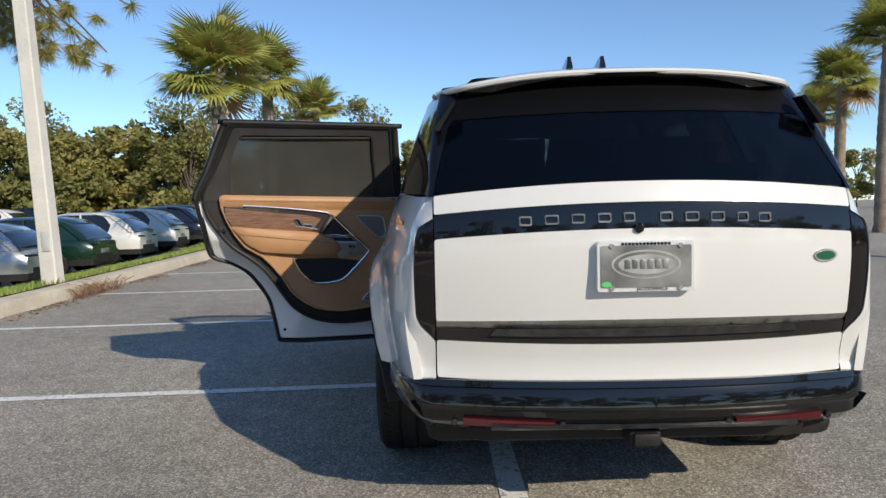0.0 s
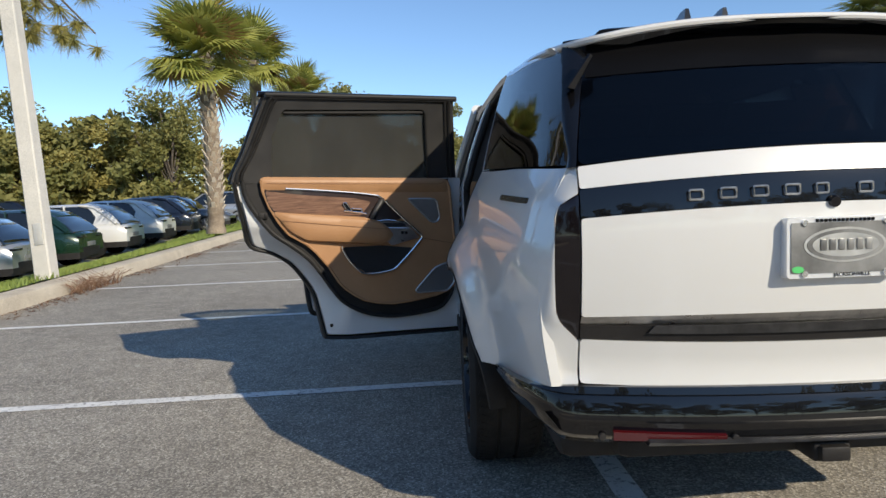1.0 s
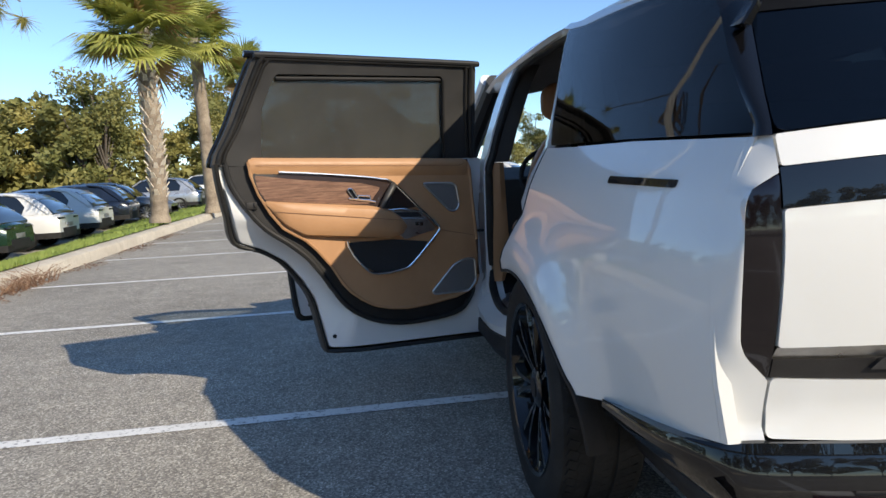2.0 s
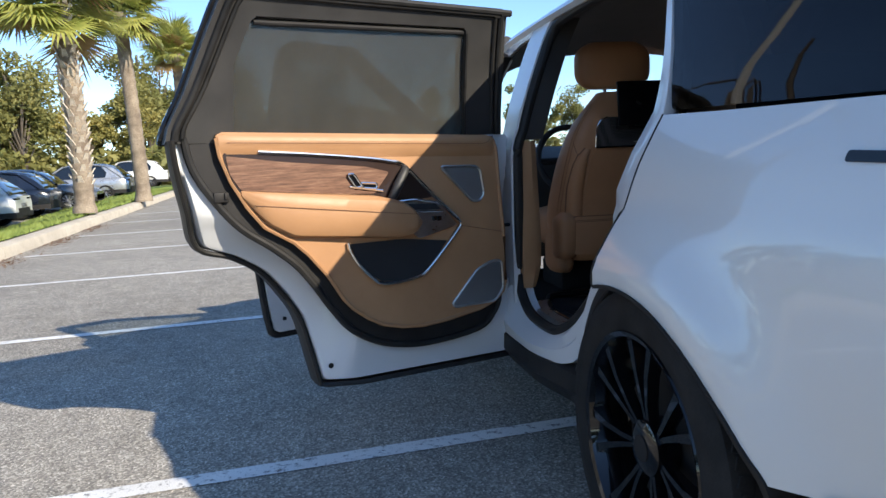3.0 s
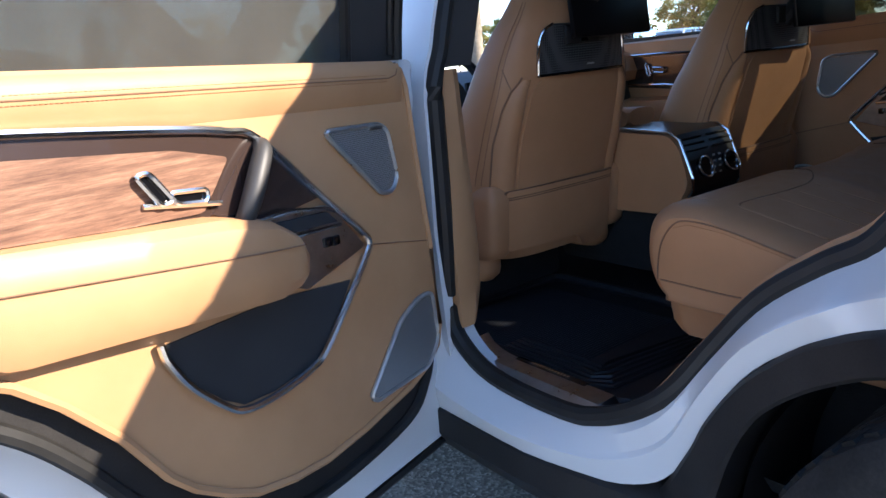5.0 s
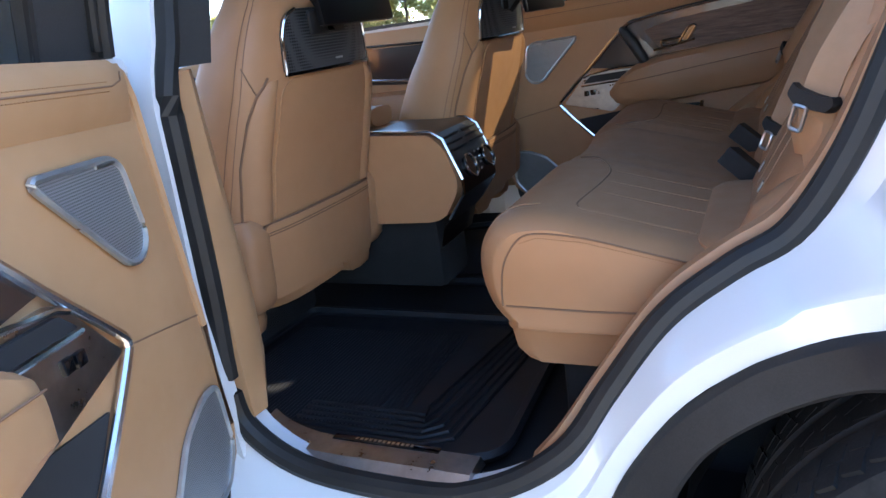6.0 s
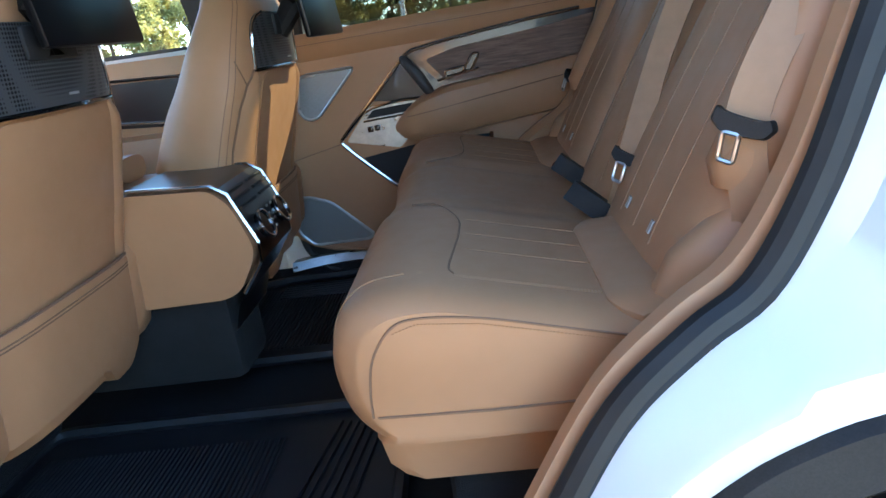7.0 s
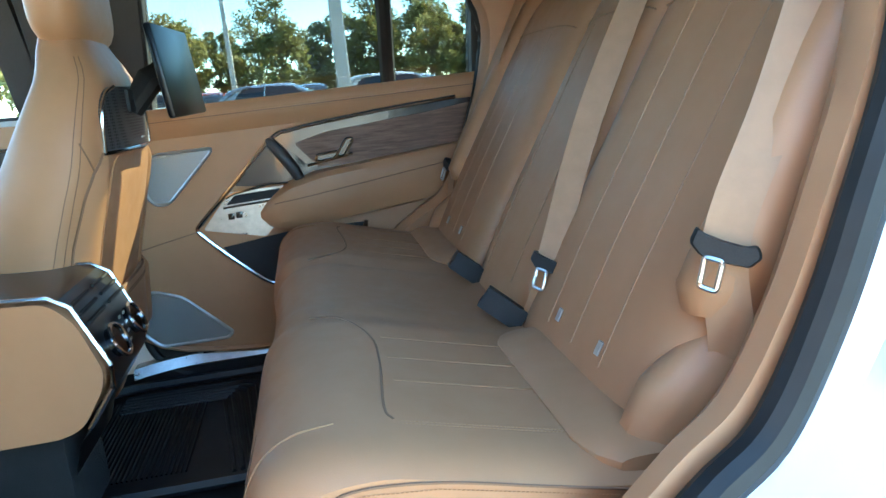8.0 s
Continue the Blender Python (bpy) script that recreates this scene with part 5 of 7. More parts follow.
def build_front_seat(sgn, back=0.0):
    cx = sgn * 0.365
    hw = lambda z: smooth_interp([(0.66, 0.20), (0.75, 0.265), (0.9, 0.285), (1.05, 0.275), (1.18, 0.255), (1.28, 0.215), (1.36, 0.15), (1.42, 0.09)], z)
    depth = lambda z: interp([0.67, 0.8, 1.1, 1.3, 1.41], [0.11, 0.145, 0.12, 0.075, 0.045], z)
    bm = bmesh.new()
    rows = []
    for z in np.linspace(0.67, 1.41, 26):
        d = depth(z)
        rows.append([Vector((x, y, z)) for x, y in ell((cx, back_y(z) + d), hw(z), d, 28, 3.4)])
    loft(bm, rows)
    seat = part("front_seat", bm, LEATHER2, car, "tan leather front seat with a rear screen")
    seat.location.y = -back
    # raised centre panel, pocket, seams
    skin = lambda x, z: Vector((cx + x, back_y(z) + depth(z) * (1 - (1 - min(0.995, abs(x) / hw(z)) ** 3.4) ** (1 / 3.4)) - 0.0006, z))
    pan = lambda x, z, d: Vector((cx + x, back_y(z) - 0.003 + d + 0.018 * (abs(x) / 0.22) ** 3, z))
    po = [(-0.175, 0.86), (0.175, 0.86), (0.18, 1.0), (0.165, 1.14), (0.14, 1.165), (-0.14, 1.165), (-0.165, 1.14), (-0.18, 1.0)]
    part("back_panel", sheet(rounded(po, 0.02), pan, 0.03, step=0.05), LEATHER2, seat)
    # soft rolls down both sides of the panel
    for s2 in (-1, 1):
        bm = bmesh.new()
        rows = []
        for z in np.linspace(0.865, 1.168, 22):
            xo = interp([0.86, 1.0, 1.10, 1.145, 1.17], [0.248, 0.25, 0.236, 0.218, 0.192], z)
            xi = interp([0.86, 1.0, 1.14, 1.17], [0.180, 0.186, 0.176, 0.165], z)
            h = 0.013 * (1 - max(0.0, (z - 1.13) / 0.04) ** 2)
            rows.append([skin(s2 * (xo + (xi - xo) * u), z) - Vector((0, h * math.sin(math.pi * u) ** 0.7 - 0.002, 0)) for u in np.linspace(0, 1, 9)])
        grid(bm, rows)
        part("back_roll", bm, LEATHER2, seat, "padded roll beside the back panel")
    pk = [(-0.222, 0.705), (0.05, 0.70), (0.08, 0.657), (0.15, 0.655), (0.19, 0.70), (0.20, 0.872), (-0.222, 0.876)]
    pf = lambda x, z, d: Vector((cx + sgn * -x, back_y(z) - 0.016 + d + 0.016 * (abs(x) / 0.22) ** 4, z))
    part("seat_pocket", sheet(rounded(pk, 0.015), pf, 0.045, step=0.04), LEATHER2, seat, "tan leather map pocket")
    seamm = SEAM
    bm = bmesh.new()
    for zz in (0.858, 0.852):
        tube(bm, [pf(x, zz, -0.0005) for x in np.linspace(-0.215, 0.195, 14)], 0.0014, 5)
    tube(bm, [pf(x, 0.8745, 0.004) for x in np.linspace(-0.221, 0.199, 14)], 0.0035, 6)
    tube(bm, [pf(-0.224, z, 0.004) for z in np.linspace(0.71, 0.875, 8)], 0.003, 5)
    for s2 in (-1, 1):
        tube(bm, [skin(s2 * interp([0.86, 1.0, 1.10, 1.145, 1.17], [0.252, 0.255, 0.24, 0.222, 0.195], z), z) for z in np.linspace(0.89, 1.175, 18)], 0.0028, 5)
        for off in (0.975, 0.945):
            tube(bm, [skin(s2 * hw(z) * off, z) for z in np.linspace(0.90, 1.36, 22)], 0.0009, 5)
        tube(bm, [skin(s2 * x, z) for x, z in ((0.222, 1.145), (0.232, 1.17), (0.238, 1.20))], 0.0015, 5)
    part("seat_seam", bm, seamm, seat)
    # speaker plate
    sp = [(-0.19, 1.175), (0.19, 1.175), (0.185, 1.25), (0.165, 1.285), (0.13, 1.30), (-0.13, 1.30), (-0.165, 1.285), (-0.185, 1.25)]
    sp = [(x * (0.80 if x * sgn > 0 else 1.0), z) for x, z in sp]
    spf = lambda x, z, d: Vector((cx + x, back_y(z) - 0.012 + d + 0.03 * (abs(x) / 0.2) ** 3, z))
    part("seat_speaker", sheet(rounded(sp, 0.015), spf, 0.03, step=0.04), SEATMESH, seat, "dark perforated speaker panel")
    bm = bmesh.new()
    tube(bm, [spf(p[0], p[1], -0.003) for p in curve([sp[1], sp[2], sp[3], sp[4]], 4)], 0.003, 6)
    part("speaker_trim", bm, CHROME, seat)
    bm = bmesh.new()
    tube(bm, [spf(p[0], p[1], -0.003) for p in curve([sp[0], sp[7], sp[6], sp[5]], 4)], 0.0035, 6)
    part("speaker_trim", bm, CHROME, seat)
    bm = bmesh.new()
    tube(bm, [spf(x, 1.174, -0.002) for x in np.linspace(sp[0][0], sp[1][0], 9)], 0.004, 6)
    part("speaker_base", bm, GLOSS, seat)
    bm = bmesh.new()
    rbox(bm, spf(0.03, 1.192, -0.003), (0.025, 0.003, 0.004), 0)
    part("speaker_badge", bm, SILVER, seat)
    # headrest
    bm = bmesh.new()
    rows = []
    low = 0.045 if back else 0.0
    for z in np.linspace(1.43, 1.625, 12):
        k = 1 - abs((z - 1.5275) / 0.0975) ** 4 * 0.35
        rows.append([Vector((x, y - low, z - low)) for x, y in ell((cx + sgn * 0.015, 1.365), 0.172 * k, 0.058 * k, 24, 3)])
    loft(bm, rows)
    part("headrest", bm, LEATHER2, seat, "tan leather headrest")
    for s2 in (-1, 1):
        bm = bmesh.new()
        tube(bm, [Vector((cx + s2 * 0.06, 1.34, 1.38)), Vector((cx + s2 * 0.06, 1.355, 1.46))], 0.008, 8)
        part("headrest_post", bm, CHROME, seat)
    # screen on its arm
    bm = bmesh.new()
    out = 0.075 if back else 0.0
    m = Matrix.Translation((cx + (0.085 if sgn < 0 else 0.01), 1.205 - out, 1.352 - out * 0.4)) @ Matrix.Rotation(radians(-6), 4, "X") @ Matrix.Rotation(radians(-4 if back else 0), 4, "Z")
    rbox(bm, (0, 0, 0), (0.305, 0.016, 0.188), 0.006, 2, m)
    scr = part("seat_screen", bm, SCREEN, seat, "black rear-seat entertainment screen, off")
    bm = bmesh.new()
    tube(bm, [Vector((cx + 0.03, 1.222 - out, 1.36 - out * 0.4)), Vector((cx, 1.235 - out * 0.6, 1.31)), Vector((cx, 1.235, 1.25))], [0.03, 0.03, 0.024], 10)
    rbox(bm, (cx, 1.228, 1.27), (0.13, 0.012, 0.05), 0.01)
    part("screen_arm", bm, PLASTIC, seat)
    # cushion and side skirt
    bm = bmesh.new()
    rows = []
    for y in np.linspace(1.45, 1.88, 14):
        k = 1 if 1.48 < y < 1.84 else 0.85
        rows.append([Vector((x, y, z)) for x, z in ell((cx, 0.80), 0.275 * k, 0.105 * k, 22, 3.2)])
    loft(bm, rows)
    part("cushion", bm, LEATHER2, seat)
    for s2 in (-1, 1):
        bm = bmesh.new()
        rows = []
        for z in np.linspace(0.612, 0.80, 11):
            f = (z - 0.612) / 0.188
            k = min(1.0, 0.72 + 2.2 * f) * (1 - 0.5 * max(0, f - 0.55) ** 1.5)
            rows.append([Vector((x, y, z)) for x, y in ell((cx + s2 * 0.232, 1.50), 0.048 * k, 0.115 * k, 18, 2.6)])
        loft(bm, rows)
        part("seat_side", bm, LEATHER2, seat)
        # moulded lower corner of the seat shell
        bm = bmesh.new()
        rows = []
        for z in np.linspace(0.688, 0.895, 12):
            f = (z - 0.688) / 0.207
            k = min(1.0, 0.8 + 2 * f, 0.62 + 2.6 * (1 - f))
            rows.append([Vector((x, y, z)) for x, y in ell((cx + s2 * 0.238, back_y(z) + 0.068), 0.05 * k, 0.072 * k, 18, 3.2)])
        loft(bm, rows)
        part("shell_corner", bm, LEATHER2, seat)
    bm = bmesh.new()
    rbox(bm, (cx, 1.70, 0.57), (0.40, 0.28, 0.14), 0.02)
    part("seat_base", bm, CARPET, seat)


build_front_seat(-1)
build_front_seat(1, 0.165)

# centre console
bm = bmesh.new()
prof = [(1.75, 0.98), (1.306, 0.978), (1.12, 0.968), (1.085, 0.93), (1.058, 0.845), (1.065, 0.815), (1.105, 0.752), (1.14, 0.738), (1.75, 0.73)]
loft(bm, [[Vector((x, *p)) for p in rounded(prof, 0.02)] for x in (-0.127, -0.121, 0.121, 0.127)])
cons = part("console", bm, LEATHER2, car, "tan leather centre console with rear climate panel")
cons.location.y = 0.022
bm = bmesh.new()
grid(bm, [[Vector((x, *p)) for p in ((1.30, 0.985), (1.13, 0.976), (1.108, 0.968), (1.077, 0.93), (1.046, 0.85), (1.048, 0.81), (1.09, 0.75), (1.12, 0.72), (1.14, 0.66))] for x in np.linspace(-0.112, 0.112, 5)])
panel = part("climate_panel", bm, Mat("dark_panel", (0.006, 0.006, 0.007), 0.3, 0, Coat_Weight=0.3, Coat_Roughness=0.1).m, cons, "gloss black rear climate panel", sharp=25)
for s2 in (-1, 1):
    bm = bmesh.new()
    tube(bm, [Vector((s2 * 0.118, *p)) for p in ((1.30, 0.986), (1.12, 0.975), (1.09, 0.955), (1.048, 0.85), (1.052, 0.81), (1.10, 0.745))], 0.0045, 6)
    part("panel_edge", bm, CHROME, cons, "bright panel edging")
for s2 in (-1, 1):
    bm = bmesh.new()
    c = Vector((s2 * 0.062, 1.048, 0.872))
    nrm = Vector((0, -0.93, 0.36))
    ring = [c + (Vector((1, 0, 0)) * math.cos(a) + Vector((0, 0.36, 0.93)) * math.sin(a)) * 0.03 + nrm * 0.007 for a in np.linspace(0, 2 * math.pi, 25)[:-1]]
    tube(bm, ring, 0.0038, 6, closed=True)
    part("dial_ring", bm, CHROME, cons, "chrome dial ring")
    bm = bmesh.new()
    tube(bm, [c - nrm * 0.01, c + nrm * 0.006], 0.027, 24)
    part("dial", bm, GLOSS, cons)
    for k in range(3):
        bm = bmesh.new()
        y0, z0 = 1.098 - k * 0.011, 0.955 - k * 0.016
        tube(bm, [Vector((s2 * 0.015, y0 - 0.006, z0)), Vector((s2 * 0.11, y0 - 0.006, z0))], 0.0035, 6)
        part("vent_slat", bm, PLASTIC, cons)
bm = bmesh.new()
for k in range(4):
    for s2 in (-1, 1):
        rbox(bm, Vector((s2 * 0.014, 1.05 - k * 0.0015, 0.90 - k * 0.017)), (0.010, 0.002, 0.005), 0)
part("panel_marks", bm, SILVER, cons)
bm = bmesh.new()
for s2 in (-1, 1):
    rows = []
    for y in np.linspace(1.36, 1.8, 8):
        rows.append([Vector((x, y, z)) for x, z in ell((s2 * 0.068, 1.005), 0.062, 0.028, 14, 3)])
    loft(bm, rows)
part("console_armrest", bm, LEATHER2, cons, "tan leather console armrest")
bm = bmesh.new()
rbox(bm, (0, 1.38, 0.64), (0.19, 0.46, 0.22), 0.03)
part("console_base", bm, CARPET, cons)

# rear bench
SEC = [(0.30, 0.70), (0.74, 0.695), (0.785, 0.71), (0.812, 0.745), (0.825, 0.80), (0.82, 0.85), (0.80, 0.885), (0.765, 0.905), (0.70, 0.908), (0.64, 0.895), (0.55, 0.872), (0.44, 0.845), (0.30, 0.82)]


def bench_top(y):
    return interp([0.30, 0.44, 0.55, 0.64, 0.70, 0.765, 0.80], [0.82, 0.845, 0.872, 0.895, 0.908, 0.905, 0.885], y)


bm = bmesh.new()
rows = []
cc = np.array([0.56, 0.79])
sec = curve(SEC, 3)
for x in np.concatenate([[-0.672, -0.668, -0.655, -0.635, -0.61], np.linspace(-0.58, 0.58, 40), [0.61, 0.635, 0.655, 0.668, 0.672]]):
    e = max(0, abs(x) - 0.61) / 0.062
    k = 1 - 0.16 * e ** 2.5
    dip = 0.010 * math.exp(-((abs(x) - 0.185) / 0.02) ** 2) + 0.012 * math.exp(-(x / 0.16) ** 4)
    rows.append([Vector((x, cc[0] + (p[0] - cc[0]) * k - (dip if p[0] > 0.7 else 0), cc[1] + (p[1] - cc[1]) * k - (dip if p[1] > 0.84 else 0))) for p in sec])
loft(bm, rows)
bench = part("rear_bench", bm, LEATHER2, car, "tan leather rear bench with pleated panels")
# pleats and seams
bm = bmesh.new()
seamm = SEAM
for s2 in (-1, 1):
    tube(bm, [Vector((s2 * x, y, bench_top(y) + 0.0006)) for x, y in curve([(0.572, 0.655), (0.54, 0.662), (0.40, 0.652), (0.30, 0.655), (0.225, 0.69), (0.20, 0.74)], 6)], 0.0018, 5)
    tube(bm, [Vector((s2 * 0.6735, y, z)) for y, z in curve([(0.40, 0.82), (0.448, 0.832), (0.524, 0.851), (0.624, 0.876), (0.70, 0.884), (0.735, 0.873), (0.762, 0.835), (0.772, 0.79), (0.774, 0.755)], 5)], 0.0017, 5)
    tube(bm, [Vector((s2 * x, y, z)) for x, y, z in ((0.603, 0.8200, 0.85), (0.56, 0.8165, 0.862), (0.50, 0.8095, 0.8715))], 0.0014, 5)
    tube(bm, [Vector((s2 * x, y, z)) for x, y, z in ((0.674, 0.44, 0.752), (0.674, 0.62, 0.75), (0.673, 0.765, 0.754), (0.655, 0.793, 0.756), (0.62, 0.815, 0.757), (0.5, 0.818, 0.756), (0.0, 0.806, 0.754))], 0.0019, 5)
part("bench_seam", bm, seamm, bench)
for s2 in (-1, 1):
    for x in (0.30, 0.38, 0.46):
        bm = bmesh.new()
        tube(bm, [Vector((s2 * x, y, bench_top(y) - 0.0006)) for y in np.linspace(0.46, 0.64, 8)], 0.0013, 5)
        part("stitch_line", bm, STITCH, bench)
    bm = bmesh.new()
    for k in range(64):
        y = 0.44 + k * 0.0046
        z = interp([0.40, 0.448, 0.524, 0.624, 0.70, 0.735], [0.82, 0.832, 0.851, 0.876, 0.884, 0.873], y)
        tube(bm, [(s2 * 0.6735, y, z - 0.007), (s2 * 0.6735, y + 0.0028, z - 0.0068)], 0.0007, 4)
        tube(bm, [(s2 * 0.580, y, bench_top(y) - 0.0002), (s2 * 0.580, y + 0.0028, bench_top(y + 0.0028) - 0.0002)], 0.0007, 4)
        tube(bm, [(s2 * 0.574, y, bench_top(y) - 0.0002), (s2 * 0.574, y + 0.0028, bench_top(y + 0.0028) - 0.0002)], 0.0007, 4)
    tube(bm, [(s2 * x, y, z) for x, y, z in curve([(0.578, 0.72, 0.9085), (0.583, 0.765, 0.9052), (0.592, 0.80, 0.8858), (0.603, 0.8198, 0.85), (0.61, 0.8248, 0.80), (0.612, 0.816, 0.757)], 5)], 0.0015, 4)
    tagged(part("edge_stitching", bm, STITCH, bench), kind="stuff")
    # roll at the foot of the backrest
    bm = bmesh.new()
    rows = []
    for x in np.linspace(0.24, 0.655, 24):
        k = min(1.0, 0.45 + (min(x - 0.24, 0.655 - x) / 0.05) ** 0.5 * 0.55)
        rows.append([Vector((s2 * x, y, z)) for y, z in ell((0.40, 0.842), 0.064 * k, 0.019 * k, 16, 3.0)])
    loft(bm, rows)
    part("cushion_roll", bm, LEATHER2, bench)
bm = bmesh.new()
rows = []
for x in (-0.635, -0.62, -0.3, 0.3, 0.62, 0.635):
    k = 0.94 if abs(x) > 0.63 else 1
    rows.append([Vector((x, 0.30 + (y - 0.30) * k, z)) for y, z in ((0.30, 0.63), (0.755, 0.63), (0.775, 0.65), (0.785, 0.70), (0.30, 0.72))])
loft(bm, rows)
part("bench_plinth", bm, LEATHER2, bench)
bm = bmesh.new()
rbox(bm, (0, 0.45, 0.53), (1.25, 0.50, 0.22), 0.03)
part("bench_riser", bm, CARPET, bench, "black carpeted seat riser")


def seat_back(z):
    return smooth_interp([(0.82, 0.395), (0.88, 0.367), (1.0, 0.305), (1.15, 0.22), (1.3, 0.135), (1.42, 0.06), (1.48, 0.01)], z)


for x0, x1, bulge in ((-0.63, -0.165, 0.02), (-0.16, 0.16, 0.006), (0.165, 0.63, 0.02)):
    bm = bmesh.new()
    rows = []
    for z in np.linspace(0.80, 1.48, 20):
        k = 1 - 0.2 * max(0, (z - 1.38) / 0.1) ** 2
        hwid = (x1 - x0) / 2 * (1 - 0.05 * max(0, (z - 1.3) / 0.18))
        c = (x0 + x1) / 2
        yb = seat_back(z)
        rows.append([Vector((x, y, z)) for x, y in ell((c, yb - 0.07), hwid, (0.075 + bulge * 0.5) * k, 26, 4.5)])
    loft(bm, rows)
    bk = part("backrest", bm, LEATHER2, bench, "tan leather backrest")
    bm = bmesh.new()
    w = x1 - x0
    front = 0.005 + bulge * 0.5
    fr = [0.25, 0.75] if bulge < 0.01 else [0.30, 0.50, 0.70]
    for f in fr:
        tube(bm, [Vector((x0 + w * f, seat_back(z) + front - 0.0004, z)) for z in np.linspace(0.88, 1.335, 12)], 0.0013, 5)
    tube(bm, [Vector((x0 + w * f, seat_back(1.35) + front + 0.0005 - 0.012 * (2 * f - 1) ** 6, 1.35 - 0.02 * (2 * f - 1) ** 4)) for f in np.linspace(0.06, 0.94, 14)], 0.0018, 5)
    part("back_seam", bm, Mat("soft_seam", (0.30, 0.17, 0.095), 0.8).m, bk)
for s2 in (-1, 1):
    # outer bolsters beside the backrests
    bm = bmesh.new()
    rows = []
    for z in np.linspace(0.985, 1.45, 16):
        k = min(1.0, 0.8 + 6 * (z - 0.985))
        rows.append([Vector((x, y, z)) for x, y in ell((s2 * 0.612, seat_back(z) - 0.08), 0.046 * k, 0.12 * k, 18, 2.8)])
    loft(bm, rows)
    part("side_bolster", bm, LEATHER2, bench, "tan leather side bolster")
    bm = bmesh.new()
    rows = []
    for z in np.linspace(0.83, 0.965, 10):
        k = min(1.0, 0.6 + 7 * (0.965 - z))
        rows.append([Vector((x, y, z)) for x, y in ell((s2 * 0.61, seat_back(z) - 0.085), 0.045 * k, 0.115 * k, 18, 2.4)])
    loft(bm, rows)
    part("lower_bolster", bm, LEATHER2, bench)
    bm = bmesh.new()
    for k in range(80):
        z = 0.99 + k * 0.0045
        tube(bm, [(s2 * 0.587, seat_back(z) + 0.0105, z), (s2 * 0.587, seat_back(z + 0.003) + 0.0105, z + 0.003)], 0.0008, 4)
    tagged(part("bolster_stitching", bm, STITCH, bench), kind="stuff")
    for x in (0.335, 0.477):
        bm = bmesh.new()
        rbox(bm, (s2 * x, seat_back(0.90) + 0.017, 0.90), (0.012, 0.003, 0.02), 0.001, 1, Matrix.Rotation(radians(28), 4, "X"))
        part("anchor_tag", bm, SILVER, bench, "small pale child-seat anchor tag")
# belts, tongues and buckles
BELT = two_tone("tan_webbing", (0.34, 0.185, 0.095), (0.39, 0.215, 0.115), 30, 0.65)


def build_belt(pts, normal, head):
    """Webbing along points, facing the given way, with its tongue hanging at one of them."""
    n = Vector(normal).normalized()
    path = [Vector(q) for q in curve(pts, 6)]
    bm = bmesh.new()
    rows = []
    for i, p in enumerate(path):
        d = (path[min(i + 1, len(path) - 1)] - path[max(i - 1, 0)]).normalized()
        w = n.cross(d).normalized() * 0.0235
        k = n * (0.004 * math.sin(i * 0.9))
        rows.append([p - w, p + w + k, p + w + k - n * 0.002, p - w - n * 0.002])
    loft(bm, rows)
    belt = part("seat_belt", bm, BELT, car, "tan seat belt with a black-headed steel tongue")
    h = Vector(head)
    a = Vector((0, 0, 1)).cross(n).normalized()
    u = n.cross(a).normalized()
    bm = bmesh.new()
    tn = rounded([(-0.043, 0.006), (-0.034, 0.026), (-0.024, 0.016), (0.0, 0.006), (0.026, -0.002), (0.040, 0.0), (0.044, -0.016), (0.030, -0.028), (0.0, -0.022), (-0.03, -0.012)], 0.005)
    prism(bm, tn, lambda s, t, d: h + (a * s + u * t) * 0.8 + n * d, -0.006, 0.013, 0.004)
    part("tongue_head", bm, PLASTIC, belt, "black tongue head")
    bm = bmesh.new()
    tube(bm, [h + a * s + u * t + n * 0.012 for s, t in rounded([(-0.019, -0.010), (-0.025, -0.040), (-0.009, -0.046), (-0.002, -0.015)], 0.004)], 0.003, 6, closed=True)
    part("tongue", bm, STEEL, belt, "steel belt tongue")


build_belt([(-0.585, 0.12, 1.44), (-0.62, 0.225, 1.215), (-0.642, 0.30, 1.07), (-0.645, 0.295, 0.95), (-0.64, 0.30, 0.84)], (-0.85, 0.5, 0.15), (-0.648, 0.306, 1.065))
build_belt([(-0.10, 0.085, 1.44), (-0.17, 0.235, 1.20), (-0.222, 0.335, 0.98), (-0.215, 0.355, 0.90), (-0.19, 0.37, 0.84)], (-0.75, 0.6, 0.3), (-0.227, 0.345, 0.95))
build_belt([(0.59, 0.11, 1.44), (0.625, 0.225, 1.2), (0.645, 0.31, 1.03), (0.645, 0.33, 0.92), (0.64, 0.34, 0.84)], (-0.2, 0.9, 0.3), (0.648, 0.32, 1.02))
for x, y, tilt in ((-0.155, 0.415, 0.35), (0.125, 0.41, 0.2)):
    m = Matrix.Translation((x, y, 0.862)) @ Matrix.Rotation(radians(-50), 4, "X") @ Matrix.Rotation(tilt, 4, "Y")
    bm = bmesh.new()
    loft(bm, [[Vector((sx * w * 0.5, sy * 0.019, z)) for sx, sy in ((-1, -1), (1, -1), (1, 1), (-1, 1))] for z, w in ((-0.045, 0.05), (-0.02, 0.056), (0.03, 0.064), (0.037, 0.058))])
    bmesh.ops.transform(bm, matrix=m, verts=bm.verts)
    bk = part("belt_buckle", bm, PLASTIC, car, "black belt buckle with a red release")
    bm = bmesh.new()
    rbox(bm, (0, 0.008, 0.0355), (0.036, 0.012, 0.006), 0.002, 1, Matrix())
    bmesh.ops.transform(bm, matrix=m, verts=bm.verts)
    part("release", bm, RED, bk, "red release button")

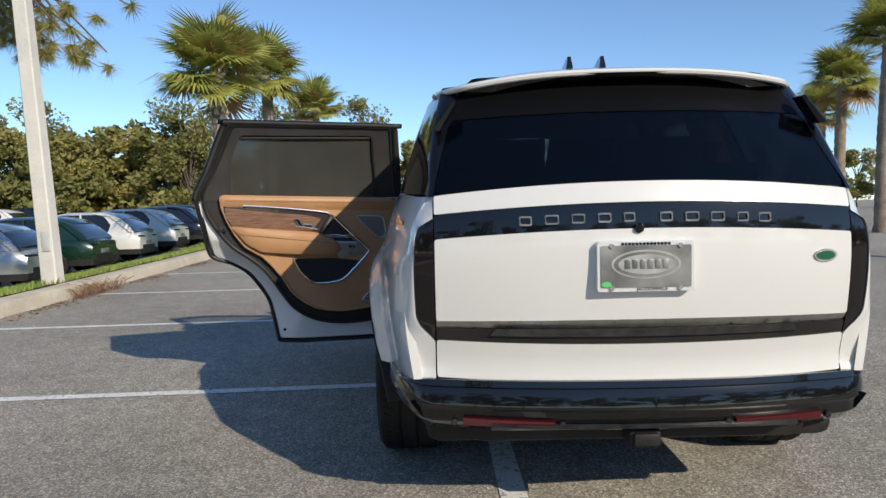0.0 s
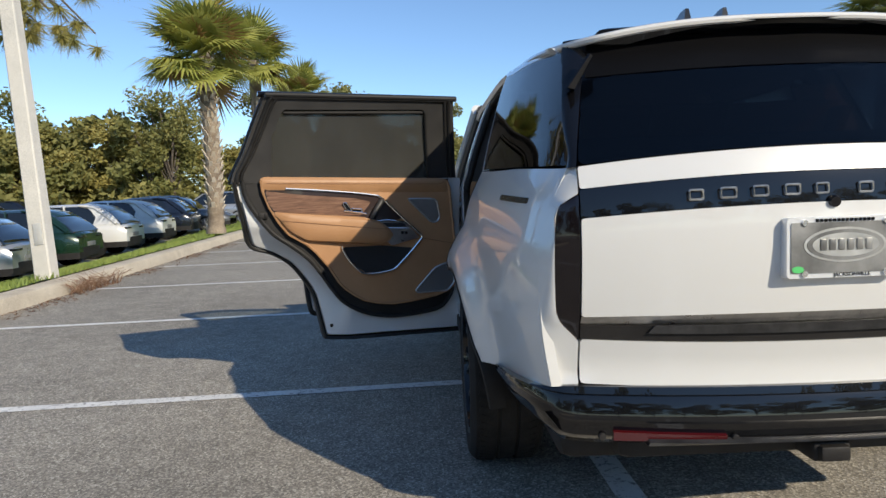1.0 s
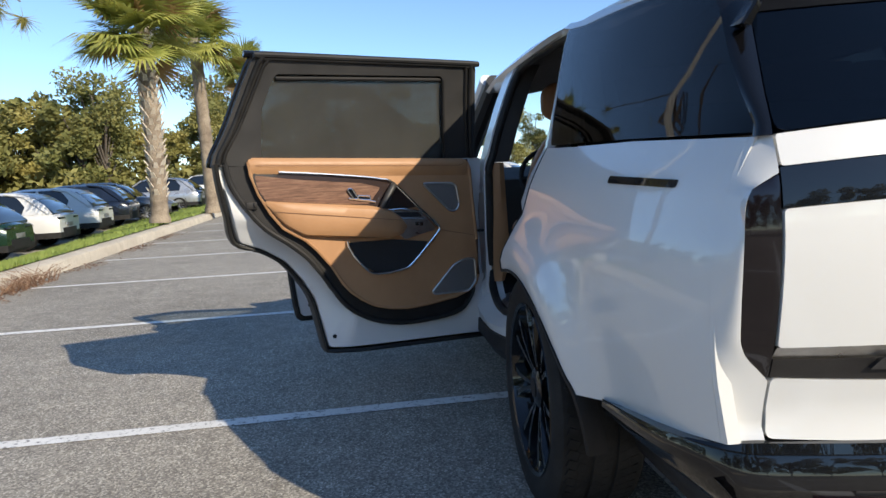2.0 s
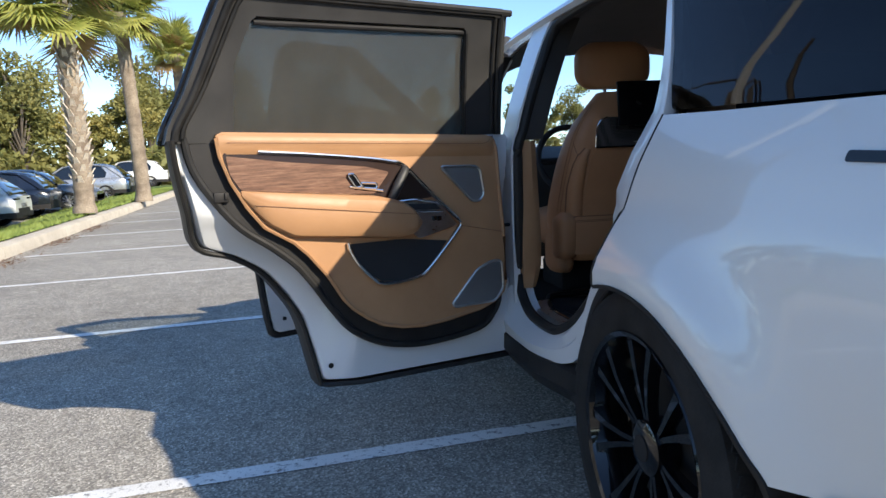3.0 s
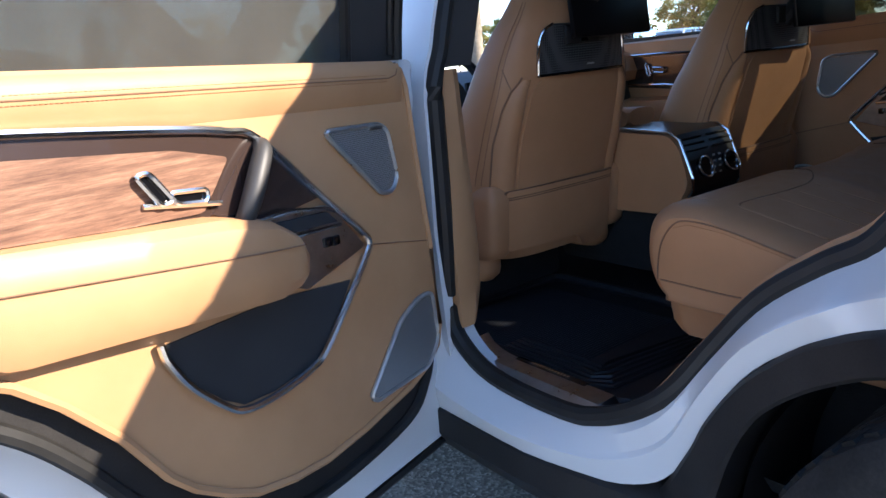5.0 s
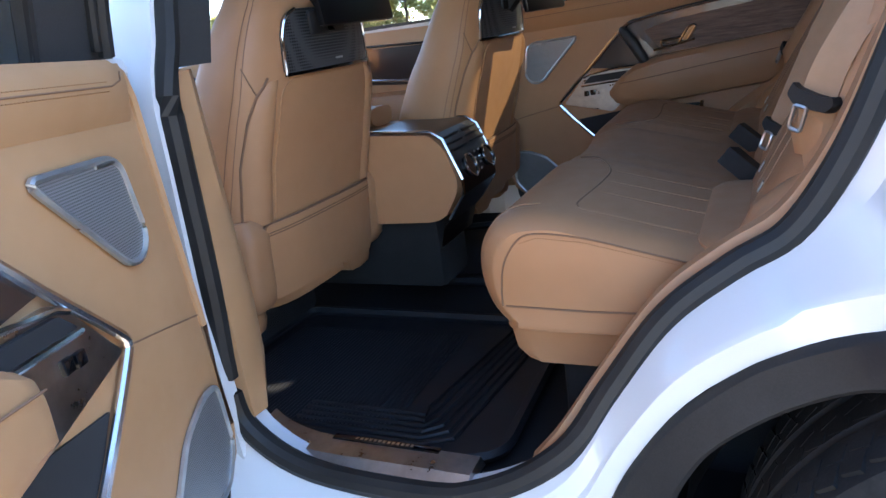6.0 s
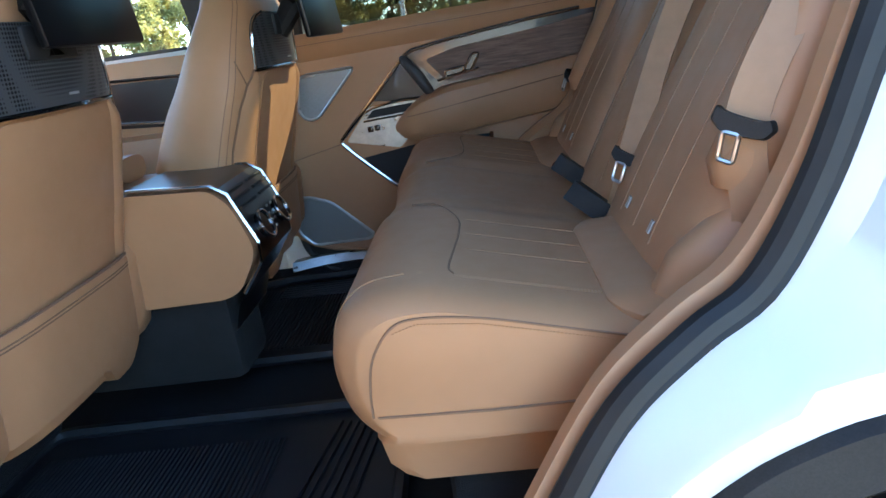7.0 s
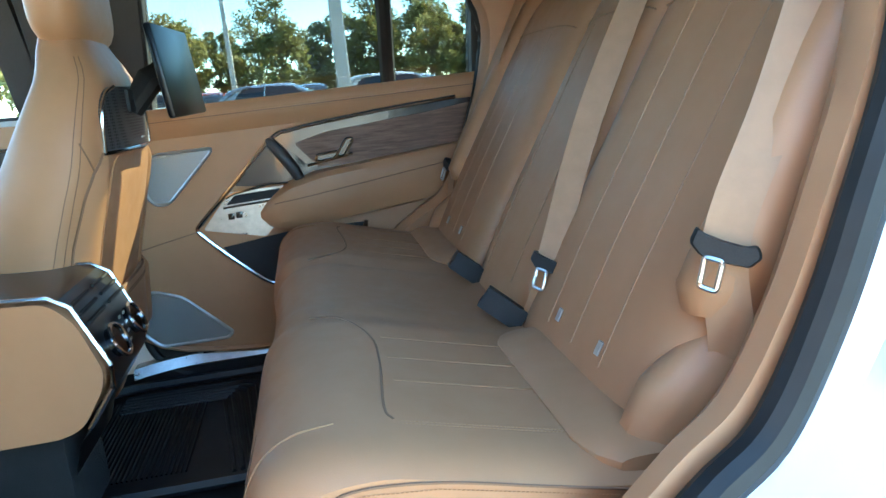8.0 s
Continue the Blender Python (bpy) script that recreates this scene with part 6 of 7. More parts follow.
# floor, mat, front footwell
bm = bmesh.new()
rows = []
for y in np.linspace(-1.0, 2.6, 25):
    rows.append([Vector((x, y, 0.44 + (0.09 if abs(x) < 0.10 else 0) + (0.05 if abs(x) > 0.76 else 0))) for x in (-0.80, -0.76, -0.74, -0.14, -0.10, 0.10, 0.14, 0.74, 0.76, 0.80)])
grid(bm, rows)
part("cabin_floor", bm, CARPET, car, "black carpet cabin floor")
bm = bmesh.new()
grid(bm, [[Vector((x, -0.15, z)) for z in (0.4, 0.9, 1.35)] for x in np.linspace(-0.8, 0.8, 3)])
part("seat_bulkhead", bm, CARPET, car)
for sgn in (-1, 1):
    bm = bmesh.new()
    o = rounded([(-0.735, 1.28), (-0.735, 0.90), (-0.70, 0.80), (-0.13, 0.82), (-0.13, 1.62), (-0.60, 1.64), (-0.70, 1.40)], 0.05)
    o = [(sgn * p[0], p[1]) for p in o]
    v, tris = fill2(o, (), 0.05)
    vs = [bm.verts.new((q.x, q.y, 0.455)) for q in v]
    for t in tris:
        bm.faces.new([vs[i] for i in t])
    fm = part("floor_mat", bm, MATRUBBER, car, "black ribbed rubber floor mat")
    bm = bmesh.new()
    tube(bm, [Vector((p[0], p[1], 0.468)) for p in o], 0.014, 6, closed=True)
    part("mat_rim", bm, MATRUBBER, fm)
    for k in range(50):
        bm = bmesh.new()
        y = 1.07 + k * 0.0105
        tube(bm, [Vector((sgn * 0.66, y, 0.457)), Vector((sgn * 0.22, y, 0.457))], 0.0032, 4)
        part("mat_rib", bm, MATRUBBER, fm)
    for k in range(6):
        bm = bmesh.new()
        a = 0.02 * k
        tube(bm, [Vector((sgn * (0.69 - a), 1.30, 0.458)), Vector((sgn * (0.69 - a), 0.98 + a * 0.3, 0.458)), Vector((sgn * (0.66 - a), 0.92 + a, 0.458)), Vector((sgn * (0.20 - a * 0.2), 0.87 + a * 0.9, 0.458))], 0.0055, 6)
        part("mat_ridge", bm, MATRUBBER, fm)

# check strap and hinges of the open rear door
bm = bmesh.new()
tube(bm, [(-0.895, 1.262, 0.868), (-0.94, 1.255, 0.868), (-1.0, 1.235, 0.868)], [0.008, 0.007, 0.006], 8)
tube(bm, [(-0.895, 1.262, 0.868), (-0.88, 1.262, 0.868)], 0.012, 8)
part("check_strap", bm, PLASTIC, car, "black door check strap")
for z in (0.62, 1.08):
    bm = bmesh.new()
    rbox(bm, (-0.935, 1.315, z), (0.06, 0.05, 0.035), 0.008)
    tube(bm, [(-0.955, 1.345, z - 0.03), (-0.955, 1.345, z + 0.03)], 0.012, 8)
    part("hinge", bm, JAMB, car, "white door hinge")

# tailgate fittings: plain bars for the maker's name, dealer plate, camera, badge
for i, (x, w) in enumerate([(-0.365, 0.034), (-0.28, 0.038), (-0.195, 0.036), (-0.11, 0.036), (-0.03, 0.030), (0.09, 0.034), (0.175, 0.038), (0.26, 0.038), (0.345, 0.030), (0.42, 0.034)]):
    bm = bmesh.new()
    tube(bm, [(x - 0.035 + a, tail(x, 1.10) - 0.003, 1.100 + crown(x, 1.10) * 0.9 + b) for a, b in rounded([(-w * 0.55, -0.013), (w * 0.55, -0.013), (w * 0.55, 0.013), (-w * 0.55, 0.013)], 0.004, 2)], 0.003, 4, closed=True)
    part("name_bar", bm, SILVER, gate, "silver bar in place of a raised letter" if i == 0 else "")
bm = bmesh.new()
tube(bm, [(-0.035, tail(0, 1.07) + 0.0, 1.090), (-0.035, tail(0, 1.07) - 0.012, 1.087)], [0.017, 0.014], 16)
part("rear_camera", bm, GLOSS, gate, "small rear camera")
py = lambda x, z, d: Vector((x - 0.02, tail(0, 0.95) - 0.012 - d, z + 0.012))
bm = bmesh.new()
prism(bm, rounded([(-0.158, 0.873), (0.158, 0.873), (0.158, 1.037), (-0.158, 1.037)], 0.012), py, -0.02, 0.012, 0.002)
holder = part("number_plate", bm, FRAME, gate, "chrome-framed dealer plate with an oval badge")
bm = bmesh.new()
prism(bm, rounded([(-0.146, 0.887), (0.146, 0.887), (0.146, 1.023), (-0.146, 1.023)], 0.006), py, 0.011, 0.0145)
part("plate_face", bm, PLATE, holder)
for rx, rz, d, mt in ((0.112, 0.047, 0.016, SILVER), (0.104, 0.041, 0.0172, PLATE), (0.09, 0.032, 0.018, SILVER)):
    bm = bmesh.new()
    prism(bm, [(rx * math.cos(a), 0.962 + rz * math.sin(a)) for a in np.linspace(0, 2 * math.pi, 41)[:-1]], py, 0.012, d)
    part("oval", bm, mt, holder)
for i in range(6):
    bm = bmesh.new()
    rbox(bm, py(-0.061 + i * 0.0245, 0.963, 0.0195), (0.0175, 0.003, 0.030), 0.002)
    part("plate_bar", bm, PLATE, holder)
for x in (-0.11, 0.11):
    for z in (0.886, 1.022):
        bm = bmesh.new()
        tube(bm, [py(x, z, 0.012), py(x, z, 0.019)], [0.009, 0.008], 14)
        part("plate_screw", bm, CHROME, holder)
bm = bmesh.new()
prism(bm, [(-0.128 + 0.016 * math.cos(a), 0.898 + 0.009 * math.sin(a)) for a in np.linspace(0, 6.283, 21)[:-1]], py, 0.014, 0.016)
part("sticker", bm, GREEN, holder)
for text, z, size in (("JACKSONVILLE", 0.877, 0.015),):
    fc = bpy.data.curves.new("lettering", "FONT")
    fc.body, fc.size, fc.align_x, fc.extrude = text, size, "CENTER", 0.0005
    fc.materials.append(GLOSS)
    ob = new("lettering", fc)
    ob.matrix_world = Matrix.Translation(py(0.02, z, 0.0135)) @ Matrix.Rotation(radians(90), 4, "X")
    ob.parent = holder
for z, x0, x1 in ((1.028, -0.075, 0.075),):
    for i in range(14):
        bm = bmesh.new()
        rbox(bm, py(x0 + (x1 - x0) * i / 13, z, 0.0135), (0.008, 0.002, 0.008), 0)
        part("frame_bar", bm, GLOSS, holder)
bm = bmesh.new()
prism(bm, [(0.60 + 0.043 * math.cos(a), 0.985 + 0.022 * math.sin(a)) for a in np.linspace(0, 6.283, 29)[:-1]], lambda x, z, d: Vector((x, tail(x, z) - d, z)), -0.003, 0.004)
badge = part("badge", bm, SILVER, gate, "green and silver oval badge")
bm = bmesh.new()
prism(bm, [(0.60 + 0.034 * math.cos(a), 0.985 + 0.015 * math.sin(a)) for a in np.linspace(0, 6.283, 29)[:-1]], lambda x, z, d: Vector((x, tail(x, z) - d, z)), 0.002, 0.006)
part("badge_field", bm, Mat("badge_green", (0.01, 0.09, 0.04), 0.3).m, badge)


# ---- trees, poles and parked cars ----
def leafy(mt, share=0.35):
    """Let light through a thin leaf: part of its surface is translucent."""
    nt = mt.node_tree
    b = nt.nodes["Principled BSDF"]
    tr = nt.nodes.new("ShaderNodeBsdfTranslucent")
    nt.links.new(b.inputs["Base Color"].links[0].from_socket, tr.inputs["Color"])
    mx = nt.nodes.new("ShaderNodeMixShader")
    mx.inputs[0].default_value = share
    nt.links.new(b.outputs["BSDF"], mx.inputs[1])
    nt.links.new(tr.outputs["BSDF"], mx.inputs[2])
    nt.links.new(mx.outputs["Shader"], nt.nodes["Material Output"].inputs["Surface"])
    return mt


LEAF_A = leafy(two_tone("broad_leaf", (0.22, 0.215, 0.065), (0.42, 0.36, 0.12), 0.35, 0.6, Specular_IOR_Level=0.3))
LEAF_B = leafy(two_tone("dull_leaf", (0.155, 0.17, 0.055), (0.32, 0.29, 0.10), 0.35, 0.65, Specular_IOR_Level=0.3))
FROND = leafy(two_tone("palm_frond", (0.17, 0.22, 0.045), (0.46, 0.45, 0.12), 1.6, 0.42, Specular_IOR_Level=0.45))
DRYFROND = leafy(two_tone("dry_frond", (0.24, 0.14, 0.055), (0.38, 0.25, 0.10), 1.6, 0.7))
BOOT = two_tone("palm_leaf_base", (0.42, 0.35, 0.27), (0.62, 0.55, 0.45), 4, 0.9, fine=40, bump=0.5, dist=0.01)
BARK = two_tone("palm_bark", (0.16, 0.12, 0.085), (0.32, 0.26, 0.19), 3, 0.9, fine=30, bump=0.8, dist=0.02)
WOODBARK = two_tone("tree_bark", (0.08, 0.065, 0.05), (0.14, 0.115, 0.09), 3, 0.9, fine=30, bump=0.6, dist=0.01)
POLE = two_tone("pole_concrete", (0.55, 0.53, 0.48), (0.66, 0.63, 0.57), 2, 0.8, fine=90, bump=0.3)


def leaf_mesh(name, mat, seed, blobs, count, size):
    """Many small leaves spread through a few uneven clumps."""
    rnd = random.Random(seed)
    vs, fs = [], []
    for i in range(count):
        c, r = blobs[rnd.randrange(len(blobs))]
        d = Vector((rnd.gauss(0, 1), rnd.gauss(0, 1), rnd.gauss(0, 1))).normalized() * (rnd.random() ** 0.45)
        p = Vector(c) + Vector((d.x * r, d.y * r, d.z * r * 0.8))
        a = Vector((rnd.gauss(0, 1), rnd.gauss(0, 1), rnd.gauss(0, 0.7))).normalized()
        b = a.cross(Vector((rnd.gauss(0, 1), rnd.gauss(0, 1), rnd.gauss(0, 1)))).normalized()
        s = size * rnd.uniform(0.6, 1.4)
        k = len(vs)
        vs += [p - a * s, p + b * s * 0.5, p + a * s, p - b * s * 0.5]
        fs.append((k, k + 1, k + 2, k + 3))
    me = bpy.data.meshes.new(name)
    me.from_pydata(vs, [], fs)
    me.materials.append(mat)
    return me


def build_tree(seed, h, mat, label, size=0.13, slim=1.0):
    rnd = random.Random(seed)
    tree = thing("tree", label, "tree", group="trees round the lot")
    bm = bmesh.new()
    tube(bm, [(0, 0, -0.3), (0.05, 0, h * 0.3), (-0.1, 0.1, h * 0.6), (0, 0, h * 0.85)], [0.16, 0.13, 0.09, 0.03], 7)
    blobs = []
    for i in range(24):
        a = rnd.uniform(0, 6.28)
        z = h * rnd.uniform(0.25, 0.97)
        r = slim * h * 0.30 * (1.0 - 0.6 * abs(z / h - 0.5))
        e = Vector((math.cos(a) * r * rnd.uniform(0.4, 1.1), math.sin(a) * r * rnd.uniform(0.4, 1.1), z))
        tube(bm, [(0, 0, z * 0.6), e * 0.6 + Vector((0, 0, z * 0.35)), e], [0.06, 0.04, 0.015], 5)
        blobs.append((e, h * rnd.uniform(0.07, 0.15)))
    part("trunk", bm, WOODBARK, tree)
    ob = new("crown", leaf_mesh("crown", mat, seed + 1, blobs, 5200, size))
    ob.parent = tree
    return tree


def frond_mesh(name, mat, seed, L=1.0, droop=0.5):
    """A fan palm leaf: stalk and many narrow blades."""
    rnd = random.Random(seed)
    bm = bmesh.new()
    tube(bm, [(0, 0, 0), (L * 0.35, 0, 0.05), (L * 0.62, 0, 0.0)], [0.018, 0.014, 0.008], 4)
    o = Vector((L * 0.6, 0, 0))
    n = 30
    for i in range(n):
        a = radians(-128 + 256 * i / (n - 1)) + rnd.uniform(-0.04, 0.04)
        ln = L * (0.72 - 0.16 * abs(a) / 2.0) * rnd.uniform(0.88, 1.05)
        d = Vector((math.cos(a), math.sin(a), 0))
        s = Vector((-d.y, d.x, 0)) * 0.024 * L
        p1 = o + d * ln * 0.5 + Vector((0, 0, 0.03 - 0.06 * droop * abs(d.y)))
        p2 = o + d * ln + Vector((0, 0, -droop * rnd.uniform(0.15, 0.4) * ln))
        q = [bm.verts.new(v) for v in (o - s * 0.4, p1 - s, p2, p1 + s, o + s * 0.4)]
        bm.faces.new(q)
    me = bpy.data.meshes.new(name)
    bm.to_mesh(me)
    bm.free()
    me.materials.append(mat)
    return me


FRONDS = [frond_mesh("frond", FROND, k, 1.0, 0.45 + 0.2 * k) for k in range(3)]
DRY = [frond_mesh("frond", DRYFROND, 9 + k, 0.95, 1.2) for k in range(2)]


def build_palm(x, y, z, top, r, seed, boots, count=50):
    rnd = random.Random(seed)
    palm = thing("palm_tree", "tall cabbage palm with a ragged fan crown on the grass", "palm tree", Matrix.Translation((x, y, z)), group="palms")
    bm = bmesh.new()
    h = top - z
    pts, rr = [], []
    for i in range(40):
        t = i / 39
        pts.append((0.10 * math.sin(t * 2 + seed), 0.06 * math.sin(t * 3), h * t))
        rr.append(0.20 - 0.03 * t + (0.02 if i % 2 else 0.0) + 0.06 * max(0, 0.06 - t) / 0.06)
    tube(bm, pts, rr, 12)
    part("trunk", bm, BARK, palm)
    if boots:
        for i in range(130):
            t = 0.12 + 0.88 * (i + rnd.random()) / 130
            a = i * 2.4
            c = Vector((0.10 * math.sin(t * 2 + seed) + math.cos(a) * 0.19, 0.06 * math.sin(t * 3) + math.sin(a) * 0.19, h * t))
            bm = bmesh.new()
            o = Vector((math.cos(a), math.sin(a), 0))
            s = Vector((-o.y, o.x, 0)) * 0.075
            q = [c - s - o * 0.04, c + s - o * 0.04, c + s * 0.45 + o * 0.09 + Vector((0, 0, 0.20)), c - s * 0.45 + o * 0.09 + Vector((0, 0, 0.20))]
            v = [bm.verts.new(p) for p in q] + [bm.verts.new(p - o * 0.03) for p in q]
            for f in ((0, 1, 2, 3), (7, 6, 5, 4), (0, 4, 5, 1), (1, 5, 6, 2), (2, 6, 7, 3), (3, 7, 4, 0)):
                bm.faces.new([v[j] for j in f])
            part("leaf_base", bm, BOOT, palm, sharp=0, fix=False)
    for i in range(count):
        el = rnd.uniform(-0.75, 1.45) if i % 2 else rnd.uniform(-0.35, 1.2)
        dry = el < -0.60 or i % 11 == 4
        ob = new("frond", (DRY if dry else FRONDS)[rnd.randrange(2 if dry else 3)])
        ob.parent = palm
        a = i * 2.399 + rnd.uniform(-0.2, 0.2)
        s = r * rnd.uniform(0.74, 1.0)
        ob.matrix_local = Matrix.Translation((pts[-1][0], pts[-1][1], h + rnd.uniform(-0.2, 0.15))) @ Matrix.Rotation(a, 4, "Z") @ Matrix.Rotation(-el, 4, "Y") @ Matrix.Rotation(rnd.uniform(-0.4, 0.4), 4, "X") @ Matrix.Diagonal((s, s, s, 1))
    return palm


build_palm(-6.62, 15.0, 0.36, 4.85, 1.55, 1, True, 70)
build_palm(-6.45, 20.0, 0.36, 5.7, 1.45, 2, False, 60)
build_palm(-6.15, 27.4, 0.36, 5.7, 1.35, 3, False)
build_palm(14.2, 22.4, 0.1, 5.6, 1.4, 4, False)
build_palm(12.6, 17.4, 0.1, 6.0, 1.4, 5, False)
build_palm(15.8, 27.0, 0.1, 5.0, 1.4, 6, False)

variants = [build_tree(11, 8.0, LEAF_A, "leafy green tree at the edge of the lot", 0.17), build_tree(23, 7.0, LEAF_B, "dull green tree at the edge of the lot", 0.19, 1.25), build_tree(37, 9.5, LEAF_B, "slender dark green tree at the edge of the lot", 0.14, 0.6), build_tree(41, 7.5, LEAF_A, "yellowish green tree at the edge of the lot", 0.14, 1.1)]
spots = []
rt = random.Random(8)
for i in range(46):
    t = i / 45
    spots.append((-50 + 54 * t + rt.uniform(-1, 1), 40 + 13 * t + rt.uniform(-4, 6), -0.75 + 0.6 * t, rt.uniform(0.8, 1.2)))
for i in range(16):
    spots.append((-52 + rt.uniform(-4, 4), -6 + i * 3.3, -0.9, rt.uniform(0.8, 1.2)))
for i in range(14):
    spots.append((4 + i * 3.6, 62 + rt.uniform(-4, 4), 0.2, rt.uniform(0.7, 1.05)))
for i in range(26):
    spots.append((56 + rt.uniform(-5, 5), -45 + i * 3.9, 0.0, rt.uniform(0.75, 1.1)))
for i in range(30):
    spots.append((63 + rt.uniform(-3, 3), -50 + i * 3.6, 0.0, rt.uniform(1.0, 1.3)))
# unseen row behind the camera, added to darken reflections in the car's tail
for i in range(30):
    spots.append((-46 + i * 3.2, -30 + rt.uniform(-4, 3), -0.1, rt.uniform(0.9, 1.3)))
spots += [(-24.5, 45.0, -0.75, 1.32), (-21.5, 46.5, -0.75, 1.2), (-27.5, 44.0, -0.75, 1.15), (-17.6, 43.0, -0.7, 1.05)]
for i, (x, y, z, s) in enumerate(spots):
    v = variants[2] if i == len(spots) - 1 else variants[rt.randrange(4)]
    m = Matrix.Translation((x, y, z)) @ Matrix.Rotation(rt.uniform(0, 6.28), 4, "Z")
    if i < 4:
        variants[i].matrix_world = m
        continue
    ob = copy_thing(v, m)
    ob.scale = (s * 0.9, s * 0.9, s * 0.88)
# dense low growth under the trees
blobs = [((x, y, z + 1.0), rt.uniform(1.2, 2.0)) for x, y, z, s in spots[:46]] + [((x + 0.6, y - 1.5, z + 1.9), 1.9) for x, y, z, s in spots[:46]] + [((x, y, z + h), 2.2) for x, y, z, s in spots[76:102] for h in (1.2, 3.4)]
tagged(new("undergrowth", leaf_mesh("undergrowth", LEAF_B, 77, blobs, 38000, 0.26)), "dense green undergrowth below the trees", "shrubs", kind="stuff")


def build_pine_bough():
    """A long-needled pine beside the lamp pole; only its hanging boughs reach into view."""
    rnd = random.Random(6)
    tree = thing("pine_tree", "long-needled pine with hanging boughs behind the pole", "pine tree", Matrix.Translation((-9.6, 7.6, 0.2)))
    bm = bmesh.new()
    tube(bm, [(0, 0, -0.3), (0, 0, 2), (0.1, 0, 4.5), (0.05, 0.1, 8)], [0.2, 0.18, 0.14, 0.06], 10)
    tips = []
    for i in range(15):
        a = rnd.uniform(-0.28, 0.25)
        z = rnd.uniform(4.5, 5.4)
        L = rnd.uniform(2.4, 3.9)
        e = Vector((math.cos(a) * L, math.sin(a) * L, rnd.uniform(3.55, 4.5)))
        mid = Vector((e.x * 0.55, e.y * 0.55, z + 0.35))
        tube(bm, [(0, 0, z - 0.2), mid, e], [0.05, 0.035, 0.012], 5)
        for k in range(9):
            t = 0.35 + 0.65 * k / 8
            tips.append(Vector((0, 0, z)) .lerp(e, t) + Vector((rnd.uniform(-0.15, 0.15), rnd.uniform(-0.2, 0.2), 0.25 * (1 - t) + rnd.uniform(-0.35, 0.05))))
    part("trunk", bm, WOODBARK, tree)
    vs, fs = [], []
    for c in tips:
        for k in range(90):
            d = Vector((rnd.gauss(0, 0.7), rnd.gauss(0, 0.7), rnd.gauss(-0.5, 0.6))).normalized()
            L = rnd.uniform(0.14, 0.30)
            s = d.cross(Vector((rnd.gauss(0, 1), rnd.gauss(0, 1), 0.3))).normalized() * 0.008
            j = len(vs)
            vs += [c - s, c + s, c + d * L + s * 0.3 + Vector((0, 0, -0.05))]
            fs.append((j, j + 1, j + 2))
    me = bpy.data.meshes.new("crown")
    me.from_pydata(vs, [], fs)
    me.materials.append(LEAF_A)
    ob = new("crown", me)
    ob.parent = tree


build_pine_bough()


def build_pole(x, y, z, w, h, tilt=0.0):
    pole = thing("lamp_pole", "pale square concrete lamp pole", "lamp pole", Matrix.Translation((x, y, z)) @ Matrix.Rotation(radians(-tilt), 4, "Y"), group="lamp poles")
    bm = bmesh.new()
    rows = []
    for t in np.linspace(0, 1, 6):
        a = w * (1 - 0.35 * t) / 2
        b = a * 0.85
        rows.append([Vector((px, py, h * t - 0.1)) for px, py in ((-a, -b), (-b, -a), (b, -a), (a, -b), (a, b), (b, a), (-b, a), (-a, b))])
    loft(bm, rows)
    part("shaft", bm, POLE, pole)
    bm = bmesh.new()
    rbox(bm, (0.02, -w / 2 - 0.004, 0.62), (0.11, 0.016, 0.28), 0.006)
    part("hatch", bm, two_tone("hatch_grey", (0.42, 0.42, 0.40), (0.5, 0.5, 0.48), 6, 0.6), pole, "grey access hatch")
    for s in (-1, 1):
        bm = bmesh.new()
        rbox(bm, (s * 0.6, 0, h - 0.1), (0.7, 0.3, 0.12), 0.03)
        tube(bm, [(0, 0, h - 0.15), (s * 0.4, 0, h - 0.1)], 0.03, 8)
        part("lamp_head", bm, PLASTIC, pole)


build_pole(-6.16, 6.25, 0.2, 0.225, 8.5, 3.2)
build_pole(15.5, -0.3, 0.0, 0.34, 8.5)
build_pole(38.5, 4.2, 0.0, 0.3, 9.0)
build_pole(-7.3, 33.0, 0.36, 0.28, 2.2)
for x, y in ((-14, 58), (-21, 62)):
    bm = bmesh.new()
    tube(bm, [(0, 0, 0), (0, 0, 11)], [0.14, 0.1], 8)
    tube(bm, [(-1.1, 0, 10.2), (1.1, 0, 10.2)], 0.06, 6)
    tube(bm, [(-0.9, 0, 9.4), (0.9, 0, 9.4)], 0.06, 6)
    tp = thing("utility_pole", "distant wooden utility pole with crossarms", "utility pole", Matrix.Translation((x, y, -0.5)))
    part("post", bm, WOODBARK, tp)


PAINTS = {
    "silver": two_tone("silver_car_paint", (0.42, 0.43, 0.44), (0.5, 0.51, 0.52), 2, 0.3, 0.6, Coat_Weight=1.0),
    "dark green": two_tone("green_car_paint", (0.006, 0.026, 0.015), (0.009, 0.035, 0.02), 2, 0.25, 0.2, Coat_Weight=1.0),
    "white": WHITE,
    "dark blue": two_tone("blue_black_paint", (0.008, 0.011, 0.02), (0.014, 0.018, 0.03), 2, 0.2, 0.2, Coat_Weight=1.0),
    "grey": two_tone("grey_car_paint", (0.10, 0.105, 0.11), (0.14, 0.145, 0.15), 2, 0.3, 0.5, Coat_Weight=1.0),
    "red": two_tone("red_car_paint", (0.4, 0.03, 0.02), (0.5, 0.05, 0.03), 2, 0.3, 0.1, Coat_Weight=1.0),
}
DARKGLASS = Mat("dark_car_glass", (0.008, 0.010, 0.012), 0.06, 0, Coat_Weight=1.0).m


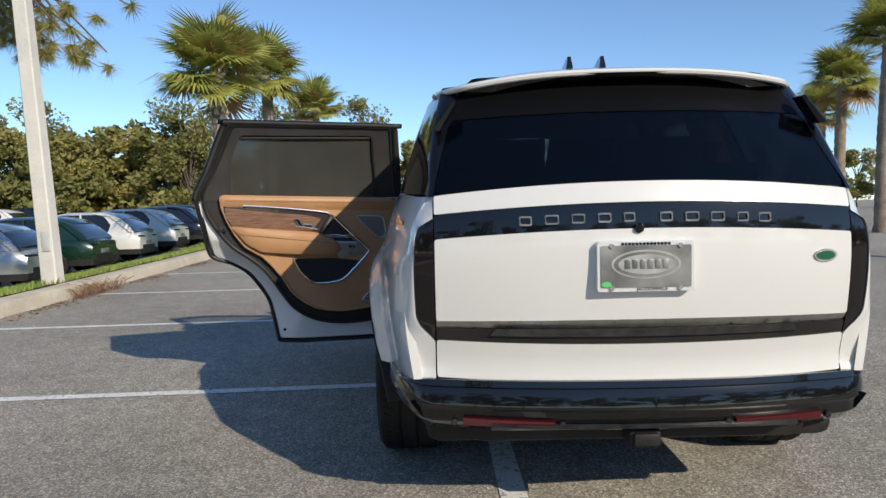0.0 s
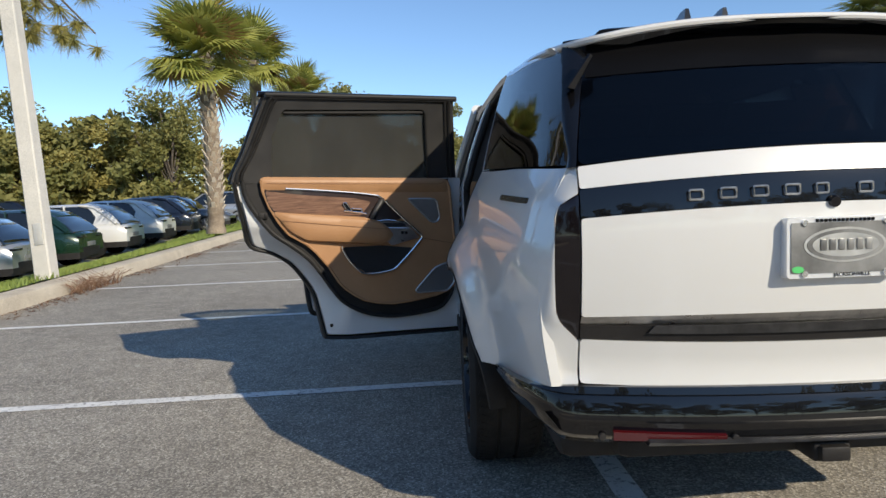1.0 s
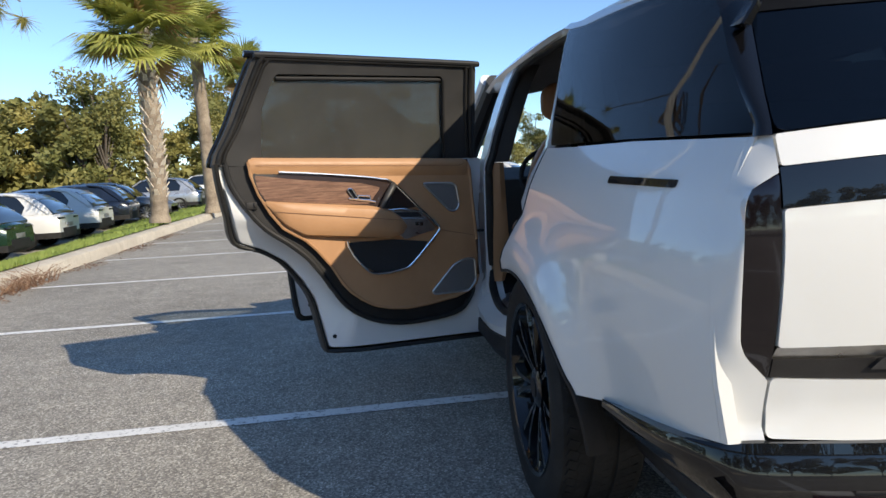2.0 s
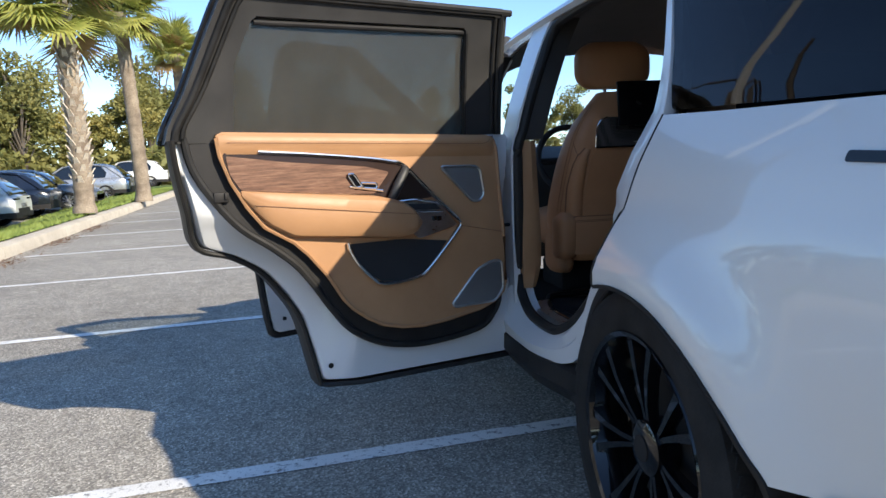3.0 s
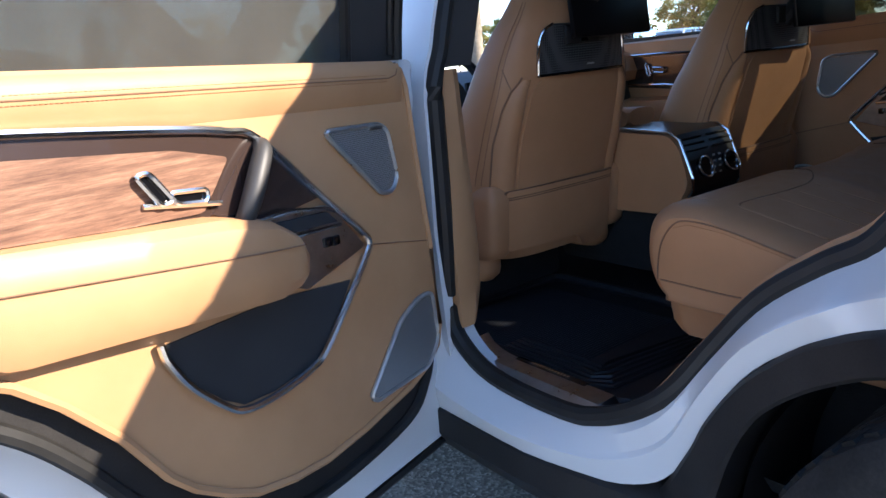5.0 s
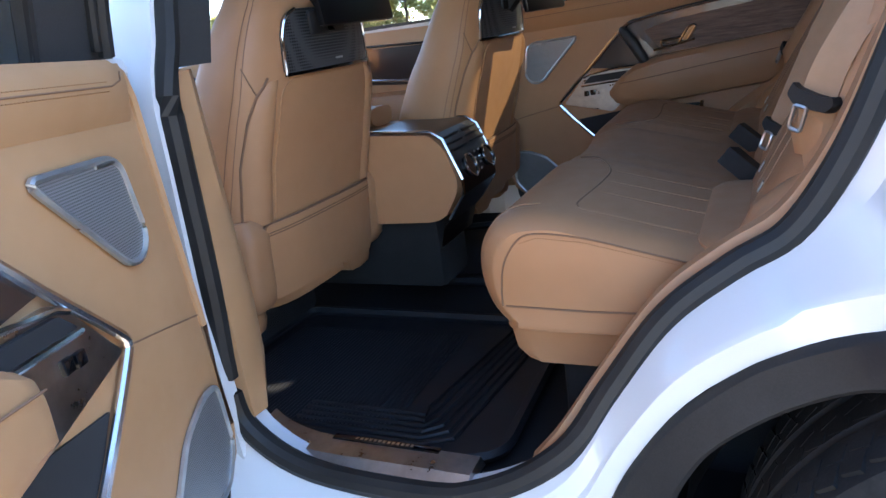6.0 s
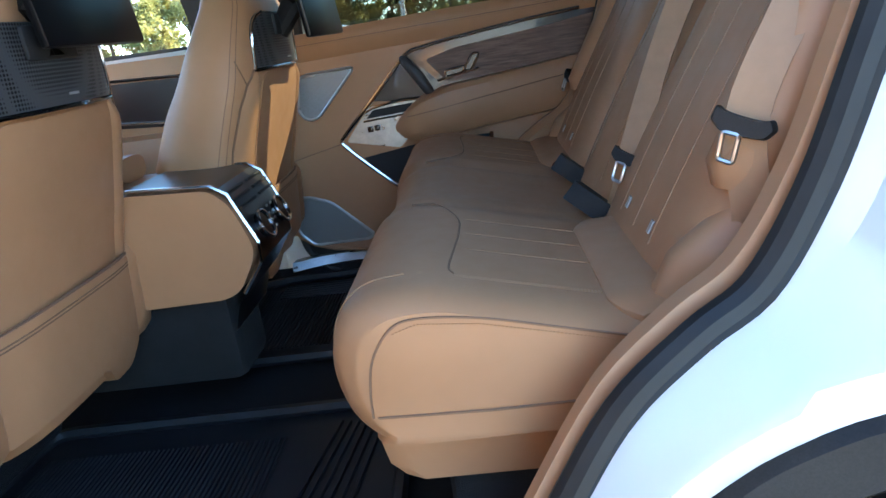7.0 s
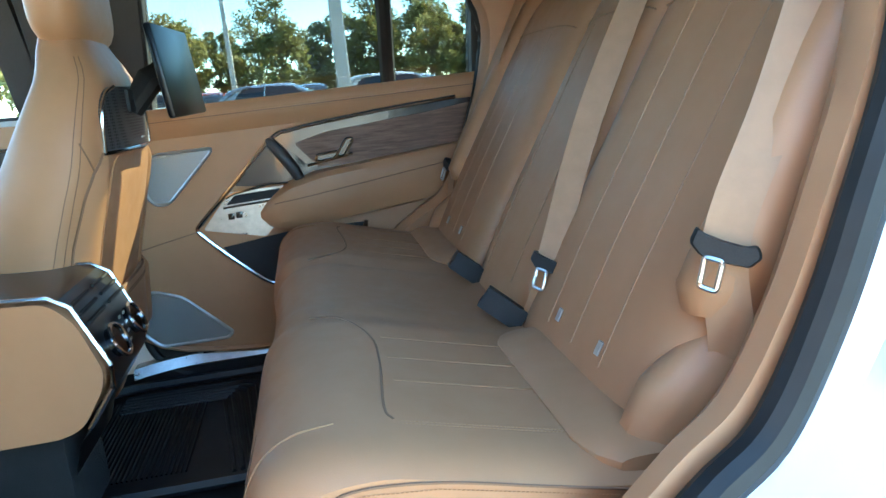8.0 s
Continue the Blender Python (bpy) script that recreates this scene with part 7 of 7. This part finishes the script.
def build_parked_car(paint):
    """A mid-size suv standing with its rear at the origin, nose along +y."""
    c = thing("parked_car", paint + " suv parked in a row of cars", "car", group="parked cars")
    mat = PAINTS[paint]
    L = 4.7
    wtab = [(0, 0.80), (0.12, 0.88), (0.5, 0.94), (1.0, 0.96), (3.6, 0.95), (4.3, 0.88), (4.7, 0.70)]
    ttab = [(0, 0.92), (0.1, 1.0), (0.4, 1.03), (1.5, 1.02), (3.2, 1.0), (3.5, 0.98), (4.4, 0.82), (4.7, 0.66)]
    bm = bmesh.new()
    rows = []
    for y in np.linspace(0, L, 24):
        w, t = smooth_interp(wtab, y), smooth_interp(ttab, y)
        b = 0.36
        rows.append([Vector((x, y, z)) for x, z in ((-w * 0.96, b), (-w, b + 0.2), (-w * 1.0, t - 0.22), (-w * 0.96, t - 0.08), (-w * 0.86, t), (0, t + 0.02), (w * 0.86, t), (w * 0.96, t - 0.08), (w * 1.0, t - 0.22), (w, b + 0.2), (w * 0.96, b))])
    loft(bm, rows)
    body = part("body", bm, mat, c, sharp=50)
    gt = [(0.10, 1.0), (0.35, 1.25), (0.75, 1.52), (1.3, 1.60), (2.2, 1.60), (2.8, 1.48), (3.45, 1.0)]
    bm = bmesh.new()
    rows = []
    for y in np.linspace(0.12, 3.44, 20):
        t = smooth_interp(gt, y)
        k = (t - 1.0) / 0.6
        w0 = smooth_interp(wtab, y) * 0.90
        w1 = w0 - 0.22 * k
        rows.append([Vector((x, y, z)) for x, z in ((-w0, 0.97), (-w1 - 0.02, t - 0.05 * k), (-w1 * 0.8, t), (w1 * 0.8, t), (w1 + 0.02, t - 0.05 * k), (w0, 0.97))])
    loft(bm, rows)
    part("glasshouse", bm, DARKGLASS, c, "dark side and rear glass", sharp=50)
    bm = bmesh.new()
    rows = []
    for y in np.linspace(0.55, 2.62, 14):
        t = smooth_interp(gt, y)
        k = (t - 1.0) / 0.6
        w1 = smooth_interp(wtab, y) * 0.90 - 0.22 * k
        rows.append([Vector((x, y, z)) for x, z in ((-w1 - 0.035, t - 0.06), (-w1 * 0.82, t + 0.012), (0, t + 0.03), (w1 * 0.82, t + 0.012), (w1 + 0.035, t - 0.06), (0, t - 0.03))])
    loft(bm, rows)
    part("roof", bm, mat, c)
    for s in (-1, 1):
        for pts, rr in (([(s * 0.865, 0.25, 1.0), (s * 0.72, 0.9, 1.5), (s * 0.70, 1.4, 1.58)], [0.05, 0.05, 0.03]), ([(s * 0.86, 1.75, 1.0), (s * 0.71, 1.8, 1.57)], 0.03), ([(s * 0.84, 3.35, 1.03), (s * 0.70, 2.6, 1.53)], 0.035)):
            bm = bmesh.new()
            tube(bm, pts, rr, 6)
            part("pillar", bm, mat, c)
    bm = bmesh.new()
    rows = [[Vector((x, y, z)) for x, z in ((-smooth_interp(wtab, y) - 0.005, 0.30), (-smooth_interp(wtab, y) - 0.008, 0.46), (smooth_interp(wtab, y) + 0.008, 0.46), (smooth_interp(wtab, y) + 0.005, 0.30))] for y in np.linspace(-0.01, L, 14)]
    loft(bm, rows)
    part("cladding", bm, PLASTIC, c, "black lower cladding")
    for s in (-1, 1):
        bm = bmesh.new()
        quarter = [(0.16, 0.98), (0.34, 1.22), (0.62, 1.43), (0.95, 1.555), (1.25, 1.60), (1.02, 1.42), (0.86, 1.22), (0.92, 0.98)]
        fq = lambda y, z, d: Vector((s * (smooth_interp(wtab, y) * 0.90 - 0.22 * (z - 1.0) / 0.6 + 0.03 - d), y, z))
        part("rear_quarter", sheet(quarter, fq, 0.05, step=0.2), mat, c)
        bm = bmesh.new()
        rbox(bm, (s * 0.56, 0.025, 0.86), (0.46, 0.08, 0.055), 0.012)
        part("tail_lamp", bm, TAIL, c, "dark red tail lamp")
    bm = bmesh.new()
    rows = [[Vector((x, 0.05 - 0.10 * (1 - (x / 0.8) ** 2), z)) for x in np.linspace(-0.8, 0.8, 9)] + [Vector((x, 0.35, z)) for x in (0.8, -0.8)] for z in (0.34, 0.5, 0.58)]
    loft(bm, rows)
    part("rear_bumper", bm, PLASTIC, c, "black lower bumper")
    bm = bmesh.new()
    rbox(bm, (0, -0.002, 0.66), (0.5, 0.02, 0.12), 0.004)
    part("number_plate", bm, PLATE, c)
    for y in (0.95, 3.75):
        for s in (-1, 1):
            bm = bmesh.new()
            spin(bm, [(s * 0.02, 0.20), (s * 0.12, 0.24), (s * 0.125, 0.31), (s * 0.09, 0.36), (-s * 0.09, 0.36), (-s * 0.12, 0.3)], (s * 0.84, y, 0.36), 28)
            w = part("wheel", bm, TYRE, c)
            bm = bmesh.new()
            for i in range(10):
                a = i * 0.628
                tube(bm, [(s * 0.95, y, 0.36), (s * 0.955, y + 0.24 * math.cos(a), 0.36 + 0.24 * math.sin(a))], 0.018, 4)
            spin(bm, [(s * 0.11, 0.25), (s * 0.118, 0.235), (s * 0.1, 0.225)], (s * 0.84, y, 0.36), 28)
            part("rim", bm, STEEL, w)
    return c


built = {}


def park(paint, x, y, z, deg):
    m = Matrix.Translation((x, y, z)) @ Matrix.Rotation(radians(deg), 4, "Z")
    if paint in built:
        return copy_thing(built[paint], m)
    built[paint] = build_parked_car(paint)
    built[paint].matrix_world = m
    return built[paint]


row = [("silver", -10.15, 12.95, 94), ("dark green", -10.19, 15.95, 94), ("white", -10.23, 18.95, 94), ("white", -10.27, 21.95, 94), ("dark blue", -10.31, 24.95, 94), ("grey", -14.25, 27.3, -86), ("silver", -9.35, 32.0, 92), ("white", -9.6, 42.5, 92)]
for p, x, y, d in row:
    park(p, x, y, lot_rise(y) - 0.58, d)
for i, p in enumerate(["dark blue", "silver", "white", "grey", "white", "dark blue", "white"]):
    park(p, -24.0, 22.0 + 3.3 * i, 0.8 * lot_rise(22.0 + 3.3 * i) - 0.64, 91)
for p, x, y, d in (("white", 19.3, 6.6, 172), ("silver", 21.5, 3.4, 170), ("white", 18.8, 0.2, 182), ("white", 30, 8, 90), ("red", 31, 4.5, 90), ("grey", 30.5, 0.5, 92), ("white", 30, -4, 90), ("silver", 22, 16, 100), ("white", 23, 20, 100), ("dark blue", 24, 24, 96), ("white", 6, 30, 60), ("silver", 11, 33, 65)):
    park(p, x, y, 0.0 + (0.2 if y > 15 else 0), d)

# dry weed and leaf litter along the kerb
TWIG = two_tone("dry_twig", (0.16, 0.085, 0.05), (0.26, 0.15, 0.09), 6, 0.9)
rw = random.Random(12)
weed = thing("dry_weed", "clump of dry brown weed against the kerb", "weed", Matrix.Translation((kerb_x(6.3) + 0.12, 6.3, ground_z(6.3))))
bm = bmesh.new()
for i in range(150):
    a, L = rw.uniform(0, 6.28), rw.uniform(0.15, 0.42)
    y0 = rw.uniform(-0.5, 0.7)
    tube(bm, [(rw.uniform(-0.08, 0.1), y0, 0), (math.cos(a) * L * 0.4, y0 + math.sin(a) * L * 0.5, L * 0.4), (math.cos(a) * L * 0.8, y0 + math.sin(a) * L, L * rw.uniform(0.35, 0.7))], [0.004, 0.003, 0.0015], 3)
part("stem", bm, TWIG, weed, sharp=0, fix=False)
vs, fs = [], []
for i in range(900):
    y = rw.choice([8.3, 10.9, 13.4, 5.0]) + rw.gauss(0, 0.5)
    x = kerb_x(y) + 0.03 + abs(rw.gauss(0, 0.16))
    z = ground_z(y) + 0.004 + rw.random() * 0.015
    a, s = rw.uniform(0, 6.28), rw.uniform(0.012, 0.03)
    k = len(vs)
    vs += [(x - math.cos(a) * s, y - math.sin(a) * s, z), (x + math.sin(a) * s * 0.4, y - math.cos(a) * s * 0.4, z + 0.008), (x + math.cos(a) * s, y + math.sin(a) * s, z), (x - math.sin(a) * s * 0.4, y + math.cos(a) * s * 0.4, z + 0.006)]
    fs.append((k, k + 1, k + 2, k + 3))
me = bpy.data.meshes.new("leaf_litter")
me.from_pydata(vs, [], fs)
me.materials.append(TWIG)
tagged(new("leaf_litter", me), "dry brown leaf litter along the kerb", "leaves", kind="stuff")
